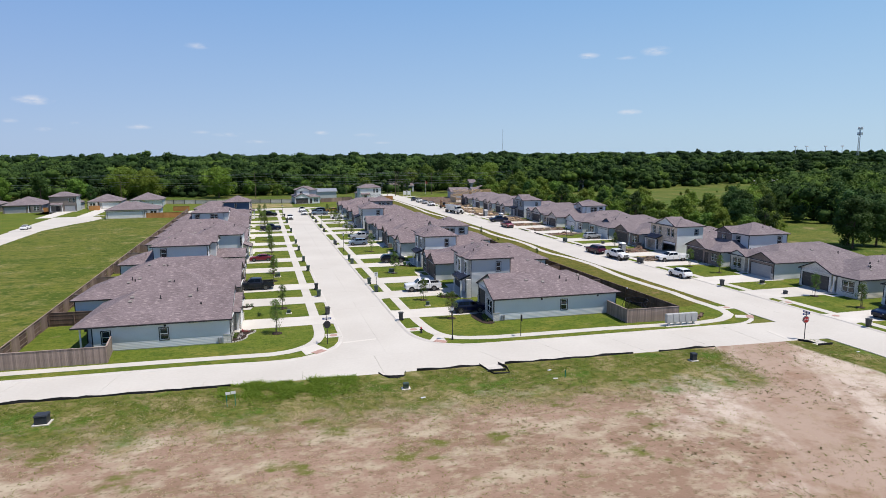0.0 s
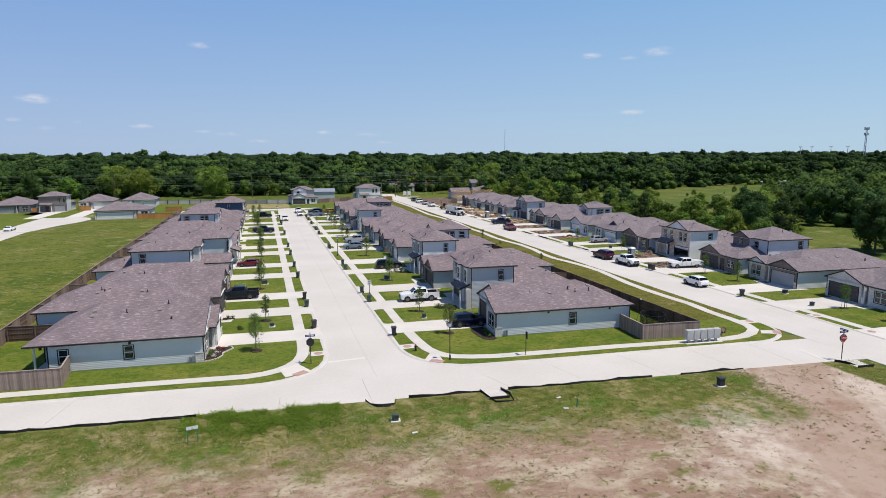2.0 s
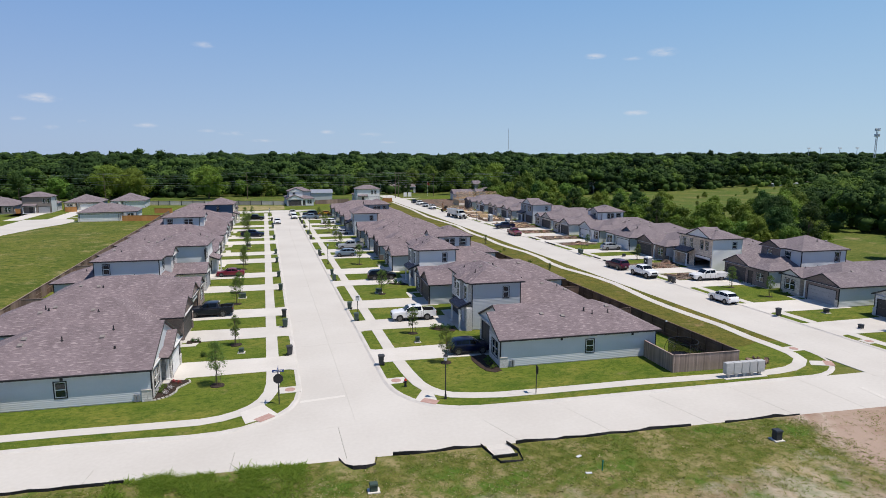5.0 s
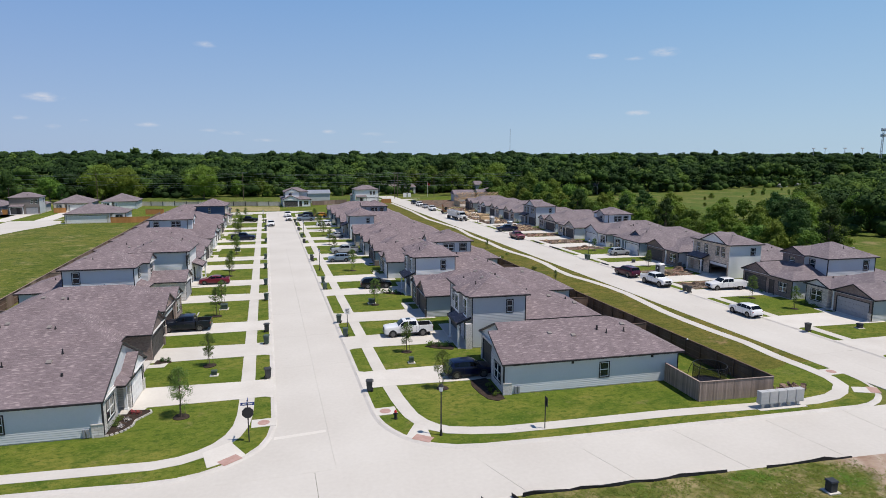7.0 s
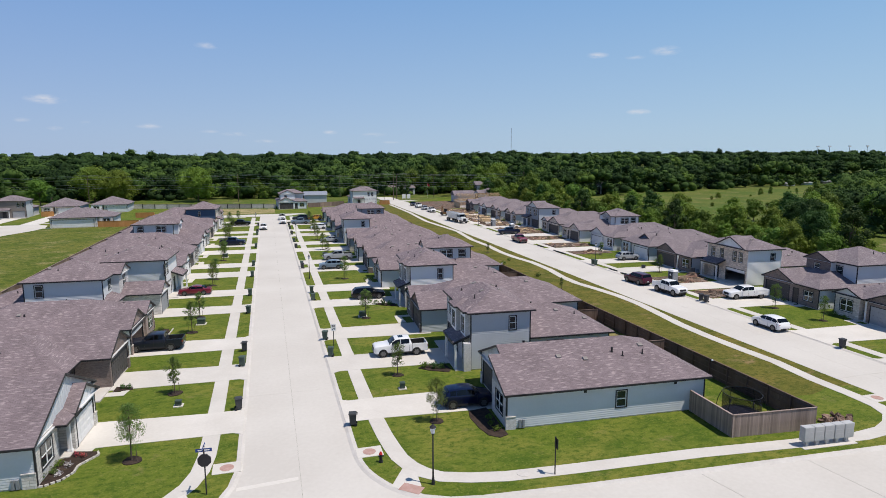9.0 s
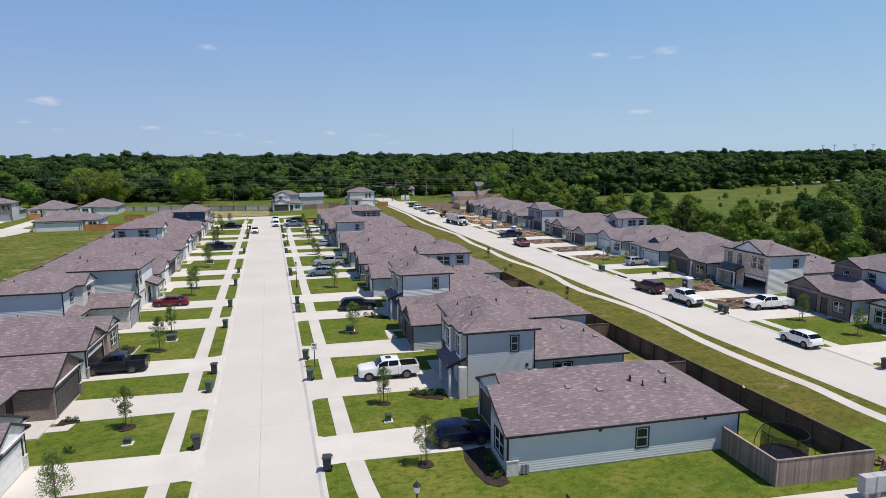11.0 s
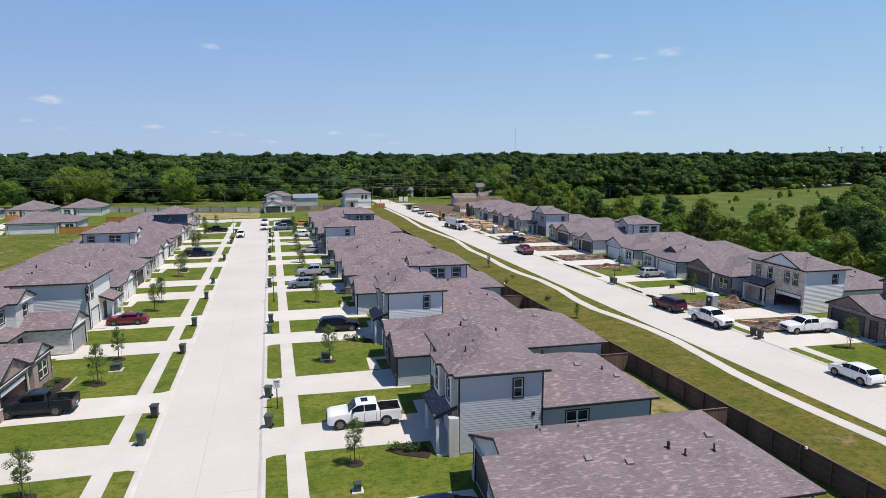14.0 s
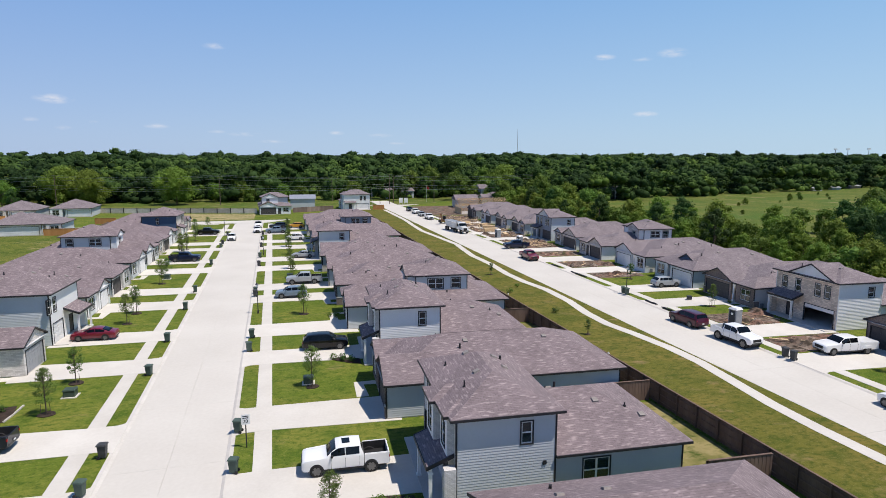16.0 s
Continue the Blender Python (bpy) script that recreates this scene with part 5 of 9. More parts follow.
def rear_two(m, W=10.4, L=20.0, paint="pale", front="white_brick", flip=False, garage=2, label="", U=(8.8, 15.2), V=(0.2, 8.2), roof=None, group="houses along the street", pieces=False, twin=True, gv=4.9, ru=0.0):
    """One-storey house with a two-storey block towards the back."""
    h = House(m, W, label, paint, front, flip, group, roof, pieces=pieces)
    f = h.front
    u0, u1 = U
    v0, v1 = V
    rear = {"e": [(2, 3.6, 0.95, 2.35)], "s": [(16.2 - ru, 17.2 - ru, 0.95, 2.35)]}
    if ru:
        # garage as a forward wing, the door and a window in the wall behind it
        h.slab(ru, L, 0, W)
        h.slab(0, ru - 0.01, gv, W)
        h.shell(ru, L, 0, W, 0.12, EAVE, {"w": [(W - gv + 0.3, W - gv + 1.2, 0.12, 2.25), (W - 1.7, W - 0.5, 0.9, 2.3)], **rear}, front=f)
        h.wall((0, W), (0, gv), 0.12, EAVE, [(0.5, W - gv - 0.4, 0.12, 2.4)], f, lap=False)
        h.wall((0, gv), (ru, gv), 0.12, EAVE, (), f, lap=False)
        h.wall((ru, W), (0, W), 0.12, EAVE, (), f, lap=False)
        h.slot((ru, W), (ru, 0), W - gv + 0.3, W - gv + 1.2, 0.12, 2.25, "door")
        h.slot((ru, W), (ru, 0), W - 1.7, W - 0.5, 0.9, 2.3)
    else:
        h.slab(0, L, 0, W)
        h.shell(0, L, 0, W, 0.12, EAVE, {"w": [(0.5, W - gv - 0.4, 0.12, 2.4), (W - 4.5, W - 3.6, 0.12, 2.25), (W - 2.6, W - 1.0, 0.9, 2.3)], **rear}, front=f)
        h.slot((0, W), (0, 0), W - 4.5, W - 3.6, 0.12, 2.25, "door")
        h.slot((0, W), (0, 0), W - 2.6, W - 1.0, 0.9, 2.3, split=2)
    h.slot((0, W), (0, 0), 0.5, W - gv - 0.4, 0.12, 2.4, "garage", split=garage)
    h.slot((L, 0), (L, W), 2, 3.6, 0.95, 2.35, split=2)
    h.slot((0, 0), (L, 0), 16.2, 17.2, 0.95, 2.35)
    h.shell(u0, u1, v0, v1, EAVE - 0.2, EAVE2, {"s": ([(0.5, 2.15, 4.0, 5.5)] if twin else []) + [(u1 - u0 - 2.15, u1 - u0 - 1.25, 4.0, 5.5)], "n": [(0.9, 2.1, 4.2, 5.5), (u1 - u0 - 3.6, u1 - u0 - 1.6, 4.2, 5.5)], "w": [(1.2, 2.2, 4.1, 5.4), (4.8, 5.8, 4.1, 5.4)]}, pieces=("s",))
    if twin:
        h.slot((u0, v0), (u1, v0), 0.5, 2.15, 4.0, 5.5, split=2)
    h.slot((u1, v1), (u0, v1), 0.9, 2.1, 4.2, 5.5)
    h.slot((u1, v1), (u0, v1), u1 - u0 - 3.6, u1 - u0 - 1.6, 4.2, 5.5, split=2)
    h.slot((u0, v0), (u1, v0), u1 - u0 - 2.15, u1 - u0 - 1.25, 4.0, 5.5)
    h.slot((u0, v1), (u0, v0), 1.2, 2.2, 4.1, 5.4)
    h.slot((u0, v1), (u0, v0), 4.8, 5.8, 4.1, 5.4)
    h.roof(u0, u1, v0, v1, EAVE2, 0.42, 0.45, axis="v" if v1 - v0 > u1 - u0 else "u", vents=3)
    h.roof(u0 - 1.2, u0 + 2.5, v0 + 3.5, v1 - 0.3, EAVE2 + 0.004, 0.45, 0.3, "gable", "gable", gable_wall=f)
    h.wall((u0 - 1.0, v1 - 0.3), (u0 - 1.0, v0 + 3.5), EAVE, EAVE2 - 0.1, [(1.5, 2.5, 4.1, 5.4)], f, lap=False)
    h.slot((u0 - 1.0, v1 - 0.3), (u0 - 1.0, v0 + 3.5), 1.5, 2.5, 4.1, 5.4)
    h.wall((u0 - 1.0, v0 + 3.5), (u0, v0 + 3.5), EAVE, EAVE2 - 0.1)
    h.wall((u0, v1 - 0.3), (u0 - 1.0, v1 - 0.3), EAVE, EAVE2 - 0.1)
    h.roof(ru + 0.02 if ru else 1.6, L, 0, W, EAVE, 0.36, 0.45, "hip", "hip", vents=5)
    h.roof(-0.02, 6.5 + ru * 0.6, gv - (0.0 if ru else 0.2), W, EAVE + 0.004, 0.46, 0.42, "gable", "gable", gable_wall=f)
    if not ru:
        h.roof(0, 5.0, 0, 3.6, EAVE + 0.006, 0.42, 0.42, "hip", "gable")
    return h


TILT = -3.2


def east(x, y, rz=TILT):
    """Pose of a house that faces west across its street."""
    return pose(x, y, KERB - 0.01, 0, 0, rz)


def west(x, y, rz=TILT):
    return pose(x, y, KERB - 0.01, 0, 0, 180 + rz)


# between the two streets
single(east(16.1, 71.2), 10.2, 17.7, "pale", "white_brick", garage=1, pieces=True, gu=1.0, label="pale grey one-storey corner house with a long shingle roof", side_windows=((9.5, 10.4),))
front_two(east(16.0, 84.9), 10.2, "grey", "white_brick", garage=1, pieces=True, bays=True, label="grey two-storey house with white brick porch pier")
single(east(16.0, 98.8), 10.3, 20.6, "grey", "brown_brick", True, 1, label="pale blue-grey one-storey house with brown brick base", side_windows=((12.5, 13.6),), style=1)
front_two(east(16.0, 112.0), 10.0, "white", "white_brick", garage=1, bays=True, label="white-sided two-storey house with a small porch")
rear_two(east(16.0, 125.6), 10.2, 20.2, "pale", "grey_stone", True, 2, U=(8.9, 15.7), V=(0, 8.0), label="pale house with a two-storey rear block")
single(east(16.0, 138.6), 10.2, 20.0, "teal", "brown_brick", False, 1, label="slate one-storey house with gabled garage", style=1)
single(east(16.0, 151.6), 10.2, 19.0, "grey", "white_brick", True, 2, label="grey one-storey house with steep gables", style=1)
single(east(16.0, 164.9), 10.2, 20.2, "slate", "grey_stone", False, 1, label="slate one-storey house under a hipped roof", style=2)
front_two(east(14.6, 178.2), 10.2, "pale", "white_brick", True, 2, label="pale blue-grey two-storey house under a hipped roof")
single(east(16.0, 191.2), 10.2, 19.5, "grey", "brown_brick", False, 1, label="plain grey one-storey house", style=2)
rear_two(east(16.0, 204.4), 10.2, 20.0, "slate", "grey_stone", True, 1, label="slate grey house with a two-storey rear block")
single(east(16.0, 217.6), 10.2, 19.5, "teal", "white_brick", False, 2, label="plain blue-grey one-storey house", style=1)
single(east(16.0, 231.0), 10.2, 19.0, "grey", "grey_stone", True, 1, label="grey one-storey house near the street's end", style=2)

# west side of the first street
single(west(-15.5, 83.3), 11.4, 16.9, "pale", "stone", True, 2, pieces=True, label="pale one-storey corner house with a pale stone front", side_windows=((7.4, 8.3), (13.45, 14.35)), style=4, patio=1.6, gv=5.2, gv1=9.8, pitch=0.46, ru=0.6, setback=3.4)
single(west(-15.9, 96.0), 9.6, 20.4, "pale", "brown_brick", True, 1, label="one-storey house with dark brown brick garage", style=2, room=False, setback=3.0, gv=3.5, pitch=0.44)
single(west(-15.8, 110.2), 10.4, 18.0, "white", "mixed_brick", False, 0, label="white one-storey house with brick front bay", style=1)
rear_two(west(-15.8, 122.4), 8.6, 20.4, "pale", "speckled_brick", True, 3, U=(5.9, 14.9), V=(0.0, 8.0), twin=False, gv=3.8, ru=4.6, label="pale house with speckled white brick garage and two-storey rear block")
front_two(west(-14.4, 135.9), 8.4, "pale", "white", False, 2, U0=1.9, U1=10.2, L=17.5, label="pale grey two-storey house with a white front")
single(west(-15.8, 148.4), 9.0, 20.0, "white", "white", True, 2, label="white one-storey house with a steep garage gable", style=2)
single(west(-15.8, 162.0), 9.5, 20.0, "grey", "white_brick", False, 1, label="grey one-storey house with white brick front", style=3)
single(west(-15.8, 175.4), 9.5, 20.0, "teal", "pale", True, 2, label="plain blue-grey one-storey house", style=2, setback=3.4)
rear_two(west(-15.8, 188.6), 9.5, 20.0, "pale", "white", False, 2, U=(6.3, 14.8), V=(1.0, 9.0), label="pale house with a two-storey rear block")
single(west(-15.8, 202.0), 9.8, 20.0, "slate", "grey_stone", True, 1, label="plain slate one-storey house", style=3)
single(west(-15.8, 214.6), 9.8, 19.0, "white", "white", False, 2, label="plain white one-storey house", style=2)
front_two(west(-13.9, 228.4), 10.0, "blue", "grey_stone", True, 2, U0=1.9, U1=10.0, L=18.0, label="deep blue two-storey house with grey stone")
single(west(-15.8, 241.5), 9.8, 19.0, "white", "grey_stone", False, 2, label="white one-storey house at the street's end", style=1)

# east side of the second street
G2 = "houses on the second street"
single(east(72.4, 51.8), 10.6, 17.5, "cream", "white", False, 1, roof=M_ROOF2, style=1, group=G2, label="cream one-storey house beside the corner")
single(east(72.2, 65.6), 10.8, 18.0, "cream", "white_brick", False, 1, roof=M_ROOF2, style=2, group=G2, label="one-storey house with white brick gable and dark garage door")
single(east(71.6, 80.8), 10.8, 20.0, "pale", "grey_stone", True, 3, roof=M_ROOF2, style=1, group=G2, gfront="brown_brick", label="one-storey house with a brown brick garage gable and pale stone bay")
rear_two(east(71.6, 93.6), 10.4, 19.0, "pale", "brown_brick", False, 1, U=(6.4, 15.2), V=(0.3, 8.5), twin=False, roof=M_ROOF2, group=G2, label="house with brown brick garage gable and two-storey block behind")
front_two(east(72.0, 109.3), 10.2, "white", "tan_stone", True, 0, roof=M_ROOF2, group=G2, gable=True, L=18.5, trim=M_WHITE, label="white-sided two-storey house with a tan stone front")
single(east(72.2, 121.0), 11.0, 18.8, "grey", "brown_brick", False, 1, roof=M_ROOF2, style=2, group=G2, label="dark brown brick one-storey house with gabled garage")
blue_house = single(east(72.6, 134.6), 11.0, 19.0, "teal", "pale", True, 2, roof=M_ROOF2, style=3, group=G2, label="grey-blue one-storey house with a dark dormer gable and white garage door")
blue_house.roof(2.0, 6.5, 4.2, 8.2, EAVE + 0.8, 0.5, 0.35, "gable", "gable", gable_wall=PAINT["blue"])
single(east(73.0, 148.4), 11.0, 19.0, "cream", "pale", False, 2, roof=M_ROOF2, style=2, group=G2, label="cream one-storey house under a hipped roof")
rear_two(east(72.0, 162.4), 10.2, 19.5, "white", "grey_stone", True, 1, U=(10.5, 17.0), V=(0.2, 8.5), roof=M_ROOF2, group=G2, label="white house with stone garage gable and upper block")
single(east(73.4, 176.0), 12.0, 19.0, "pale", "grey_stone", True, 1, roof=M_ROOF2, style=1, group=G2, label="one-storey house with two dark gabled garages")
front_two(east(72.6, 191.0), 10.4, "pale", "slate", True, 1, roof=M_ROOF2, group=G2, gable=True, L=18.5, label="blue-grey two-storey house with a dark front")
single(east(73.0, 204.8), 10.4, 18.0, "pale", "grey_stone", False, 1, roof=M_ROOF2, style=1, group=G2, label="plain grey one-storey house")
single(east(73.0, 218.0), 10.4, 18.0, "white", "grey_stone", False, 1, roof=M_ROOF2, style=1, group=G2, label="newly built white one-storey house")
single(east(73.0, 231.6), 10.4, 18.0, "pale", "white", True, 1, roof=M_ROOF2, style=1, group=G2, label="newly built cream one-storey house")

single(east(73.0, 246.0), 10.4, 18.0, "cream", "brown_brick", False, 1, roof=M_ROOF2, style=1, group=G2, label="newly built one-storey house with a brick front")

# houses at the far end and beyond the field
G3 = "houses at the far end"
rear_two(pose(13.6, 281.0, 0.1, 0, 0, 92), 11.0, 18.0, "grey", "white", False, 1, U=(4.2, 11.0), V=(0.8, 10.2), roof=M_ROOF2, group=G3, label="grey two-storey house with a gabled garage in front")
front_two(pose(44.5, 291.0, 0.1, 0, 0, 92), 10.5, "pale", "white", True, 2, roof=M_ROOF2, group=G3, U0=2.2, U1=9.5, label="pale two-storey house at the far end")
single(pose(-47.5, 236.5, 0.1, 0, 0, 92), 17.0, 12.0, "pale", "cream", False, 2, roof=M_ROOF2, style=3, group=G3, side_windows=(), label="pale one-storey house across the field", setback=1.2)
front_two(pose(-83.0, 272.0, 0.1, 0, 0, 92), 9.3, "grey", "taupe", True, 3, roof=M_ROOF2, group=G3, U0=2.2, U1=9.5, label="grey two-storey house across the field")
single(pose(-95.0, 273.0, 0.1, 0, 0, 92), 13.0, 16.0, "grey", "taupe", False, 3, roof=M_ROOF2, style=3, group=G3, label="grey one-storey house across the field")
single(pose(-69.0, 284.0, 0.1, 0, 0, 92), 12.4, 14.0, "grey", "grey_stone", True, 2, roof=M_ROOF2, style=3, group=G3, label="hipped one-storey house across the field")
single(pose(-53.5, 288.0, 0.1, 0, 0, 92), 12.6, 14.0, "grey", "white", True, 2, roof=M_ROOF2, style=3, group=G3, label="one-storey house with white garage across the field")
single(pose(-112.0, 276.0, 0.1, 0, 0, 92), 13.0, 16.0, "taupe", "brown_brick", False, 1, roof=M_ROOF2, style=3, group=G3, label="brown one-storey house across the field")
single(east(96.0, 306.0), 10.4, 18.0, "pale", "grey", True, 1, roof=M_ROOF2, style=2, group=G2, label="dark one-storey house past the building site")
front_two(east(99.0, 322.0), 10.4, "grey", "slate", True, 1, roof=M_ROOF2, group=G2, gable=True, label="dark two-storey house past the building site")


# ---- trees ----
def leaf_cloud(bm, centre, radius, n, size, rng, flat=0.8):
    """Loose leaves on and within a ball."""
    for _ in range(n):
        d = Vector((rng.gauss(0, 1), rng.gauss(0, 1), rng.gauss(0, 1))).normalized()
        p = centre + Vector((d.x, d.y, d.z * flat)) * radius * (0.55 + 0.62 * rng.random())
        n2 = (d * 0.9 + Vector((rng.uniform(-0.9, 0.9), rng.uniform(-0.9, 0.9), rng.uniform(-0.3, 1.1)))).normalized()
        t = n2.orthogonal().normalized()
        t = Matrix.Rotation(rng.random() * math.tau, 3, n2) @ t
        b = n2.cross(t)
        s = size * rng.uniform(0.6, 1.3)
        bm.faces.new([bm.verts.new(p + t * s * a + b * s * c + n2 * s * e) for a, c, e in ((-0.5, -0.1, 0), (0.05, -0.42, 0.12), (0.55, 0.08, 0), (-0.05, 0.42, 0.12))])


def crown(rng, height, spread, clumps, leaves, size, low=0.3, core=True):
    bm = bmesh.new()
    lobes = []
    for i in range(clumps):
        f = (i + 0.5) / clumps
        z = height * (low + (1 - low) * (f ** 0.8) * 0.93)
        k = math.sin(math.pi * min(0.97, (0.18 + 0.8 * f))) ** 0.7
        a = i * 2.4 + rng.random()
        r = spread * k * rng.uniform(0.35, 0.95)
        lobes.append((Vector((r * math.cos(a), r * math.sin(a), z + rng.uniform(-0.05, 0.05) * height)), spread * rng.uniform(0.22, 0.46)))
    for c, r in lobes:
        if core:
            # dense inner foliage that blocks the light
            made = bmesh.ops.create_icosphere(bm, subdivisions=1, radius=r * 0.6, matrix=Matrix.Translation(c))
            for v in made["verts"]:
                v.co = c + (v.co - c) * rng.uniform(0.7, 1.15)
        leaf_cloud(bm, c, r, leaves, size, rng)
    return bm, lobes


def trunk_mesh(rng, height, r, lobes, n=7, limbs=6):
    bm = bmesh.new()
    top = Vector((rng.uniform(-0.03, 0.03) * height, rng.uniform(-0.03, 0.03) * height, height * 0.62))
    mid = Vector((top.x * 0.3, top.y * 0.3, height * 0.3))
    tube(bm, (0, 0, -0.1), mid, r, r * 0.75, n)
    tube(bm, mid, top, r * 0.75, r * 0.35, n)
    for c, _ in lobes[:: max(1, len(lobes) // limbs)]:
        s = mid.lerp(top, rng.uniform(0.1, 0.8))
        tube(bm, s, c, r * 0.38, r * 0.1, 5)
    return bm


BIG = []


def big_tree_kind(seed, height, spread, clumps, leaves, size, leafm, label, low=0.22):
    rng = random.Random(seed)
    cb, lobes = crown(rng, height, spread, clumps, leaves, size, low)
    tb = trunk_mesh(rng, height, height * 0.022, lobes)
    BIG.append((mesh_of("crown", cb, leafm), mesh_of("trunk", tb, M_BARK), label))


def place_tree(kind, x, y, z, s, rz, name="tree", group="trees behind the houses"):
    cm, tm, label = kind
    t = thing(name, pose(x, y, z, 0, 0, rz) @ Matrix.Diagonal((s, s, s * (0.92 + 0.16 * ((x * 7.1 + y * 3.3) % 1)), 1)), label, "tree", group)
    for nm, me in (("trunk", tm), ("crown", cm)):
        o = new(nm, me)
        o.parent = t
    return t


big_tree_kind(11, 13, 5.2, 26, 150, 0.50, M_LEAF, "broad green oak with a full crown")
big_tree_kind(12, 15, 4.6, 26, 150, 0.48, M_LEAF_DARK, "tall dark green tree")
big_tree_kind(13, 10, 4.4, 22, 140, 0.42, M_LEAF, "round bright green tree")
big_tree_kind(14, 8, 4.0, 24, 120, 0.38, M_LEAF, "low bushy bright green tree", 0.08)
big_tree_kind(15, 12, 3.6, 22, 140, 0.42, M_LEAF_DARK, "slender dark green tree", 0.12)
big_tree_kind(16, 16, 8.2, 40, 230, 0.55, M_LEAF_OAK, "wide spreading yellow-green oak in the pasture", 0.2)
big_tree_kind(17, 9, 3.8, 28, 120, 0.36, M_LEAF_OAK, "light green feathery tree", 0.05)
big_tree_kind(18, 17, 5.6, 34, 210, 0.50, M_LEAF_DARK, "tall dark oak with an uneven crown", 0.12)


def inside_field(x, y):
    """Meadow that lies open behind the second street."""
    return 118 < x < 430 and 150 + (x - 118) * 0.68 < y < 300 + (x - 118) * 0.27


def build_near_trees():
    rng = random.Random(5)
    # hedge of trees along the back of the second street's lots
    y = 120.0
    while y < 330:
        for k in range(3):
            x = 101.5 + k * 6.0 + rng.uniform(-2.8, 2.8)
            kind = rng.choice((BIG[3], BIG[6], BIG[6], BIG[6], BIG[6], BIG[3], BIG[4]))
            place_tree(kind, x, y + rng.uniform(-2, 2), 0, rng.uniform(0.5, 0.92) * (1.25 if rng.random() < 0.15 else 1), rng.uniform(0, 360))
        y += rng.uniform(4.2, 6.0)
    for x, y, k, s in ((108, 128, 7, 0.62), (114, 135, 7, 0.66), (122, 147, 7, 0.62), (128, 152, 1, 0.7), (150, 190, 2, 0.75), (155, 186, 3, 0.9), (147, 196, 6, 0.8), (139, 160, 3, 1.0), (146, 166, 3, 0.9), (170, 186, 3, 0.9), (118, 150, 6, 0.9), (132, 151, 6, 1.2), (137, 155, 6, 1.15), (144, 158, 0, 0.8), (126, 143, 6, 1.15), (121, 138, 6, 1.1), (150, 168, 6, 1.2), (160, 176, 0, 0.9), (141, 168, 4, 0.9),
                       (117.5, 104, 7, 0.72), (121.5, 108.5, 1, 0.82), (126, 105, 7, 0.70), (152, 116, 1, 0.9), (158, 106, 0, 0.95), (163, 124, 7, 0.85), (172, 114, 0, 0.9), (150, 94, 3, 1.2), (133, 157, 1, 0.65), (152, 160, 7, 0.6), (160, 158, 0, 0.8), (166, 150, 1, 0.8), (164, 138, 0, 0.9), (170, 132, 7, 0.8), (158, 166, 2, 0.8),
                       (140, 92, 1, 0.9), (148, 102, 0, 0.9), (130, 88, 7, 0.8), (140, 80, 0, 0.9), (156, 92, 1, 1.0)):
        place_tree(BIG[k], x, y, 0, s, rng.uniform(0, 360))
    # bushes coming up in the meadow
    for _ in range(26):
        x = rng.uniform(128, 300)
        y = 158 + (x - 118) * 0.66 + rng.uniform(2, 60)
        place_tree(rng.choice((BIG[3], BIG[6])), x, y, 0, rng.uniform(0.14, 0.38), rng.uniform(0, 360), name="bush", group="bushes in the meadow")

    # lone trees in the pasture beyond the street's end
    for x, y, k, s in ((-33, 338, 5, 1.05), (-79, 347, 5, 1.05), (-98, 336, 2, 1.2), (-67, 340, 5, 0.95), (-112, 330, 1, 0.9), (-8, 352, 2, 1.0), (12, 345, 2, 0.8), (20, 350, 3, 1.0), (-3, 348, 3, 0.9), (-125, 320, 0, 1.0), (-88, 318, 4, 0.7), (45, 345, 2, 1.0), (-18, 350, 2, 0.9), (66, 338, 4, 0.9), (92, 335, 0, 1.0), (108, 338, 2, 1.1)):
        place_tree(BIG[k], x, y, 0, s, rng.uniform(0, 360), group="trees beyond the street's end")

    # tall trees that close the view behind the building site
    for x, y, k, s in ((98, 366, 7, 1.2), (112, 350, 0, 1.2), (121, 346, 5, 0.95), (118, 302, 2, 1.1), (110, 262, 2, 1.0), (116, 248, 2, 1.05), (113, 282, 0, 0.95), (128, 322, 7, 0.95), (106, 304, 2, 0.95), (134, 336, 0, 1.15), (86, 360, 0, 1.15), (146, 332, 2, 1.1), (117, 266, 6, 1.2), (76, 364, 2, 1.3), (109, 322, 6, 1.25)):
        place_tree(BIG[k], x, y, 0, s, rng.uniform(0, 360), group="trees beyond the street's end")


build_near_trees()


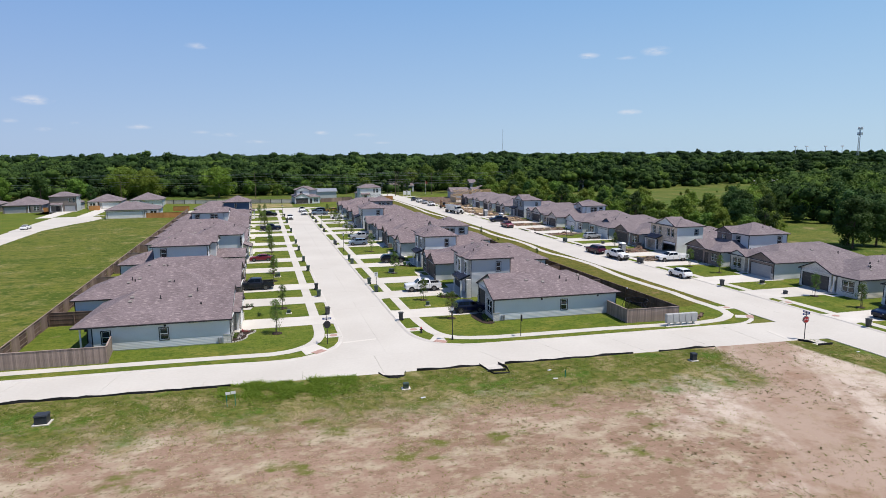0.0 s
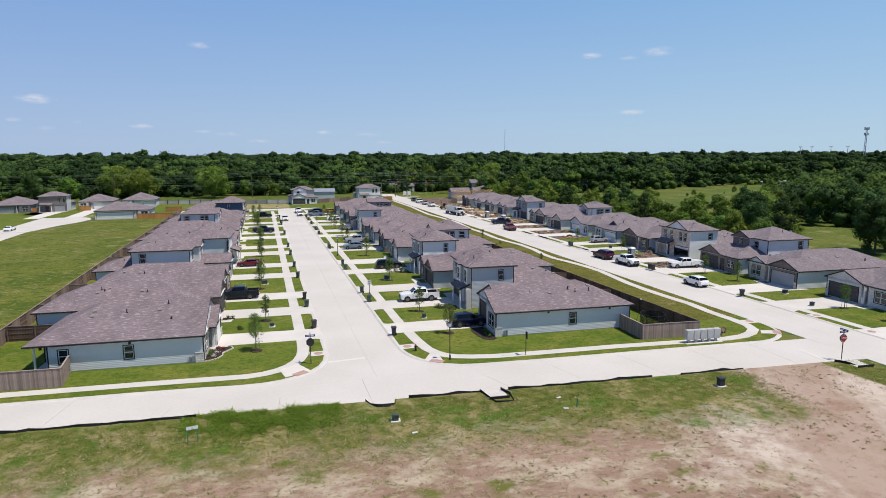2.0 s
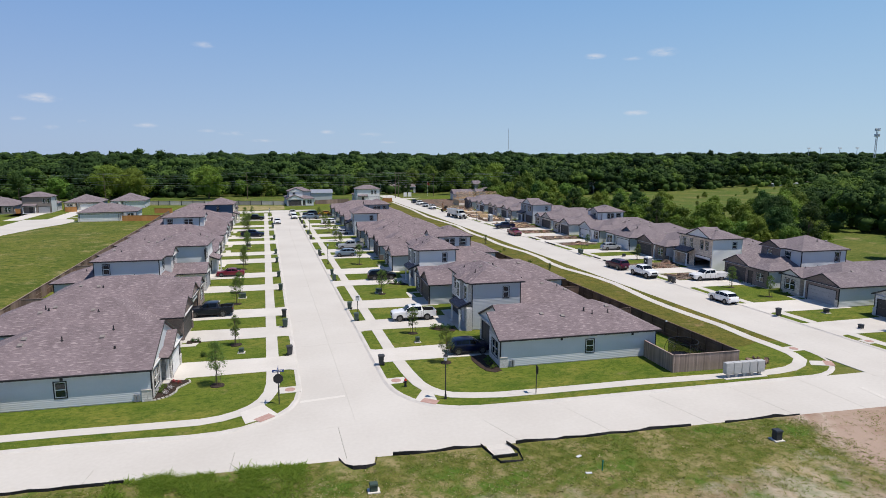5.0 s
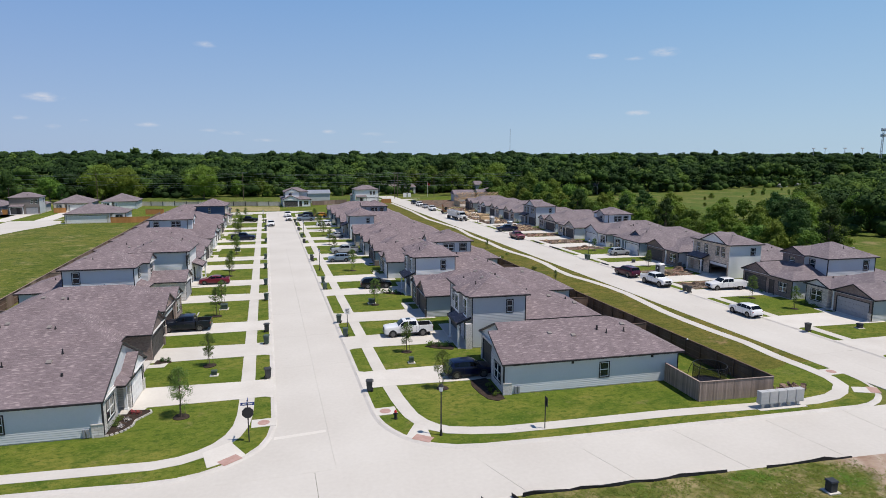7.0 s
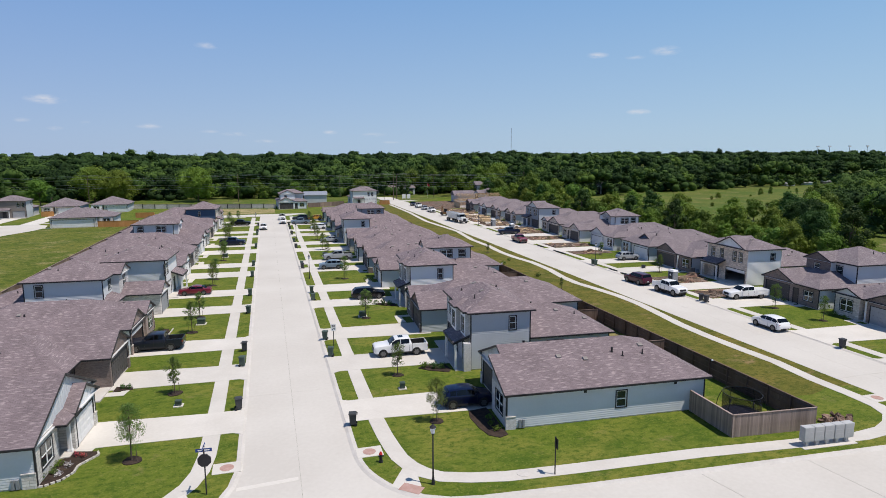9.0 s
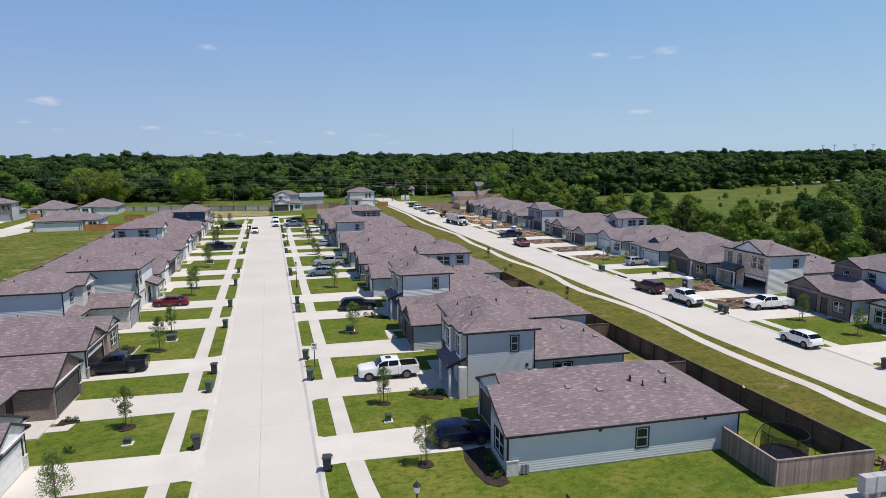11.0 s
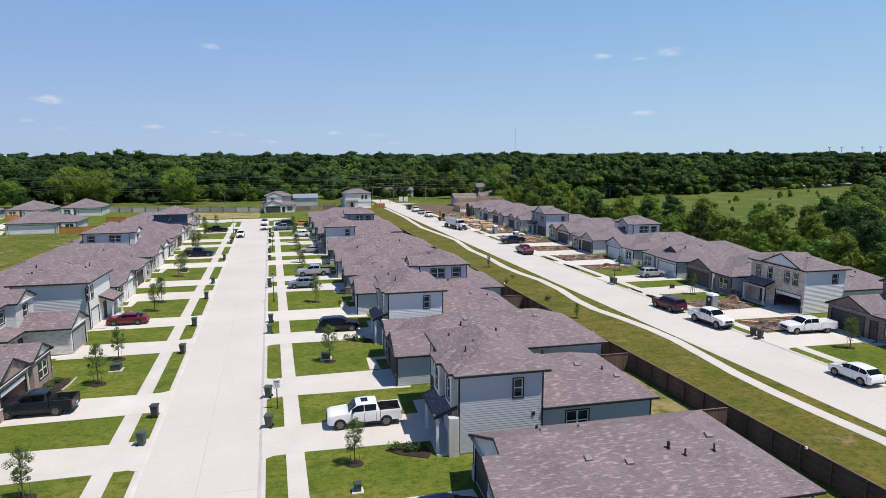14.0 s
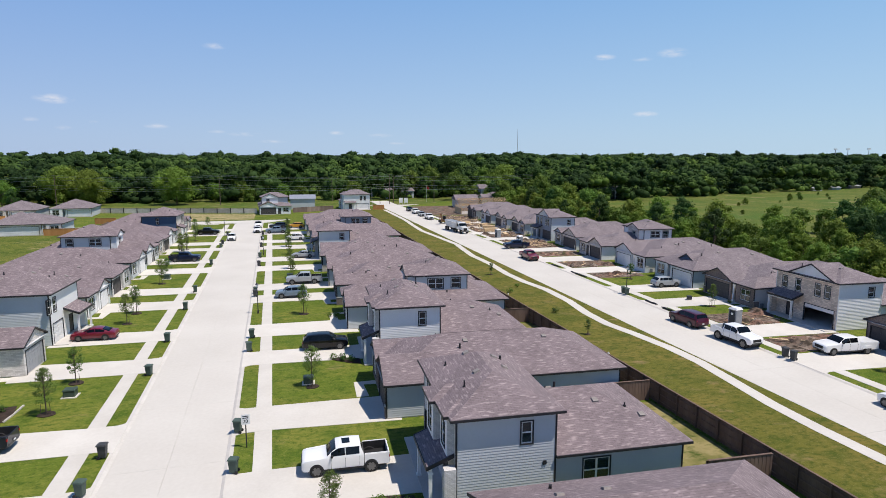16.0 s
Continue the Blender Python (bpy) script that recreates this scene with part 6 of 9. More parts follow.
def build_woods():
    """The woods all the way to the horizon, as one mass of crowns."""
    rng = np.random.default_rng(3)
    trees = []

    def belt(x0, x1, y0, y1, step, h0, h1, lod):
        for x in np.arange(x0, x1, step):
            for y in np.arange(y0, y1, step):
                px, py = x + rng.uniform(-0.48, 0.48) * step, y + rng.uniform(-0.48, 0.48) * step
                if inside_field(px, py) or (95 < px < 150 and py < 300) or (px > 300 and px + 12 > 1.75 * py and py < 300):
                    continue
                swell = 0.5 + 0.3 * math.sin(px * 0.043 + py * 0.021) + 0.2 * math.sin(px * 0.017 - py * 0.05 + 2)
                h = h0 + (h1 - h0) * min(1.0, 0.5 * swell + 0.6 * rng.random() ** 1.4)
                slim = rng.random() < 0.12
                if slim:
                    h *= rng.uniform(1.0, 1.16)
                trees.append((px, py, h, step, lod, slim))

    belt(-330, 165, 356, 386, 10.5, 9, 17, 2)
    belt(-330, 165, 386, 425, 11.5, 12, 20, 1)
    belt(-420, 420, 425, 520, 14, 13, 24.5, 1)
    belt(120, 460, 300, 350, 10, 8, 15, 2)
    belt(120, 460, 350, 420, 10.5, 10, 18, 1)
    belt(430, 620, 120, 420, 12, 11, 18, 1)
    belt(150, 250, 84, 240, 10, 9, 14, 3)
    belt(250, 430, 130, 330, 11, 9, 15, 1)
    belt(-420, -135, 250, 360, 11, 12, 18, 1)
    belt(-600, 900, 520, 760, 17, 13, 27, 0)
    belt(-900, 1500, 760, 1300, 34, 14, 27, -1)
    belt(-1500, 2600, 1300, 2700, 75, 16, 21, -2)
    g = (1 + 5 ** 0.5) / 2
    ico = np.array([(-1, g, 0), (1, g, 0), (-1, -g, 0), (1, -g, 0), (0, -1, g), (0, 1, g), (0, -1, -g), (0, 1, -g), (g, 0, -1), (g, 0, 1), (-g, 0, -1), (-g, 0, 1)]) / math.hypot(1, g)
    ico_f = np.array([(0, 11, 5), (0, 5, 1), (0, 1, 7), (0, 7, 10), (0, 10, 11), (1, 5, 9), (5, 11, 4), (11, 10, 2), (10, 7, 6), (7, 1, 8), (3, 9, 4), (3, 4, 2), (3, 2, 6), (3, 6, 8), (3, 8, 9), (4, 9, 5), (2, 4, 11), (6, 2, 10), (8, 6, 7), (9, 8, 1)])
    unit = np.array([(-0.5, -0.1, 0), (0.05, -0.45, 0.1), (0.55, 0.08, 0), (-0.05, 0.45, 0.1)])
    verts, cores, leaf_haze_tone, core_haze_tone = [], [], [], []
    for x, y, h, step, lod, slim in trees:
        n = {3: 820, 2: 440, 1: 180, 0: 70, -1: 34, -2: 24}[lod]
        size = {3: 0.60, 2: 0.76, 1: 1.0, 0: 1.5, -1: 2.2, -2: 3.0}[lod]
        lobes = {3: 19, 2: 19, 1: 13}.get(lod, 5)
        spread = min(max(step * 0.56, 4.2), 24) * rng.uniform(0.75, 1.3) * (0.62 if slim and lod > 0 else 1.0)
        tall = min(h * (0.46 if slim else 0.36), spread * 1.25 if lod >= 0 else 99)
        # boughs stand round the crown in clumps, each with its own lit top
        d = rng.normal(size=(lobes, 3)); d /= np.linalg.norm(d, axis=1)[:, None]
        d[:, 2] = np.where(d[:, 2] < -0.25, -d[:, 2], d[:, 2])
        reach = rng.uniform(0.42, 0.66, (lobes, 1))
        c = np.array([x, y, h - tall]) + d * reach * np.array([spread, spread, tall])
        c[0] = (x, y, h - tall * 0.55)
        rad = spread * rng.uniform(0.36, 0.56, lobes)
        rad[0] = spread * 0.5
        if lod > 0:
            # low boughs and undergrowth hide the trunks
            k = lobes * 2 // 5
            a = rng.uniform(0, math.tau, k)
            c[-k:] = np.stack([x + spread * 0.8 * np.cos(a), y + spread * 0.8 * np.sin(a), h * rng.uniform(0.06, 0.34, k)], 1)
            rad[-k:] *= 1.15
        # far belts: distance haze is put into the leaf colour, darker and bluer
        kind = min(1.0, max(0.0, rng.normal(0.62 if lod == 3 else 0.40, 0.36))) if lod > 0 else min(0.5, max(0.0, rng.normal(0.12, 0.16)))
        flat = np.minimum(rng.uniform(0.7, 0.95, lobes), 0.42 * tall / rad if lod <= 0 else 9)
        cores.append((c[:, None, :] + ico[None] * (rad * (0.72 if lod > 0 else 0.9))[:, None, None] * rng.uniform(0.72, 1.12, (lobes, 12, 1)) * np.stack([np.ones(lobes), np.ones(lobes), flat], 1)[:, None, :]).reshape(-1, 3))
        core_haze_tone += [kind] * lobes
        idx = rng.integers(0, lobes, n)
        e = rng.normal(size=(n, 3)); e /= np.linalg.norm(e, axis=1)[:, None]
        e[:, 2] = np.where(e[:, 2] < -0.3, -e[:, 2], e[:, 2])
        p = c[idx] + e * (rad[idx] * rng.uniform(0.74, 1.06 if lod > 0 else 0.96, n))[:, None] * np.stack([np.ones(n), np.ones(n), flat[idx]], 1)
        nn = e * 1.1 + rng.uniform(-0.6, 0.6, (n, 3))
        nn /= np.linalg.norm(nn, axis=1)[:, None]
        ref = np.where(np.abs(nn[:, 2:3]) < 0.9, np.array([[0, 0, 1.0]]), np.array([[1.0, 0, 0]]))
        t = np.cross(nn, ref); t /= np.linalg.norm(t, axis=1)[:, None]
        b = np.cross(nn, t)
        s = size * rng.uniform(0.6, 1.35, n)
        q = p[:, None, :] + (unit[None, :, 0:1] * t[:, None, :] + unit[None, :, 1:2] * b[:, None, :] + unit[None, :, 2:3] * nn[:, None, :]) * s[:, None, None]
        verts.append(q.reshape(-1, 3))
        leaf_haze_tone += [kind] * n
    allv, cv = np.concatenate(verts), np.concatenate(cores)
    nq, nc = len(allv) // 4, len(cv) // 12
    tris = (ico_f[None] + (np.arange(nc) * 12)[:, None, None]).reshape(-1) + len(allv)
    nt = nc * 20
    me = bpy.data.meshes.new("woods")
    me.vertices.add(len(allv) + len(cv)); me.vertices.foreach_set("co", np.concatenate([allv, cv]).ravel())
    me.loops.add(nq * 4 + nt * 3); me.loops.foreach_set("vertex_index", np.concatenate([np.arange(nq * 4), tris]))
    me.polygons.add(nq + nt); me.polygons.foreach_set("loop_start", np.concatenate([np.arange(nq) * 4, nq * 4 + np.arange(nt) * 3]))
    me.update(calc_edges=True)
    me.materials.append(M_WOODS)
    me.attributes.new("crown_haze_tone", "FLOAT", "FACE").data.foreach_set("value", np.concatenate([np.array(leaf_haze_tone), np.repeat(np.array(core_haze_tone), 20)]).astype(np.float32))
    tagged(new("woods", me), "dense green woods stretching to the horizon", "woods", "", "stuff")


build_woods()


# ---- vehicles ----
def paint_mat(name, c, metal=0.0):
    m = mat("car_" + name, c, tuple(min(1, x * 1.05) for x in c), 0.30, 0.8, 8, 0.0, metal=metal, spec=0.4 if max(c) > 0.1 else 0.1)
    m.node_tree.nodes["Principled BSDF"].inputs["Coat Weight"].default_value = 0.7
    m.node_tree.nodes["Principled BSDF"].inputs["Coat Roughness"].default_value = 0.03
    return m


CAR = {k: paint_mat(k, c) for k, c in {"white": (0.78, 0.78, 0.77), "navy": (0.004, 0.008, 0.032), "charcoal": (0.016, 0.019, 0.031), "red": (0.15, 0.006, 0.022), "maroon": (0.06, 0.008, 0.022),
                                       "silver": (0.33, 0.345, 0.36), "steel_blue": (0.16, 0.21, 0.27), "black": (0.003, 0.003, 0.004), "blue": (0.018, 0.035, 0.12), "orange": (0.55, 0.26, 0.02), "rust": (0.22, 0.10, 0.035)}.items()}
M_TYRE = mat("tyre_rubber", (0.018, 0.018, 0.018), (0.03, 0.03, 0.03), 0.9, 4, 30, 0.1)
M_RIM = mat("wheel_alloy", (0.13, 0.13, 0.135), (0.18, 0.18, 0.18), 0.35, 3, 15, 0.02, metal=0.7)
M_CARGLASS = glass_mat()
M_CARGLASS.name = "car_glass"
M_CARGLASS.node_tree.nodes["Principled BSDF"].inputs["Base Color"].default_value = (0.003, 0.004, 0.005, 1)
M_CARGLASS.node_tree.nodes["Principled BSDF"].inputs["Transmission Weight"].default_value = 0.1
M_CARGLASS.node_tree.nodes["Principled BSDF"].inputs["Specular IOR Level"].default_value = 0.4
M_BLACK = mat("black_plastic", (0.015, 0.015, 0.016), (0.028, 0.028, 0.03), 0.6, 3, 20, 0.05)
M_LENS = mat("headlight_lens", (0.7, 0.72, 0.74), (0.8, 0.8, 0.8), 0.1, 3, 10, 0.0)
M_TAIL = mat("tail_lens", (0.30, 0.01, 0.012), (0.36, 0.02, 0.02), 0.15, 3, 10, 0.0)

SHAPES = {  # length, width, belt, roof, wheel radius, front axle, rear axle, cowl, windscreen top, roof end, cabin end, hood height, sill height
    "pickup": (5.9, 2.03, 1.30, 1.95, 0.42, 0.98, 4.62, 1.62, 2.28, 3.92, 4.12, 1.22, 0.42),
    "lifted": (6.0, 2.05, 1.45, 2.12, 0.50, 1.0, 4.72, 1.66, 2.30, 3.96, 4.16, 1.36, 0.60),
    "dually": (6.6, 2.05, 1.26, 1.90, 0.40, 1.0, 5.05, 1.64, 2.34, 4.00, 4.2, 1.16, 0.38),
    "suv": (4.6, 1.88, 1.13, 1.70, 0.38, 0.88, 3.62, 1.08, 1.86, 3.80, 4.45, 1.03, 0.33),
    "big_suv": (5.25, 2.03, 1.28, 1.92, 0.42, 0.98, 4.02, 1.46, 2.12, 4.80, 5.12, 1.20, 0.40),
    "mid_suv": (5.0, 1.95, 1.16, 1.74, 0.40, 0.93, 3.88, 1.25, 2.0, 4.35, 4.86, 1.08, 0.35),
    "sedan": (4.85, 1.85, 0.99, 1.46, 0.35, 0.94, 3.76, 1.22, 2.12, 3.30, 4.35, 0.90, 0.26),
}


def smooth_by_angle(bm, limit=32):
    for f in bm.faces:
        f.smooth = True
    for e in bm.edges:
        e.smooth = len(e.link_faces) == 2 and e.calc_face_angle(3.0) < radians(limit)


def vehicle(kind, paint, label, x, y, z, rz, cap=False):
    """A parked vehicle; its nose points along its own -x."""
    L, W, belt, top, R, fa, ra, c0, r0, r1, c1, hood, z0 = SHAPES[kind]
    body_m = CAR[paint]
    pick = kind in ("pickup", "lifted", "dually")
    noun = "pickup truck" if pick else "car"
    root = thing(noun.replace(" ", "_"), pose(x, y, z, 0, 0, rz), label, noun, "parked vehicles")
    X = lambda a: a - L / 2
    H = W / 2
    rt = H - 0.20
    # stations along the body: place, top height, half width of the top, shoulder height, half width of the flank
    st = [(0.0, hood - 0.30, H - 0.36, hood - 0.40, H - 0.20), (0.03, hood - 0.14, H - 0.24, hood - 0.26, H - 0.11), (0.12, hood - 0.04, H - 0.16, hood - 0.15, H - 0.05), (0.35, hood, H - 0.13, hood - 0.10, H - 0.01),
          (c0 - 0.35, hood + 0.05, H - 0.12, belt - 0.10, H), (c0, belt + 0.02, H - 0.14, belt - 0.05, H), ((c0 + r0) / 2, (belt + top) / 2 + 0.03, (H + rt) / 2 - 0.07, belt - 0.04, H), (r0, top - 0.06, rt - 0.02, belt - 0.04, H), (r0 + 0.35, top - 0.01, rt, belt - 0.04, H), ((r0 + r1) / 2, top, rt, belt - 0.03, H), (r1, top - (0.02 if pick else 0.06), rt - 0.02, belt - 0.02, H)]
    if pick:
        st += [(c1, belt + 0.05, rt + 0.06, belt - 0.02, H), (c1 + 0.01, belt - 0.1, rt + 0.08, belt - 0.14, H)]
    else:
        tail = belt - (0.0 if kind == "sedan" else 0.08)
        st += [((r1 + c1) / 2, (top + belt) / 2, rt - 0.0, belt - 0.03, H - 0.005), (c1, belt + 0.03, H - 0.16, tail - 0.06, H - 0.03), (L - 0.12, tail, H - 0.15, tail - 0.10, H - 0.06), (L - 0.02, tail - 0.16, H - 0.20, tail - 0.26, H - 0.12), (L, tail - 0.34, H - 0.26, tail - 0.44, H - 0.17)]

    def ring_at(s):
        px, zt, wt, zb, wb = s
        low = max(z0, z0 + (0.10 if px < 0.1 or px > L - 0.1 else 0))
        zb = max(zb, low + 0.2)
        half = [(0.0, zt), (wt * 0.6, zt - 0.008), (wt * 0.9, zt - 0.03), (wt, zt - 0.065), (wb - 0.025, zb + 0.05), (wb, zb - 0.03), (wb + 0.004, (zb + low) / 2 + 0.05), (wb - 0.03, low)]
        return [Vector((X(px), -a, b)) for a, b in half[:0:-1]] + [Vector((X(px), a, b)) for a, b in half]

    rings = [ring_at(s) for s in st]
    bm = bmesh.new()
    vr = [[bm.verts.new(p) for p in r] for r in rings]
    for a, b in zip(vr, vr[1:]):
        for i in range(len(a) - 1):
            bm.faces.new((a[i], a[i + 1], b[i + 1], b[i]))
        bm.faces.new((a[-1], a[0], b[0], b[-1]))
    bm.faces.new(vr[0][::-1]); bm.faces.new(vr[-1])
    bmesh.ops.recalc_face_normals(bm, faces=bm.faces)
    smooth_by_angle(bm, 40)
    body = part("body", bm, body_m, root)

    def at(px, j):
        """Ring point j of the skin at place px."""
        for (a, ra_), (b, rb_) in zip(zip(st, rings), zip(st[1:], rings[1:])):
            if a[0] <= px <= b[0]:
                f = (px - a[0]) / max(b[0] - a[0], 1e-6)
                return ra_[j].lerp(rb_[j], f)
        return rings[-1][j]

    def glass(name, rows):
        """A curved pane through rows of points, 1 cm proud of the skin."""
        bm = bmesh.new()
        mid = sum((p for r in rows for p in r), Vector()) / sum(len(r) for r in rows)
        inner = Vector((mid.x * 0.6, 0, belt - 0.1))
        vs = [[bm.verts.new(p + (p - inner).normalized() * 0.014) for p in r] for r in rows]
        for a, b in zip(vs, vs[1:]):
            for i in range(len(a) - 1):
                bm.faces.new((a[i], a[i + 1], b[i + 1], b[i]))
        bmesh.ops.recalc_face_normals(bm, faces=bm.faces)
        made = bmesh.ops.solidify(bm, geom=bm.faces[:], thickness=0.012)
        part(name, bm, M_CARGLASS, body)

    m = len(rings[0]) // 2  # the point on the centre line
    span = [m - 3, m - 2, m - 1, m, m + 1, m + 2, m + 3]
    across = lambda px: [at(px, span[0]).lerp(at(px, span[1]), 0.25)] + [at(px, j) for j in span[1:-1]] + [at(px, span[-1]).lerp(at(px, span[-2]), 0.25)]
    glass("windscreen", [across(c0 + (r0 - c0) * f) for f in (0.10, 0.35, 0.5, 0.75, 0.97)])
    glass("rear_window", [across(r1 + (c1 - r1) * f) for f in ((0.15, 0.5, 0.85) if not pick else (0.12, 0.7))])
    end = r1 - 0.06 if pick else (r1 + c1) / 2 + (0.1 if kind != "sedan" else -0.1)
    start = c0 + (r0 - c0) * 0.45
    parts = 2 if pick or kind == "sedan" else 3
    for s in (-1, 1):
        up, lo_ = m + s * 3, m + s * 4
        for k in range(parts):
            a = start + (end - start) * k / parts + 0.03
            b = start + (end - start) * (k + 1) / parts - 0.03
            glass("side_window", [[at(px, lo_).lerp(at(px, up), 0.10), at(px, lo_).lerp(at(px, up), 0.93)] for px in (a, (a + b) / 2, b)])
    if pick:
        # load bed: side walls, tailgate, dark liner
        rail, floor_z = belt + 0.02, z0 + 0.30
        for q, nm in (((c1 + 0.05, L - 0.03, -H + 0.005, -H + 0.15, z0 + 0.06, rail), "bed_side"), ((c1 + 0.05, L - 0.03, H - 0.15, H - 0.005, z0 + 0.06, rail), "bed_side"), ((L - 0.11, L - 0.02, -H + 0.15, H - 0.15, z0 + 0.16, rail - 0.02), "tailgate")):
            bm = bmesh.new(); box(bm, X(q[0]), X(q[1]), *q[2:])
            bmesh.ops.bevel(bm, geom=bm.edges[:], offset=0.035, segments=2, affect="EDGES")
            smooth_by_angle(bm)
            part(nm, bm, body_m, root)
        bm = bmesh.new()
        box(bm, X(c1 + 0.05), X(L - 0.11), -H + 0.15, H - 0.15, floor_z - 0.1, floor_z)
        box(bm, X(c1 + 0.02), X(c1 + 0.06), -H + 0.15, H - 0.15, floor_z, rail - 0.02)
        for s in (-1, 1):
            box(bm, X(c1 + 0.06), X(L - 0.11), min(s * (H - 0.17), s * (H - 0.15)), max(s * (H - 0.17), s * (H - 0.15)), floor_z, rail - 0.015)
        part("bed_liner", bm, M_BLACK, root, "black bed liner")
        if cap:
            bm = bmesh.new()
            box(bm, X(c1 + 0.06), X(L - 0.04), -H + 0.06, H - 0.06, rail - 0.02, rail + 0.05)
            bmesh.ops.bevel(bm, geom=bm.edges[:], offset=0.03, segments=2, affect="EDGES")
            part("bed_cover", bm, body_m, root, "painted flat bed cover")
            for s in (-1, 1):
                bm = bmesh.new()
                vs = box(bm, X(ra - 0.66), X(ra + 0.66), min(s * (H - 0.03), s * (H + 0.17)), max(s * (H - 0.03), s * (H + 0.17)), 0.60, 1.0)
                for v in vs[4:]:
                    v.co.x = X(ra) + (v.co.x - X(ra)) * 0.6
                bmesh.ops.bevel(bm, geom=bm.edges[:], offset=0.06, segments=2, affect="EDGES")
                part("fender", bm, body_m, root, "flared rear fender")
    # wheels in dark arches
    for ax in (fa, ra):
        for s in (-1, 1):
            wide = 0.14 if cap and ax == ra else 0.0
            bm = bmesh.new()
            tube(bm, (X(ax), s * (H - 0.30), R + 0.02), (X(ax), s * (H + 0.008 + wide), R + 0.02), R + 0.055, R + 0.055, 24)
            wh0 = part("wheel_arch", bm, M_BLACK, root, "dark wheel arch")
            bm = bmesh.new()
            yo, yi = s * (H + 0.028 + wide), s * (H - 0.24)
            tube(bm, (X(ax), yi, R), (X(ax), yo, R), R, R * 0.97, 24)
            wh = part("wheel", bm, M_TYRE, root, "black tyre on an alloy rim")
            bm = bmesh.new()
            star = []
            for k in range(6):
                a0 = math.tau * k / 6
                star += [(a0 - 0.34, 0.68), (a0, 0.70), (a0 + 0.34, 0.68), (a0 + 0.46, 0.48), (a0 + math.tau / 6 - 0.46, 0.48)]
            ends = [[bm.verts.new((X(ax) + R * q * math.cos(a), yy, R + R * q * math.sin(a))) for a, q in star] for yy in (yo - s * 0.02, yo + s * 0.012)]
            bm.faces.new(ends[1]); bm.faces.new(ends[0][::-1])
            for i in range(len(star)):
                j = (i + 1) % len(star)
                bm.faces.new((ends[0][i], ends[0][j], ends[1][j], ends[1][i]))
            bmesh.ops.recalc_face_normals(bm, faces=bm.faces)
            part("rim", bm, M_RIM, wh)
    for s in (-1, 1):
        pair = lambda a, b: (min(s * a, s * b), max(s * a, s * b))
        bm = bmesh.new(); box(bm, X(fa + R + 0.06), X(ra - R - 0.06), *pair(H - 0.14, H + 0.012), z0 - 0.05, z0 + 0.07)
        part("sill", bm, M_BLACK, root, "black side sill")
        bm = bmesh.new(); box(bm, X(0.04), X(0.42), *pair(H - 0.46, H - 0.045), hood - 0.30, hood - 0.13)
        bmesh.ops.bevel(bm, geom=bm.edges[:], offset=0.05, segments=2, affect="EDGES")
        part("headlight", bm, M_LENS, root, "clear headlight")
        bm = bmesh.new(); box(bm, X(L - (0.12 if pick else 0.30)), X(L - (0.0 if pick else 0.06)), *pair(H - (0.15 if pick else 0.30), H - (0.0 if pick else 0.055)), belt - 0.40, belt - 0.14)
        bmesh.ops.bevel(bm, geom=bm.edges[:], offset=0.04, segments=2, affect="EDGES")
        part("tail_light", bm, M_TAIL, root, "red tail light")
        bm = bmesh.new(); box(bm, X(r0 - 0.36), X(r0 - 0.2), *pair(H - 0.10, H + 0.17), belt + 0.0, belt + 0.16)
        bmesh.ops.bevel(bm, geom=bm.edges[:], offset=0.04, segments=2, affect="EDGES")
        part("mirror", bm, body_m if not pick else M_BLACK, root, "wing mirror")
        # shut lines of the doors
        for px in (start + 0.02, (start + end) / 2, end - 0.02) if y < 125 else ():
            bm = bmesh.new(); box(bm, X(px) - 0.008, X(px) + 0.008, *pair(H - 0.03, H + 0.009), z0 + 0.12, belt - 0.06)
            part("door_seam", bm, M_BLACK, body)
    bm = bmesh.new(); box(bm, X(-0.02), X(0.10), -H + 0.44, H - 0.44, z0 + 0.26, hood - 0.18)
    bmesh.ops.bevel(bm, geom=bm.edges[:], offset=0.04, segments=1, affect="EDGES")
    part("grille", bm, M_BLACK, root, "black grille")
    for a, b in ((-0.05, 0.25), (L - 0.2, L + 0.04)):
        bm = bmesh.new(); box(bm, X(a), X(b), -H + 0.26, H - 0.26, z0 + 0.04, z0 + 0.22)
        bmesh.ops.bevel(bm, geom=bm.edges[:], offset=0.05, segments=2, affect="EDGES")
        part("bumper", bm, M_RIM if pick else M_BLACK, root)
    bm = bmesh.new(); box(bm, X(L + 0.03), X(L + 0.045), -0.15, 0.15, z0 + 0.24, z0 + 0.36)
    part("number_plate", bm, M_WHITE, root, "plain white number plate")
    bm = bmesh.new(); box(bm, X(0.4), X(L - 0.4), -H + 0.28, H - 0.28, 0.24, z0 + 0.14)
    part("underbody", bm, M_BLACK, root)
    if kind == "pickup" and paint == "white":
        bm = bmesh.new(); box(bm, X(r0 + 0.42), X(r0 + 0.95), -0.38, 0.38, top - 0.02, top + 0.012)
        part("sunroof", bm, M_CARGLASS, root)
    return root


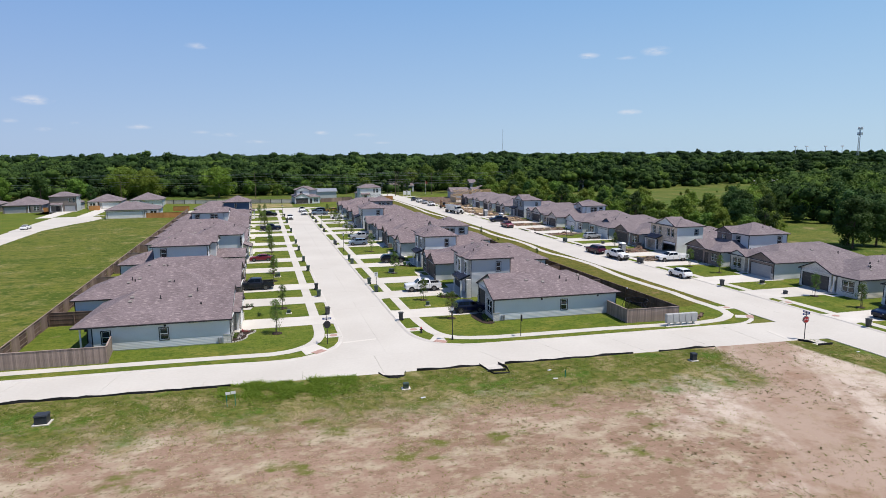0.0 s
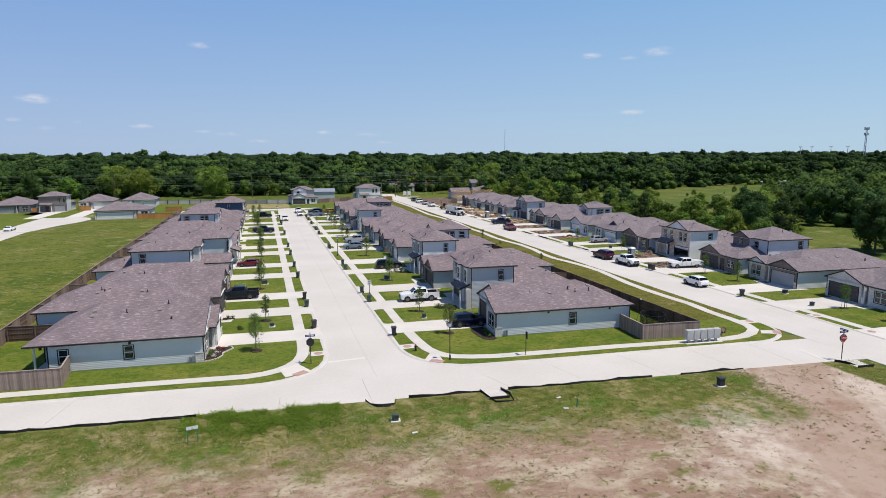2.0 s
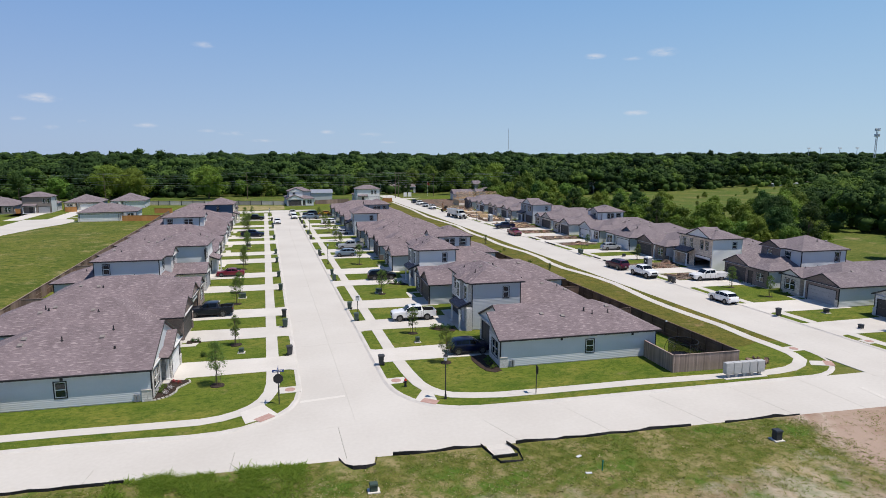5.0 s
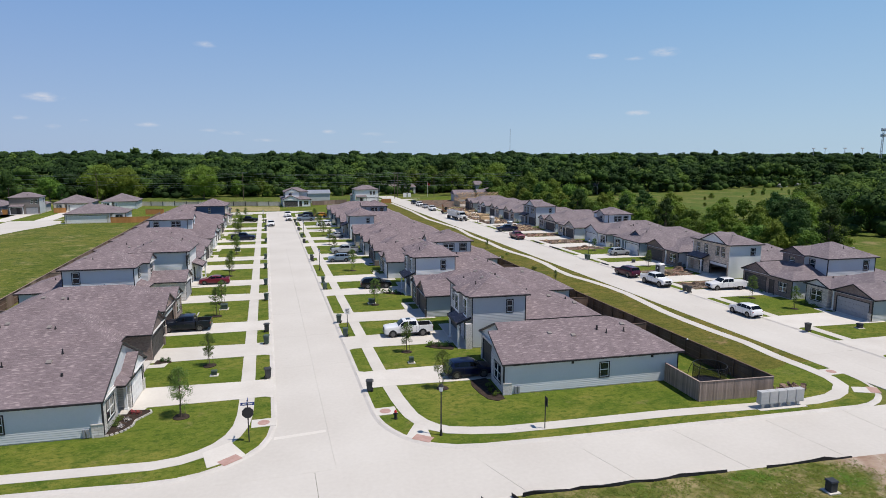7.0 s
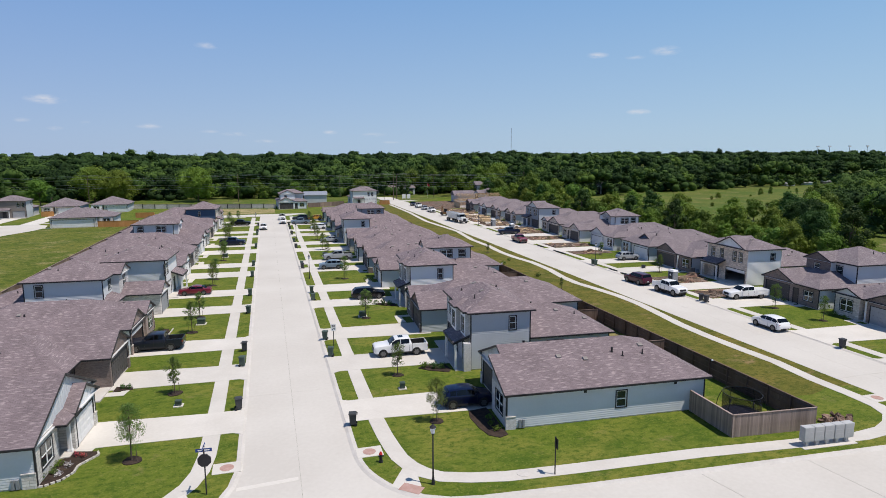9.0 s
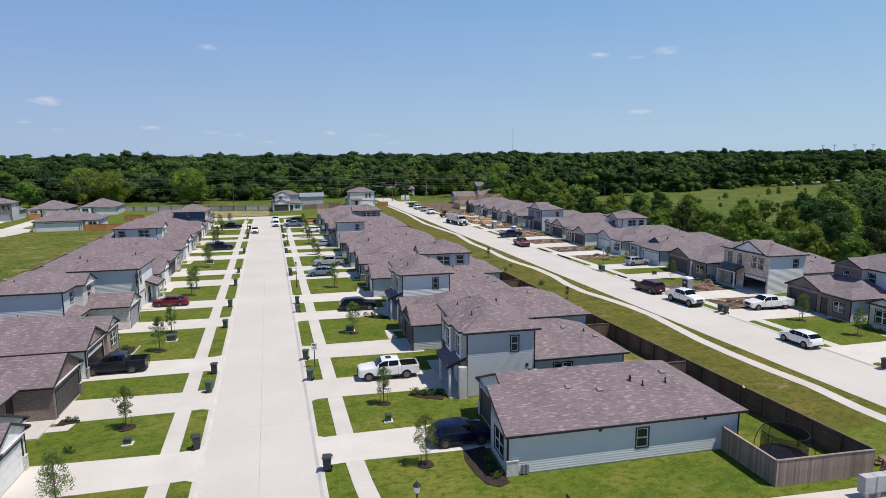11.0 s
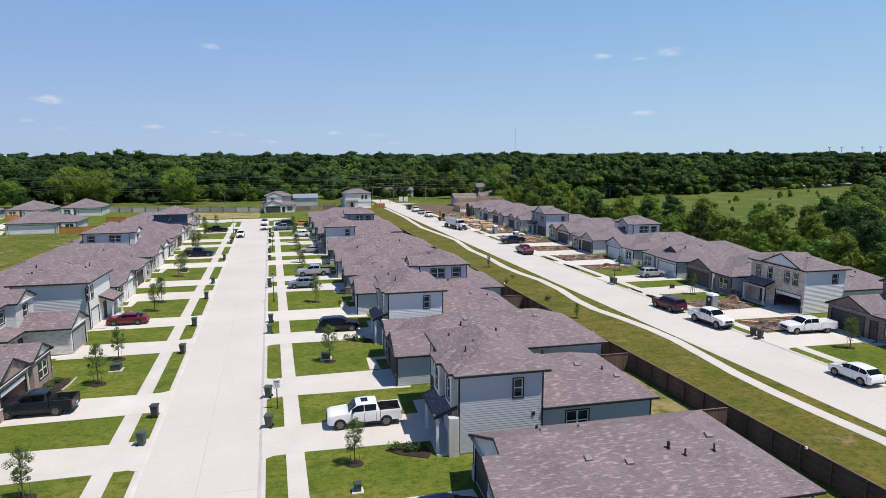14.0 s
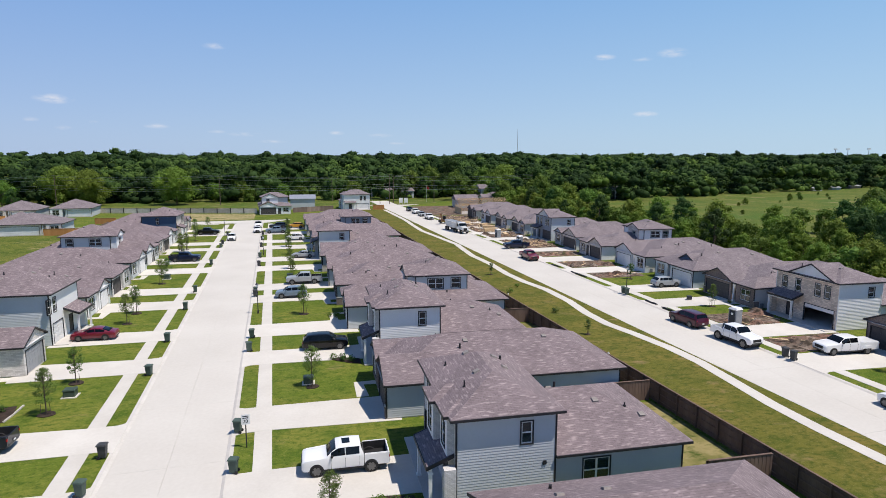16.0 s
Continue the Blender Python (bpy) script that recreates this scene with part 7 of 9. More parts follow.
ZD = Z_PAVE + 0.008
vehicle("pickup", "white", "white crew-cab pickup truck with a black bed on the driveway", 11.9, 91.9, ZD, -3)
vehicle("suv", "navy", "dark navy SUV parked nose to the garage", 14.5, 76.85, ZD, 177)
vehicle("mid_suv", "black", "black SUV parked on the driveway", 12.7, 119.0, ZD, 177)
vehicle("suv", "steel_blue", "steel-blue SUV parked on the driveway", 9.8, 145.3, ZD, -3)
vehicle("pickup", "silver", "silver pickup truck parked on the driveway", 12.2, 155.2, ZD, -3)
vehicle("sedan", "silver", "silver sedan parked on the driveway", 13.3, 182.0, ZD, -3)
vehicle("suv", "white", "white SUV parked on a far driveway", 12.6, 209.5, ZD, -3)
vehicle("pickup", "steel_blue", "grey-blue pickup truck on a far driveway", 8.2, 225.4, ZD, -3)
vehicle("big_suv", "charcoal", "charcoal SUV on the last driveway", 8.8, 235.8, ZD, -3)
vehicle("suv", "orange", "amber-yellow SUV on the last driveway", 13.7, 236.2, ZD, -3)
vehicle("suv", "white", "white SUV parked at the kerb near the end", 3.0, 229.5, 0.004, 90)
vehicle("pickup", "white", "white pickup truck parked at the far kerb", 3.0, 241.5, 0.004, 90)
vehicle("pickup", "charcoal", "dark grey pickup truck backed out from the garage", -14.1, 101.2, ZD, -3)
vehicle("sedan", "red", "deep red sedan parked on the driveway", -12.9, 129.3, ZD, -3)
vehicle("pickup", "navy", "dark navy pickup truck facing the street", -10.0, 183.2, ZD, 177)
vehicle("pickup", "black", "black pickup truck facing the street", -9.8, 226.4, ZD, 177)
vehicle("suv", "white", "white SUV parked at the kerb facing this way", -2.9, 214.5, 0.004, 90)
vehicle("suv", "white", "white SUV parked along the second street", 58.75, 88.7, 0.006, -90)
vehicle("big_suv", "maroon", "dark maroon SUV parked along the second street", 58.45, 117.0, 0.006, -86)
vehicle("lifted", "white", "lifted white pickup truck with large tyres parked along the second street", 58.75, 108.9, 0.006, 94)
vehicle("dually", "white", "long white pickup truck with flared rear fenders", 67.6, 102.6, ZD, -6, cap=True)
vehicle("suv", "silver", "silver SUV parked on its driveway", 69.4, 137.2, ZD, 177)
vehicle("pickup", "red", "red pickup truck at the second street's kerb", 58.6, 168.2, 0.006, 90)
vehicle("pickup", "navy", "dark blue pickup truck crossing the kerb", 61.6, 182.6, Z_PAVE + 0.002, -8)
vehicle("pickup", "white", "white work truck at the building site", 58.3, 252.0, 0.006, 90)
vehicle("suv", "silver", "silver SUV at the building site", 58.3, 262.5, 0.006, 90)
vehicle("pickup", "white", "white work truck near the street's end", 58.3, 272.5, 0.006, 90)
vehicle("suv", "charcoal", "charcoal SUV near the street's end", 58.3, 283.0, 0.006, 90)
vehicle("sedan", "white", "white sedan on the street beyond the field", -81.2, 211.0, 0.004, -90)
vehicle("suv", "navy", "dark SUV on the driveway near the corner", 66.8, 56.6, ZD, -3)


def bulk_truck(x, y, rz):
    """White tractor unit, nose along -x, with a long white hopper trailer."""
    t = thing("truck", pose(x, y, 0.006, 0, 0, rz), "white tractor truck with a long white bulk trailer", "truck", "parked vehicles")
    bm = bmesh.new(); box(bm, -6.3, 5.6, -0.45, 0.45, 0.75, 1.0); part("frame_rail", bm, M_BLACK, t)
    bm = bmesh.new()
    vs = box(bm, -4.7, -3.0, -1.15, 1.15, 1.0, 2.95)
    vs[4].co.x += 0.4; vs[7].co.x += 0.4
    bmesh.ops.bevel(bm, geom=bm.edges[:], offset=0.1, segments=2, affect="EDGES")
    cab = part("cab", bm, CAR["white"], t)
    bm = bmesh.new()
    vs = box(bm, -6.4, -4.65, -0.85, 0.85, 0.85, 1.95)
    for k in (4, 7):
        vs[k].co.z -= 0.22
    bmesh.ops.bevel(bm, geom=bm.edges[:], offset=0.12, segments=2, affect="EDGES")
    hood = part("hood", bm, CAR["white"], t)
    bm = bmesh.new(); box(bm, -6.45, -6.36, -0.5, 0.5, 0.95, 1.6); part("grille", bm, M_BLACK, hood, "black grille")
    bm = bmesh.new(); box(bm, -6.6, -6.3, -1.15, 1.15, 0.5, 0.85); part("bumper", bm, M_RIM, t, "bright metal bumper")
    bm = bmesh.new()
    vs = box(bm, -4.72, -4.62, -0.98, 0.98, 2.02, 2.75)
    for k in (4, 5, 6, 7):
        vs[k].co.x += 0.16
    part("windscreen", bm, M_CARGLASS, cab)
    for s in (-1, 1):
        bm = bmesh.new(); box(bm, -4.25, -3.35, s * 1.16 - 0.02, s * 1.16 + 0.02, 1.95, 2.65); part("side_window", bm, M_CARGLASS, cab)
        bm = bmesh.new(); box(bm, -6.35, -6.1, min(s * 0.86, s * 1.1), max(s * 0.86, s * 1.1), 1.05, 1.3); part("headlight", bm, M_LENS, t)
        bm = bmesh.new(); tube(bm, (-2.85, s * 1.0, 1.0), (-2.85, s * 1.0, 3.3), 0.09, n=10); part("exhaust_pipe", bm, M_STEEL, t, "bright upright exhaust pipe")
        bm = bmesh.new(); box(bm, -4.5, -4.35, min(s * 1.2, s * 1.45), max(s * 1.2, s * 1.45), 1.9, 2.4); part("mirror", bm, M_BLACK, t)
    bm = bmesh.new()
    vs = box(bm, -2.5, 5.6, -1.2, 1.2, 1.05, 2.85)
    for k in (0, 1, 2, 3):
        vs[k].co.y *= 0.72
    vs[0].co.x += 0.8; vs[3].co.x += 0.8; vs[1].co.x -= 0.8; vs[2].co.x -= 0.8
    trailer = part("trailer_body", bm, M_WHITE, t, "white hopper trailer")
    bm = bmesh.new(); box(bm, -2.4, 5.5, -1.05, 1.05, 2.855, 2.9); part("tarpaulin", bm, M_METER, trailer, "grey tarpaulin cover")
    for k in range(9):
        for s in (-1, 1):
            bm = bmesh.new(); beam(bm, (-1.6 + k * 0.8, s * 0.92, 1.15), (-1.6 + k * 0.8, s * 1.22, 2.82), 0.07, 0.06); part("rib", bm, M_WHITE, trailer)
    for xx in (-5.5, -2.5, -1.3, 3.6, 4.8):
        for s in (-1, 1):
            bm = bmesh.new(); tube(bm, (xx, s * 0.72, 0.52), (xx, s * 1.16, 0.52), 0.52, n=16); w = part("wheel", bm, M_TYRE, t)
            bm = bmesh.new(); tube(bm, (xx, s * 1.12, 0.52), (xx, s * 1.18, 0.52), 0.28, n=12); part("rim", bm, M_RIM, w)


bulk_truck(57.4, 217.4, 97)


def excavator(x, y, rz):
    t = thing("excavator", pose(x, y, 0.03, 0, 0, rz), "small rust-brown tracked excavator beside the street", "excavator", "")
    my = CAR["rust"]
    for s in (-1, 1):
        bm = bmesh.new(); box(bm, -1.2, 1.2, s * 0.8 - 0.2, s * 0.8 + 0.2, 0, 0.6)
        bmesh.ops.bevel(bm, geom=bm.edges[:], offset=0.18, segments=2, affect="EDGES"); part("track", bm, M_BLACK, t)
    bm = bmesh.new(); box(bm, -0.9, 1.2, -0.85, 0.85, 0.65, 1.35); bmesh.ops.bevel(bm, geom=bm.edges[:], offset=0.1, segments=1, affect="EDGES"); part("upper_body", bm, my, t)
    bm = bmesh.new(); box(bm, -0.85, 0.25, -0.82, 0.0, 1.35, 2.45); bmesh.ops.bevel(bm, geom=bm.edges[:], offset=0.06, segments=1, affect="EDGES"); c = part("cab", bm, M_BLACK, t)
    bm = bmesh.new(); box(bm, -0.88, 0.1, -0.84, -0.8, 1.5, 2.3); part("cab_window", bm, M_CARGLASS, c)
    bm = bmesh.new(); beam(bm, (-0.7, 0.3, 1.2), (-2.0, 0.3, 3.3), 0.25, 0.34); beam(bm, (-1.9, 0.3, 3.25), (-3.0, 0.3, 3.5), 0.24, 0.3); part("boom", bm, my, t)
    bm = bmesh.new(); beam(bm, (-2.9, 0.3, 3.6), (-3.3, 0.3, 1.4), 0.2, 0.28); part("stick", bm, my, t)
    bm = bmesh.new()
    vs = box(bm, -3.6, -2.9, -0.1, 0.7, 0.7, 1.4)
    vs[0].co.x += 0.25; vs[3].co.x += 0.25
    part("bucket", bm, M_BLACK, t)


excavator(59.3, 237.6, 60)


# ---- street furniture ----
def wheelie_bin(x, y, z, rz, material):
    t = thing("wheelie_bin", pose(x, y, z, 0, 0, rz), "dark green wheeled rubbish bin by the kerb" if material is M_BIN else "dark grey wheeled rubbish bin by the kerb", "rubbish bin", "bins along the kerb")
    bm = bmesh.new()
    vs = box(bm, -0.29, 0.29, -0.27, 0.27, 0.08, 0.98)
    for v in vs[:4]:
        v.co.x *= 0.8; v.co.y *= 0.8
    bmesh.ops.bevel(bm, geom=bm.edges[:], offset=0.03, segments=1, affect="EDGES")
    part("bin_body", bm, material, t)
    bm = bmesh.new()
    vs = box(bm, -0.34, 0.32, -0.31, 0.31, 0.98, 1.08)
    for v in vs[4:]:
        v.co.x *= 0.85; v.co.y *= 0.85
    part("lid", bm, material, t)
    bm = bmesh.new(); tube(bm, (0.36, -0.25, 0.97), (0.36, 0.25, 0.97), 0.025); part("handle", bm, M_BLACK, t)
    for s in (-1, 1):
        bm = bmesh.new(); tube(bm, (0.24, s * 0.2, 0.12), (0.24, s * 0.27, 0.12), 0.12, n=12); part("wheel", bm, M_BLACK, t)


M_BIN = mat("bin_green", (0.055, 0.082, 0.068), (0.075, 0.108, 0.09), 0.6, 2, 12, 0.05)
M_BIN_GREY = mat("bin_grey", (0.04, 0.042, 0.045), (0.06, 0.062, 0.065), 0.6, 2, 12, 0.05)
rb = random.Random(8)
for x, y in ((4.5, 75.4), (4.5, 93.1), (4.45, 99.4), (4.55, 119.9), (4.7, 125.0), (4.5, 146.9), (4.5, 149.0), (4.5, 173.6), (4.5, 183.9), (4.5, 199.2), (4.5, 211.4), (4.5, 222.2)):
    wheelie_bin(x, y, Z_PAVE + 0.008, rb.uniform(-20, 20), rb.choice((M_BIN, M_BIN_GREY)))
for x, y in ((-4.5, 81.3), (-4.6, 92.6), (-4.55, 97.7), (-4.55, 114.7), (-4.6, 125.9), (-4.6, 141.2), (-4.6, 152.5), (-4.5, 177.4), (-4.5, 200.6), (-4.5, 206.0), (-4.5, 223.0)):
    wheelie_bin(x, y, Z_PAVE + 0.008, 180 + rb.uniform(-20, 20), rb.choice((M_BIN, M_BIN_GREY)))
for x, y in ((59.85, 102.9), (59.85, 101.8), (59.85, 134.4), (59.85, 79.6), (60.0, 54.2), (59.85, 133.4)):
    wheelie_bin(x, y, Z_PAVE + 0.008, rb.uniform(-20, 20), rb.choice((M_BIN, M_BIN_GREY)))
wheelie_bin(-18.2, 147.9, KERB, 180, M_BIN_GREY)


def lamp_post(x, y, z=KERB):
    t = thing("street_lamp", pose(x, y, z), "black lantern street lamp on a slim post", "street lamp", "street lamps")
    bm = bmesh.new(); tube(bm, (0, 0, 0), (0, 0, 0.5), 0.13, 0.08, 10); tube(bm, (0, 0, 0.5), (0, 0, 3.5), 0.06, 0.045, 10); part("pole", bm, M_TRIM, t)
    bm = bmesh.new(); tube(bm, (0, 0, 3.5), (0, 0, 3.62), 0.06, 0.14, 8); tube(bm, (0, 0, 4.0), (0, 0, 4.22), 0.24, 0.05, 8); tube(bm, (0, 0, 4.22), (0, 0, 4.35), 0.02, 0.01, 6); part("lantern_cap", bm, M_TRIM, t)
    bm = bmesh.new(); tube(bm, (0, 0, 3.62), (0, 0, 4.0), 0.13, 0.2, 8); part("lantern_glass", bm, M_LENS, t, "frosted lantern glass")


for x, y in ((8.4, 65.0), (5.15, 136.6), (60.7, 134.9), (5.2, 187.0), (-5.15, 104.6 + 118), (60.7, 205.0)):
    lamp_post(x, y)


def text_mesh(body, size):
    cu = bpy.data.curves.new("lettering", "FONT")
    cu.body, cu.size, cu.align_x, cu.align_y, cu.extrude = body, size, "CENTER", "CENTER", 0.004
    tmp = bpy.data.objects.new("lettering", cu)
    me = bpy.data.meshes.new_from_object(tmp)
    bpy.data.objects.remove(tmp)
    return me


M_RED = mat("sign_red", (0.42, 0.02, 0.02), (0.46, 0.03, 0.03), 0.5, 2, 10, 0.0)
M_BLUE = mat("sign_blue", (0.02, 0.05, 0.20), (0.03, 0.06, 0.22), 0.5, 2, 10, 0.0)


def sign_post(x, y, rz, label, octagon=True, blades=True, h=2.35):
    """Street sign; its face looks along its own -y."""
    t = thing("stop_sign" if octagon else "speed_sign", pose(x, y, KERB, 0, 0, rz), label, "road sign", "road signs")
    bm = bmesh.new(); tube(bm, (0, 0, 0), (0, 0, 3.35 if blades else h + 0.35), 0.045, n=8); part("pole", bm, M_TRIM, t, "black pole")
    if octagon:
        for r, m, y0, y1, nm in ((0.44, M_TRIM, 0.02, 0.06, "backplate"), (0.40, M_WHITE, -0.055, -0.045, "border"), (0.375, M_RED, -0.064, -0.056, "face")):
            bm = bmesh.new()
            pts = [(r * math.cos(radians(22.5 + 45 * i)), r * math.sin(radians(22.5 + 45 * i))) for i in range(8)]
            if nm == "backplate":
                y0 = -0.044
            lo, hi = [bm.verts.new((a, y0, h + b)) for a, b in pts], [bm.verts.new((a, y1, h + b)) for a, b in pts]
            bm.faces.new(lo); bm.faces.new(hi[::-1])
            for i in range(8):
                j = (i + 1) % 8
                bm.faces.new((lo[i], hi[i], hi[j], lo[j]))
            bmesh.ops.recalc_face_normals(bm, faces=bm.faces)
            part(nm, bm, m, t)
        me = text_mesh("STOP", 0.27); me.materials.append(M_WHITE)
        o = new("lettering", me); o.parent = t; o.matrix_basis = pose(0, -0.068, h, 90, 0, 0)
    else:
        bm = bmesh.new(); box(bm, -0.3, 0.3, -0.06, -0.045, h - 0.38, h + 0.38); part("face", bm, M_WHITE, t)
        me = text_mesh("20", 0.36); me.materials.append(M_TRIM)
        o = new("lettering", me); o.parent = t; o.matrix_basis = pose(0, -0.065, h - 0.14, 90, 0, 0)
        for zz in (0.12, 0.25):
            bm = bmesh.new(); box(bm, -0.2, 0.2, -0.064, -0.06, h + zz - 0.035, h + zz + 0.035); part("text_bar", bm, M_TRIM, t)
    if blades:
        for a, zz, m in ((0, 3.05, M_BLUE), (90, 3.25, M_BLUE)):
            bm = bmesh.new()
            box(bm, -0.5, 0.5, -0.012, 0.012, zz - 0.11, zz + 0.11)
            bl = part("name_blade", bm, m, t, "blue street name blade")
            bl.matrix_basis = pose(0, 0, 0, 0, 0, a)
            for s in (-1, 1):
                bm = bmesh.new(); box(bm, -0.36, 0.36, s * 0.014 - 0.002, s * 0.014 + 0.002, zz - 0.04, zz + 0.04); part("text_bar", bm, M_WHITE, bl)


sign_post(-5.95, 67.95, 176, "stop sign seen from its dark back, with street name blades")
sign_post(48.2, 52.75, -4, "red stop sign with street name blades at the lot corner")
sign_post(5.2, 96.7, 0, "white speed limit sign on a black pole", octagon=False, blades=False, h=2.2)


def slim_sign(x, y):
    t = thing("sign_pole", pose(x, y, KERB, 0, 0, 86), "black sign pole seen edge-on beside the sidewalk", "road sign", "road signs")
    bm = bmesh.new(); tube(bm, (0, 0, 0), (0, 0, 2.75), 0.045, n=8); part("pole", bm, M_TRIM, t)
    bm = bmesh.new(); box(bm, -0.3, 0.3, -0.07, -0.05, 1.9, 2.65); part("face", bm, M_TRIM, t)


slim_sign(16.7, 63.85)


def mailbox_bank(x, y, rz):
    t = thing("mailbox_bank", pose(x, y, KERB, 0, 0, rz), "row of five grey steel cluster mailboxes beside the sidewalk", "mailbox")
    bm = bmesh.new(); box(bm, -2.35, 2.35, -0.55, 0.5, -0.05, 0.04); part("base_slab", bm, M_WALK, t)
    for i in range(5):
        cx = -1.76 + i * 0.88
        bm = bmesh.new(); box(bm, cx - 0.42, cx + 0.42, -0.26, 0.26, 0.42, 1.55)
        bmesh.ops.bevel(bm, geom=bm.edges[:], offset=0.015, segments=1, affect="EDGES")
        bx = part("mailbox", bm, M_MAIL, t, "grey steel mailbox unit")
        bm = bmesh.new(); box(bm, cx - 0.12, cx + 0.12, -0.12, 0.12, 0.04, 0.42); part("pedestal", bm, M_MAIL, bx)
        for r in range(3):
            bm = bmesh.new(); box(bm, cx - 0.38, cx + 0.38, -0.275, -0.255, 0.48 + r * 0.35, 0.48 + r * 0.35 + 0.33)
            part("locker_door", bm, M_MAIL, bx)


M_MAIL = mat("mailbox_grey", (0.42, 0.42, 0.42), (0.48, 0.48, 0.47), 0.5, 2, 10, 0.03)
mailbox_bank(38.3, 61.95 + 0.25, -4)


def utility_box(x, y, rz, w, d, h, material, label, z=KERB, pad=True):
    t = thing("utility_box", pose(x, y, z, 0, 0, rz), label, "utility box", "utility boxes")
    if pad:
        bm = bmesh.new(); box(bm, -w / 2 - 0.15, w / 2 + 0.15, -d / 2 - 0.15, d / 2 + 0.15, -0.05, 0.08); part("pad", bm, M_WALK, t, "concrete pad")
    bm = bmesh.new(); box(bm, -w / 2, w / 2, -d / 2, d / 2, 0.06 if pad else -0.03, h)
    bmesh.ops.bevel(bm, geom=bm.edges[:], offset=0.03, segments=1, affect="EDGES")
    part("cabinet", bm, material, t)
    bm = bmesh.new()
    vs = box(bm, -w / 2 - 0.04, w / 2 + 0.04, -d / 2 - 0.04, d / 2 + 0.04, h, h + 0.1)
    for v in vs[4:]:
        v.co.x *= 0.88; v.co.y *= 0.88
    part("lid", bm, material, t)


M_UTIL = mat("utility_green", (0.045, 0.07, 0.055), (0.065, 0.09, 0.07), 0.5, 2, 10, 0.03)
M_UTIL_DARK = mat("utility_dark", (0.03, 0.034, 0.042), (0.045, 0.05, 0.058), 0.5, 2, 10, 0.03)
for x, y, w, d, h, m, lb, z in ((-10.3, 110.9, 0.95, 0.85, 0.65, M_UTIL, "dark green transformer box on a concrete pad in the lawn", KERB), (-9.6, 83.6, 0.5, 0.4, 0.45, M_UTIL, "small dark utility box in the lawn", KERB), (10.0, 81.9, 0.45, 0.4, 0.55, M_UTIL, "small green utility pedestal in the lawn", KERB),
                                (10.3, 108.6, 0.9, 0.8, 0.62, M_UTIL, "green transformer box under a young tree", KERB), (10.0, 160.5, 1.0, 0.9, 0.7, M_UTIL, "green transformer box in a far lawn", KERB), (-10.6, 165.0, 1.0, 0.9, 0.7, M_UTIL, "green transformer box in the lawn", KERB),
                                (-30.8, 53.5, 0.95, 0.85, 0.75, M_UTIL_DARK, "dark slate transformer box on a pad in the weeds", 0.07), (-0.4, 51.8, 0.5, 0.4, 0.5, M_UTIL, "small green utility box in the weeds", 0.07), (30.6, 50.3, 0.55, 0.5, 0.75, M_UTIL_DARK, "dark utility pedestal in the weedy lot", 0.07),
                                (67.5, 79.0, 0.6, 0.5, 0.55, M_UTIL_DARK, "dark utility box on the lawn", KERB), (64.9, 71.7, 0.5, 0.45, 0.5, M_UTIL_DARK, "dark utility box beside the driveway", KERB), (67.0, 128.0, 0.6, 0.5, 0.55, M_UTIL_DARK, "dark utility box on the new lawn", KERB)):
    utility_box(x, y, -3, w, d, h, m, lb, z)


def lot_markers(x, y):
    t = thing("lot_marker", pose(x, y, 0.07, 0, 0, 10), "pair of white tags on thin green stakes", "stake", "lot markers")
    for s in (-1, 1):
        bm = bmesh.new(); tube(bm, (s * 0.35, 0, 0), (s * 0.35, 0, 1.1), 0.035, n=6); part("stake", bm, M_STAKE, t, "green stake")
    for s in (-1, 1):
        bm = bmesh.new(); box(bm, s * 0.22 - 0.2, s * 0.22 + 0.2, -0.03, 0.0, 1.1, 1.35); part("tag", bm, M_WHITE, t)


M_STAKE = mat("stake_green", (0.02, 0.20, 0.13), (0.03, 0.26, 0.17), 0.6, 2, 10, 0.0)
lot_markers(-16.0, 52.5)
for x, y in ((15.3, 50.0), (52.0, 45.5)):
    t = thing("stake", pose(x, y, 0.07), "short green survey stake in the weeds", "stake", "lot markers")
    bm = bmesh.new(); tube(bm, (0, 0, 0), (0.03, 0, 0.75), 0.045, n=6); part("shaft", bm, M_STAKE, t)
for x, y, r in ((14.7, 52.2, 20), (14.2, 49.9, -15), (0.6, 49.2, 10), (49.8, 47.2, 15)):
    t = thing("litter_board", pose(x, y, 0.09, 0, 0, r), "pale scrap board lying in the weeds", "board", "litter")
    bm = bmesh.new(); box(bm, -0.22, 0.22, -0.11, 0.11, 0, 0.04); part("board", bm, M_SOFFIT, t)


def hydrant(x, y):
    t = thing("fire_hydrant", pose(x, y, KERB), "dark fire hydrant with a red cap", "fire hydrant")
    bm = bmesh.new(); tube(bm, (0, 0, 0), (0, 0, 0.08), 0.17, n=12); tube(bm, (0, 0, 0.08), (0, 0, 0.62), 0.11, n=12); part("barrel", bm, M_BLACK, t)
    bm = bmesh.new(); tube(bm, (0, 0, 0.6), (0, 0, 0.78), 0.14, 0.05, 12); part("cap", bm, M_RED, t, "red cap")
    bm = bmesh.new(); tube(bm, (-0.2, 0, 0.45), (0.2, 0, 0.45), 0.06, n=10); part("outlet", bm, M_BLACK, t)


hydrant(5.6, 68.9)


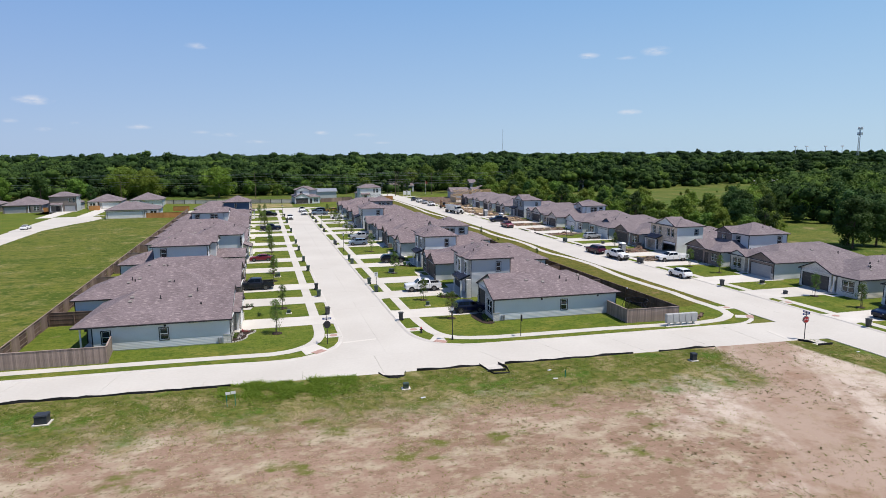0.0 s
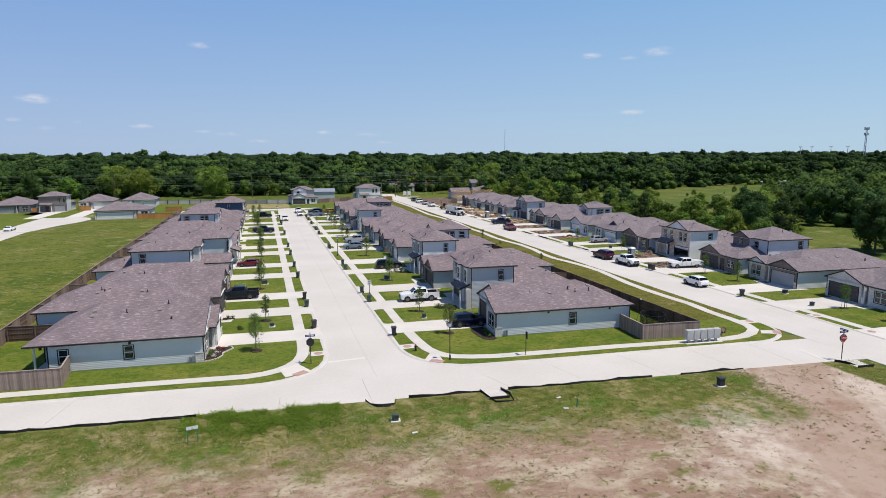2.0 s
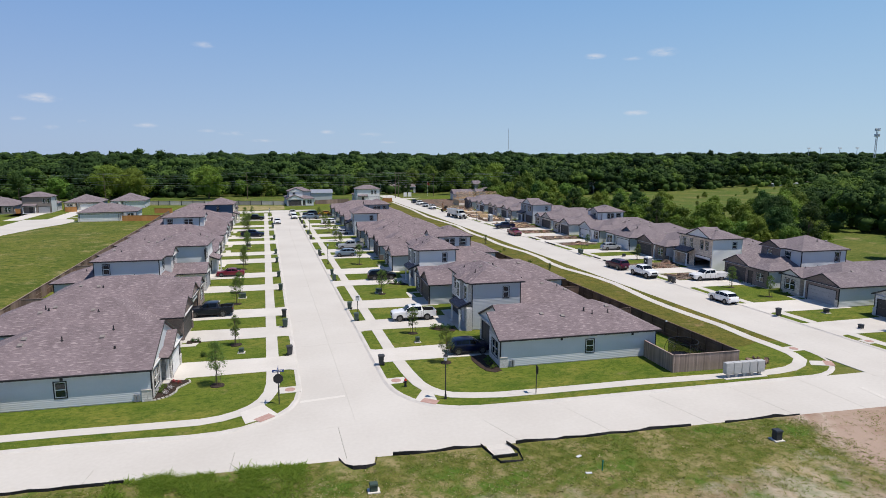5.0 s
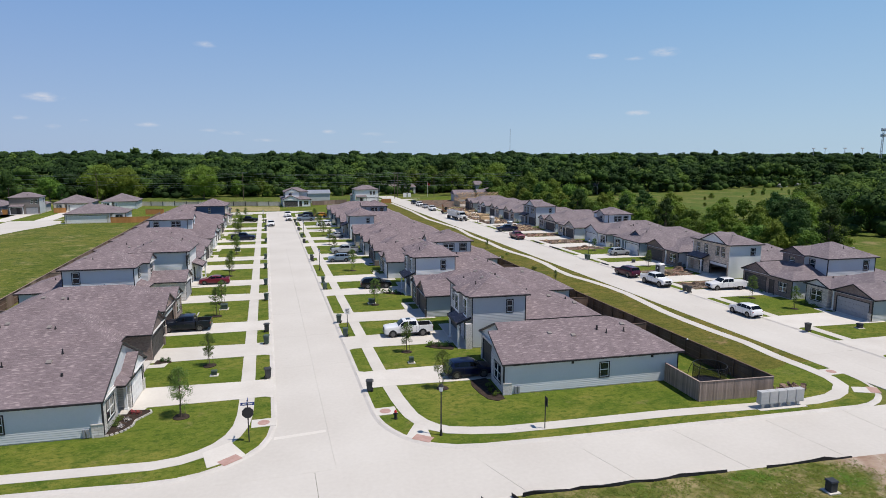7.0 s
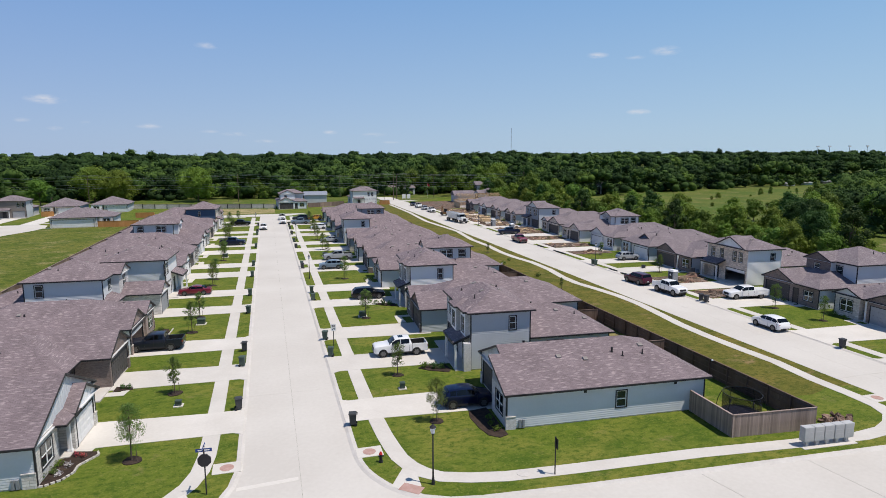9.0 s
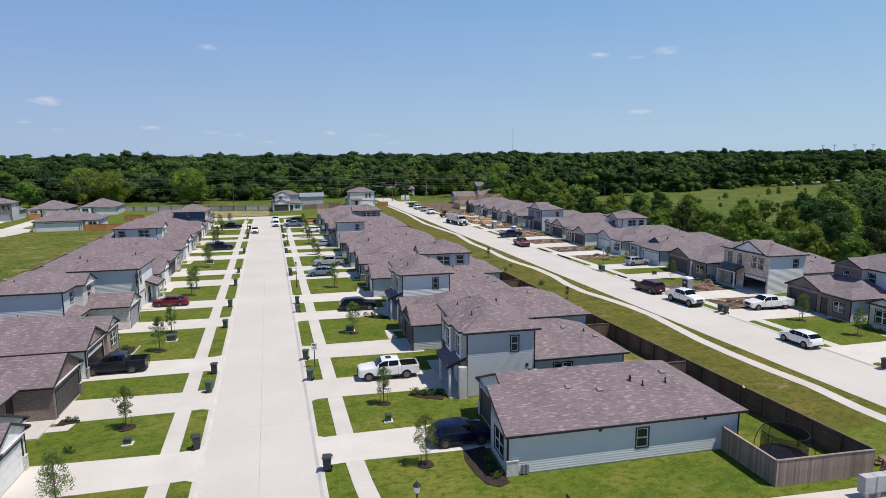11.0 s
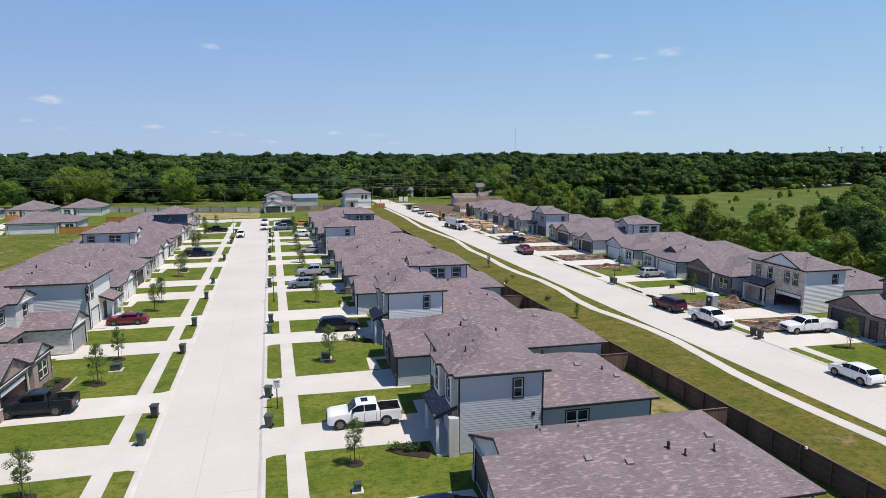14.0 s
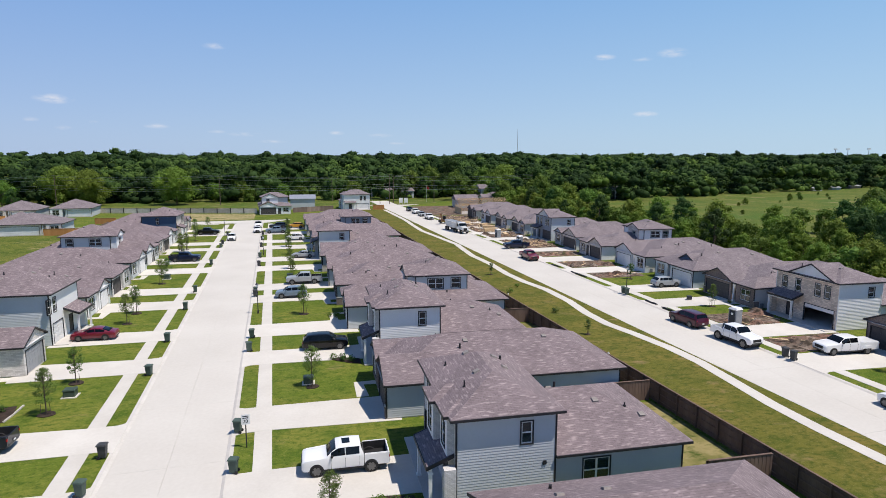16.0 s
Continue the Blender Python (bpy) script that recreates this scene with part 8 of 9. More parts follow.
def manhole(x, y, rz=0, pad=True, z=Z_PAVE):
    t = thing("manhole", pose(x, y, z, 0, 0, rz), "rust-red manhole cover set in a concrete pad", "manhole cover", "manhole covers")
    if pad:
        bm = bmesh.new(); box(bm, -0.95, 0.95, -0.75, 0.75, -0.1, 0.008); part("pad", bm, M_WALK, t, "concrete pad")
    bm = bmesh.new(); tube(bm, (0, 0, -0.02), (0, 0, 0.02), 0.48, n=20); part("cover", bm, M_PAD if pad else M_CURB, t)
    bm = bmesh.new(); tube(bm, (0, 0, 0.0), (0, 0, 0.026), 0.34, n=20); part("cover_ring", bm, M_PAD if pad else M_CURB, t)


manhole(5.05, 70.6); manhole(-4.9, 71.1); manhole(50.2, 67.7); manhole(61.0, 67.4); manhole(14.7, 64.6, 0, False, Z_PAVE - 0.005); manhole(60.9, 59.5)


# ---- planting ----
def bed(name_pts, label):
    bm = bmesh.new()
    prism(bm, name_pts, 0.0, KERB + 0.05)
    t = part("mulch_bed", bm, M_MULCH, None, label)
    tagged(t, "", "flower bed", "mulch beds")
    return t


bed([(-17.4, 72.0), (-16.4, 71.9), (-15.5, 72.5), (-15.0, 73.4), (-15.0, 74.3), (-14.5, 75.0), (-14.0, 75.7), (-14.2, 76.3), (-16.0, 76.8)], "dark mulch bed with white stone edging beside the door")
bed([(14.3, 75.3), (14.0, 74.0), (14.1, 72.0), (14.4, 70.6), (15.1, 70.0), (15.9, 70.3), (16.0, 75.6)], "dark mulch bed along the house front")
bed([(12.7, 86.8), (13.5, 85.9), (15.4, 84.8), (15.9, 85.6), (15.6, 87.2), (13.6, 87.6)], "dark mulch bed with low shrubs by the porch")
bed([(12.6, 115.0), (14.5, 113.4), (15.9, 112.6), (15.9, 114.4), (14.0, 115.2)], "dark mulch bed with low shrubs by the porch")
bed([(-16.0, 109.6), (-14.0, 109.6), (-13.6, 107.6), (-13.8, 106.2), (-14.6, 106.0), (-15.8, 107.0)], "dark mulch bed below the brick bay")
bed([(-15.8, 89.9), (-14.3, 89.4), (-14.2, 88.8), (-15.9, 88.6)], "dark mulch bed beside the brick garage")


def edging(pts):
    t = thing("bed_edging", pose(0, 0, KERB), "white stone edging round a mulch bed", "edging")
    n = 0
    for (x0, y0), (x1, y1) in zip(pts, pts[1:]):
        d = math.hypot(x1 - x0, y1 - y0)
        for i in range(int(d / 0.28)):
            f = (i + 0.5) / max(1, int(d / 0.28))
            bm = bmesh.new(); box(bm, -0.12, 0.12, -0.07, 0.07, 0, 0.12)
            o = part("edging_stone", bm, M_STONE, t)
            o.matrix_basis = pose(x0 + (x1 - x0) * f, y0 + (y1 - y0) * f, 0, 0, 0, math.degrees(math.atan2(y1 - y0, x1 - x0)))


M_STONE = mat("edging_stone", (0.45, 0.42, 0.38), (0.6, 0.57, 0.52), 0.9, 3, 15, 0.2, rnd=0.15)
edging([(-17.4, 72.0), (-16.4, 71.9), (-15.5, 72.5), (-15.0, 73.4), (-15.0, 74.3), (-14.5, 75.0), (-14.0, 75.7), (-14.2, 76.3)])
edging([(-13.5, 109.6), (-13.6, 107.6), (-13.8, 106.2)])


def shrub_mesh(seed, r, n, size, m):
    rng = random.Random(seed)
    bm = bmesh.new()
    for k in range(5):
        leaf_cloud(bm, Vector((rng.uniform(-0.4, 0.4) * r, rng.uniform(-0.4, 0.4) * r, r * rng.uniform(0.35, 0.8))), r * 0.55, n // 5, size, rng)
    return mesh_of("foliage", bm, m)


SHRUBS = [shrub_mesh(1, 0.55, 160, 0.12, M_LEAF), shrub_mesh(2, 0.45, 140, 0.11, M_LEAF_YOUNG), shrub_mesh(3, 0.7, 200, 0.14, M_LEAF_DARK)]
M_FLOWER = leaf_mat("white_flower", (0.6, 0.55, 0.58), (0.75, 0.72, 0.7), 0.1)
M_FLOWER_RED = leaf_mat("red_flower", (0.35, 0.06, 0.10), (0.45, 0.10, 0.12), 0.1)
FLOWERS = [shrub_mesh(4, 0.35, 90, 0.1, M_FLOWER), shrub_mesh(5, 0.35, 90, 0.1, M_FLOWER_RED)]


def shrub(x, y, me, s, label="low green shrub in the bed", z=KERB + 0.03):
    t = thing("shrub", pose(x, y, z, 0, 0, (x * 77 + y * 31) % 360) @ Matrix.Diagonal((s, s, s, 1)), label, "shrub", "shrubs in the beds")
    o = new("foliage", me); o.parent = t
    bm = bmesh.new(); tube(bm, (0, 0, -0.05), (0, 0, 0.3), 0.03, 0.015, 5); part("stem", bm, M_BARK, t)


for x, y, k, s in ((-16.9, 72.9, 1, 1.0), (-16.4, 73.6, 1, 0.9), (-16.3, 74.6, 0, 0.8), (15.3, 71.2, 0, 0.8), (15.2, 72.3, 0, 0.7), (15.4, 73.4, 0, 0.7), (13.4, 86.8, 0, 1.1), (14.2, 86.2, 2, 0.9), (15.0, 86.0, 2, 0.8), (13.2, 114.9, 0, 1.0), (14.2, 114.2, 2, 1.0), (15.0, 113.7, 2, 0.9),
                   (-15.3, 107.6, 0, 0.8), (-14.8, 108.6, 2, 0.8), (-15.2, 89.3, 2, 0.6), (-14.6, 89.1, 2, 0.6), (-13.6, 83.4, 2, 0.7), (-13.2, 83.3, 0, 0.5), (72.3 - 1.2, 90.6, 0, 1.2), (71.0, 89.0, 0, 0.9), (71.2, 99.0, 0, 0.8), (71.3, 124.6, 0, 0.8), (15.2, 131.8, 0, 1.2), (14.4, 132.4, 0, 1.0), (45.6, 143.0, 0, 1.0), (44.4, 126.4, 1, 1.6), (43.0, 139.5, 0, 1.2)):
    shrub(x, y, SHRUBS[k], s)
for x, y, k in ((-15.9, 73.2, 0), (-15.6, 74.4, 0), (-15.0, 75.6, 1), (-15.5, 75.9, 1)):
    shrub(x, y, FLOWERS[k], 0.9, "white flowering plant in the bed" if k == 0 else "red flowering plant in the bed")


def young_kind(seed, h, spread, leaves):
    rng = random.Random(seed)
    cb, lobes = crown(rng, h, spread * 0.9, 30, leaves * 2, 0.07, 0.30, core=False)
    tb = bmesh.new()
    tube(tb, (0, 0, -0.1), (0.03, 0, h * 0.5), 0.05, 0.035, 6)
    tube(tb, (0.03, 0, h * 0.5), (0, 0.03, h * 0.92), 0.035, 0.012, 6)
    for c, _ in lobes:
        tube(tb, (0.02, 0, min(c.z * 0.8, h * 0.8)), c, 0.016, 0.006, 4)
    for s in (-1, 1):
        tube(tb, (s * 0.35, 0.15, -0.05), (s * 0.3, 0.15, 0.9), 0.02, n=4)
    return mesh_of("crown", cb, M_LEAF_YOUNG if seed % 2 else M_LEAF_SAP), mesh_of("trunk", tb, M_BARK)


YOUNG = [young_kind(21, 3.6, 0.85, 55), young_kind(22, 4.0, 1.0, 60), young_kind(23, 3.2, 0.75, 42), young_kind(24, 3.8, 0.8, 55)]


def street_tree(x, y, k, s, ring=True):
    cm, tm = YOUNG[k]
    t = thing("young_tree", pose(x, y, KERB, 0, 0, (x * 51 + y * 17) % 360) @ Matrix.Diagonal((s, s, s, 1)), "young staked street tree on a disc of mulch and painted shade", "tree", "young street trees")
    for nm, me in (("trunk", tm), ("crown", cm)):
        o = new(nm, me); o.parent = t
    # dark mulch disc that also holds the shade under the crown in its colour
    if ring:
        bm = bmesh.new()
        prism(bm, [(0.62 * math.cos(a) * (1 + 0.1 * math.sin(3 * a)), 0.58 * math.sin(a)) for a in [i * math.tau / 16 for i in range(16)]], -0.02, 0.05)
        part("mulch_shade_disc", bm, M_MULCH, t, "dark disc of mulch with painted crown shade")


for x, y, k, s in ((11.2, 74.2, 1, 0.95), (10.3, 85.5, 0, 0.95), (10.6, 107.6, 1, 1.0), (11.1, 134.6, 1, 1.05), (10.3, 169.4, 1, 1.0), (10.5, 160.5, 3, 0.9), (10.6, 198.3, 1, 1.1), (11.1, 214.0, 0, 1.0), (11.1, 225.7, 3, 1.1), (10.5, 187.0, 3, 1.0),
                   (-11.5, 74.1, 1, 1.1), (-10.3, 86.7, 2, 1.1), (-11.0, 107.1, 3, 1.1), (-10.8, 114.3, 2, 1.1), (-10.8, 135.4, 1, 1.0), (-10.7, 140.7, 0, 1.1), (-10.7, 160.7, 1, 1.05), (-10.8, 166.5, 0, 1.0), (-12.4, 196.0, 1, 1.1), (-11.7, 199.0, 0, 1.1), (-11.2, 188.0, 3, 1.0), (-13.0, 227.3, 1, 1.1), (-11.5, 214.5, 0, 1.0), (-11.0, 240.0, 1, 0.9),
                   (66.8, 96.2, 1, 0.9), (67.6, 89.1, 1, 0.85), (68.1, 69.3, 0, 1.0), (68.2, 61.9, 0, 1.0), (67.5, 123.7, 3, 0.9), (67.3, 144.1, 0, 0.8), (43.6, 116.0, 2, 0.6), (45.0, 154.0, 2, 0.7)):
    street_tree(x, y, k, s)


# ---- fences ----
M_FENCE_GREY = mat("silvered_fence", (0.46, 0.42, 0.36), (0.64, 0.60, 0.54), 0.9, 2.5, 6, 0.3, rnd=0.3)

M_FENCE_PALE = mat("sun_bleached_fence", (0.235, 0.18, 0.15), (0.37, 0.29, 0.25), 0.9, 1.2, 14, 0.3, stretch=(1, 1, 0.12), rnd=0.28)


def picket_run(p, q, material, label, pieces=True, h=1.83, group="wooden fences", rails_side=1, turned=False):
    """A board fence between two plan points: posts, rails and boards."""
    p, q = Vector((*p, 0)), Vector((*q, 0))
    d = (q - p)
    L = d.length
    ang = math.degrees(math.atan2(d.y, d.x))
    t = thing("fence", pose(p.x, p.y, KERB - 0.02, 0, 0, ang), label, "fence", group)
    rng = random.Random(int(p.x * 13 + p.y * 7))
    n = max(1, round(L / (2.4 if p.y < 140 else 4.8)))
    pm = bmesh.new(); box(pm, -0.05, 0.05, -0.05 + rails_side * 0.09, 0.05 + rails_side * 0.09, 0, h - 0.05)
    pme = mesh_of("post", pm, material)
    for i in range(n + 1):
        o = new("post", pme); o.parent = t; o.matrix_basis = pose(L * i / n, 0, 0)
    for z in (0.35, 0.95, 1.5):
        bm = bmesh.new(); box(bm, 0, L, min(0.02, rails_side * 0.06), max(0.02, rails_side * 0.06) if rails_side > 0 else -0.02, z - 0.045, z + 0.045)
        part("rail", bm, material, t)
    bm = bmesh.new(); box(bm, 0, L, -0.07, 0.09, h, h + 0.035)
    part("top_cap", bm, material, t)
    w = 0.145
    if pieces:
        k = int(L / w)
        meshes = []
        for j in range(4):
            bm = bmesh.new(); box(bm, 0.003, w - 0.003, -0.022 - 0.004 * (j % 2), 0.0, 0.02, h - 0.004 * j)
            meshes.append(mesh_of("picket", bm, material))
        for i in range(k):
            o = new("picket", meshes[rng.randrange(4)]); o.parent = t; o.matrix_basis = pose(i * L / k, 0, 0)
    else:
        pan = L / n
        bm = bmesh.new()
        k = int(pan / w)
        near, far = [], []
        for j in range(k):
            o = 0.014 * (j % 2)
            near += [(pan * j / k + 0.002, -0.02 - o), (pan * (j + 1) / k - 0.002, -0.02 - o)]
            far += [(pan * j / k + 0.002, 0.0 - o), (pan * (j + 1) / k - 0.002, 0.0 - o)]
        prism(bm, near + far[::-1], 0.02, h)
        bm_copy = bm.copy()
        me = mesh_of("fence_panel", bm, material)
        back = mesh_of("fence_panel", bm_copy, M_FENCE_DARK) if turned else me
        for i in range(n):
            # every other section shows its rails to the yard and takes the darker boards
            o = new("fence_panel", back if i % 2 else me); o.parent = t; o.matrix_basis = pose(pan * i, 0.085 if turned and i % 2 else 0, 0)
    return t


picket_run((32.2, 65.0), (39.6, 64.35), M_FENCE_PALE, "weathered cedar board fence beside the mailboxes")
picket_run((32.4, 70.2), (32.2, 65.05), M_FENCE_PALE, "weathered cedar board fence with a gate")
# west faces turned from the sun: shade painted in with the darker boards
picket_run((39.65, 64.4), (39.2, 110), M_FENCE_DARK, "long dark board fence behind the yards", False, rails_side=1)
picket_run((39.2, 110), (38.9, 150), M_FENCE_DARK, "long dark board fence behind the yards", False, rails_side=1)
picket_run((38.9, 150), (38.3, 250), M_FENCE_DARK, "long dark board fence behind the yards", False, rails_side=1)
for i, y in enumerate((83.2, 97.0, 110.2, 123.4, 136.8, 150.2, 163.4, 176.8, 190, 203.2, 216.4, 229.6)):
    picket_run((34.2, y), (39.0, y - 0.3), M_FENCE_DARK, "short dark board fence between two yards", False)
picket_run((-39.7, 69.1), (-29.15, 68.4), M_FENCE_PALE, "weathered cedar board fence round the corner yard")
picket_run((-29.1, 68.45), (-29.45, 72.45), M_FENCE_PALE, "short weathered cedar board fence")
for a, b in ((69.15, 110), (110, 150), (150, 200), (200, 250)):
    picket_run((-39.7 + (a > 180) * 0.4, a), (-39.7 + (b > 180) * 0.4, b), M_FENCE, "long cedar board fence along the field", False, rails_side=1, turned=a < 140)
picket_run((-39.5, 86.2), (-33.6, 85.6), M_FENCE_DARK, "dark board fence between two yards, rails in view", False, rails_side=-1)
for y in (97.2, 110.4, 123.6, 137, 150, 163.4, 176.8, 190, 203.2, 216.4, 229.6):
    picket_run((-39.4, y), (-35.8, y - 0.2), M_FENCE, "short cedar board fence between two yards", False)
picket_run((-51.5, 235.0), (-39.9, 234.4), M_FENCE_NEW, "new orange cedar fence across the field", False)
picket_run((-46.0, 262.0), (-39.9, 261.4), M_FENCE_NEW, "new orange cedar fence across the field", False)
picket_run((-96.5, 274.5), (-92.6, 274.5), M_FENCE_NEW, "new orange cedar fence between houses", False)
picket_run((-79.5, 277.0), (-75.5, 277.0), M_FENCE_NEW, "new orange cedar fence between houses", False)
picket_run((45.5, 292.0), (49.8, 291.5), M_FENCE_NEW, "new orange cedar fence beside the far house", False)
far_fence = picket_run((-60, 303.0), (1.5, 286.5), M_FENCE_GREY, "pale grey board fence with dark posts behind the far lots", False)
for k in range(13):
    bm = bmesh.new(); box(bm, 4.9 * k, 4.9 * k + 0.26, -0.14, 0.14, 0, 2.05)
    part("fence_post", bm, M_TRIM, far_fence, "dark square post")
picket_run((14.5, 286.5), (30, 292.5), M_FENCE, "grey weathered board fence behind the far lots", False)

# small solar lights on the fence
for y in (75.8, 104.0, 131.0):
    t = thing("fence_light", pose(39.25, y, KERB + 1.85), "small round white light on the fence top", "lamp", "fence lights")
    bm = bmesh.new(); tube(bm, (0, 0, 0), (0, 0, 0.16), 0.11, 0.07, 10); part("globe", bm, M_WHITE, t)


def trampoline(x, y):
    t = thing("trampoline", pose(x, y, KERB), "round dark blue trampoline with a black safety net", "trampoline")
    r, n = 1.5, 32
    ring = [(math.cos(i * math.tau / n), math.sin(i * math.tau / n)) for i in range(n)]
    bm = bmesh.new(); prism(bm, [(r * 0.86 * c, r * 0.86 * s) for c, s in ring], 0.70, 0.72)
    part("mat", bm, M_TRMAT, t, "dark blue jumping mat")
    for nm, m, r0, r1, z0, z1, label in (("edge_pad", M_BLACK, 0.86, 1.03, 0.69, 0.75, "padded black rim"), ("net", M_NET, 0.985, 0.99, 0.75, 2.35, "see-through black net"), ("top_hoop", M_BLACK, 0.97, 1.0, 2.34, 2.39, "")):
        bm = bmesh.new()
        vs = [[bm.verts.new((r * k * c, r * k * s, z)) for k, z in ((r0, z0), (r1, z0), (r1, z1), (r0, z1))] for c, s in ring]
        for a, b in zip(vs, vs[1:] + vs[:1]):
            for k in range(4):
                bm.faces.new((a[k], b[k], b[(k + 1) % 4], a[(k + 1) % 4]))
        part(nm, bm, m, t, label)
    # poles that bow outwards from the legs to the hoop
    for i in range(6):
        a = i * math.tau / 6 + 0.3
        c, s = math.cos(a), math.sin(a)
        bow = [(r * (1.0 + 0.24 * math.sin(math.pi * k / 6)) , 2.37 * k / 6) for k in range(7)]
        bm = bmesh.new()
        for (p, z), (q, w) in zip(bow, bow[1:]):
            tube(bm, (p * c, p * s, z), (q * c, q * s, w), 0.028, n=6)
        part("pole", bm, M_BLACK, t)


M_NET = mat("black_net", (0.012, 0.012, 0.013), (0.02, 0.02, 0.02), 0.9, 3, 20, 0.0)
M_NET.node_tree.nodes["Principled BSDF"].inputs["Alpha"].default_value = 0.32
M_TRMAT = mat("trampoline_mat", (0.012, 0.014, 0.03), (0.02, 0.022, 0.04), 0.8, 2, 20, 0.05)
trampoline(35.1, 67.3)


# ---- silt fence, storm inlet, rubble ----
def silt_fence():
    rng = random.Random(2)
    t = thing("silt_fence", pose(0, 0, 0), "low black silt fence along the street edge", "silt fence")
    pts = []
    x = -140.0
    while x < 46:
        pts.append((x, south_edge(x) - 0.1 + rng.uniform(-0.10, 0.10)))
        x += rng.uniform(0.7, 1.6)
    skip = [(-2.1, 0.7), (8.4, 10.4), (37.0, 44.8), (26.5, 28.6), (-15.5, -2.0)]
    runs, cur = [], []
    for p in pts:
        if any(a < p[0] < b for a, b in skip):
            if len(cur) > 1:
                runs.append(cur)
            cur = []
        else:
            cur.append(p)
    runs.append(cur)
    # aprons round the two storm inlets
    runs.append([(-2.1, 56.6), (-1.8, 55.7), (-1.3, 54.95), (-0.4, 54.8), (0.35, 55.2), (0.65, 56.35)])
    runs.append([(8.4, 55.7), (8.7, 54.0), (8.9, 52.9), (10.6, 52.75), (10.8, 54.2), (10.4, 55.5)])
    runs.append([(46.9, 52.4), (47.5, 51.6), (48.0, 51.0)])
    for run in runs:
        bm = bmesh.new()
        prev = None
        for i, (x, y) in enumerate(run):
            h = 0.26 + rng.uniform(-0.1, 0.1)
            vs = [bm.verts.new((x, y + 0.03, 0)), bm.verts.new((x, y - 0.04, 0)), bm.verts.new((x + rng.uniform(-0.05, 0.05), y + 0.02 + rng.uniform(-0.1, 0.05), h)), bm.verts.new((x, y + 0.05, h))]
            if prev:
                for a, b in ((0, 3), (3, 2), (2, 1)):
                    bm.faces.new((prev[a], vs[a], vs[b], prev[b]))
            prev = vs
        part("fabric", bm, M_SILT, t, "torn black fabric")


M_SILT = mat("silt_fabric", (0.010, 0.010, 0.011), (0.022, 0.021, 0.022), 0.7, 3, 15, 0.2)
silt_fence()


def storm_inlet(x, y):
    t = thing("storm_inlet", pose(x, y, 0, 0, 0, -4), "concrete storm drain inlet with a pinkish apron", "storm drain")
    bm = bmesh.new(); box(bm, -0.9, 0.9, -0.95, 1.0, -0.1, 0.09); part("apron", bm, M_WALK, t)
    bm = bmesh.new(); box(bm, -0.6, 0.6, -0.8, 0.2, 0.09, 0.11); part("grate_cover", bm, M_CURB, t)
    bm = bmesh.new(); box(bm, -0.95, 0.95, -1.05, -0.93, -0.1, 0.3); part("back_wall", bm, M_SILT, t)


storm_inlet(9.6, 54.6)
storm_inlet(48.6, 51.2)
bm = bmesh.new(); prism(bm, [(-2.0, 56.6), (-1.65, 55.75), (-1.2, 55.08), (-0.4, 54.95), (0.25, 55.3), (0.55, 56.45)], -0.1, 0.085)
tagged(part("inlet_apron", bm, M_CONC, None, "curved concrete apron cut into the lot"), "", "apron", "", "structure")


def rubble():
    rng = random.Random(4)
    t = thing("rubble_pile", pose(42.4, 65.0, KERB), "small heap of brown rubble beside the fence", "rubble")
    for i in range(26):
        bm = bmesh.new()
        vs = box(bm, -0.25, 0.25, -0.18, 0.18, -0.08, 0.14)
        for v in vs:
            v.co += Vector((rng.uniform(-0.1, 0.1), rng.uniform(-0.1, 0.1), rng.uniform(-0.05, 0.05)))
        o = part("stone", bm, M_RUBBLE, t)
        o.matrix_basis = pose(rng.gauss(0, 0.8), rng.gauss(0, 0.55), rng.uniform(0, 0.25), rng.uniform(0, 60), rng.uniform(0, 60), rng.uniform(0, 360))


M_RUBBLE = mat("rubble", (0.13, 0.08, 0.06), (0.28, 0.2, 0.15), 0.9, 3, 15, 0.4, rnd=0.3)
rubble()

# ---- power line beyond the houses ----
POLES = [(-142, 342), (-79, 337.5), (-14.6, 331.0), (57, 318), (122, 312)]


M_CABLE = mat("aluminium_cable", (0.42, 0.43, 0.44), (0.5, 0.5, 0.5), 0.5, 1, 6, 0.0)


def power_line():
    t0 = thing("power_line", pose(0, 0, 0), "overhead power cables strung between wooden poles", "power line")
    for i, (x, y) in enumerate(POLES):
        t = thing("utility_pole", pose(x, y, 0), "tall brown wooden utility pole", "utility pole", "utility poles")
        bm = bmesh.new(); tube(bm, (0, 0, 0), (0, 0, 13.2), 0.17, 0.11, 8); part("pole", bm, M_BARK, t)
        bm = bmesh.new(); box(bm, -0.06, 0.06, -1.1, 1.1, 12.1, 12.25); part("cross_arm", bm, M_BARK, t)
    for (x0, y0), (x1, y1) in zip(POLES, POLES[1:]):
        for dy, z in ((-1.0, 12.4), (1.0, 12.9), (0, 11.2), (0, 9.0), (0, 7.9), (0.2, 7.2)):
            bm = bmesh.new()
            rings = []
            for k in range(9):
                f = k / 8
                p = Vector((x0 + (x1 - x0) * f, y0 + (y1 - y0) * f + dy, z - 4 * 1.1 * f * (1 - f)))
                rings.append([bm.verts.new(p + Vector((0, r * math.cos(a), r * math.sin(a)))) for r in (0.05,) for a in (0.5, 2.6, 4.7)])
            for u, w in zip(rings, rings[1:]):
                for i in range(3):
                    bm.faces.new((u[i], u[(i + 1) % 3], w[(i + 1) % 3], w[i]))
            part("cable", bm, M_CABLE, t0)


power_line()


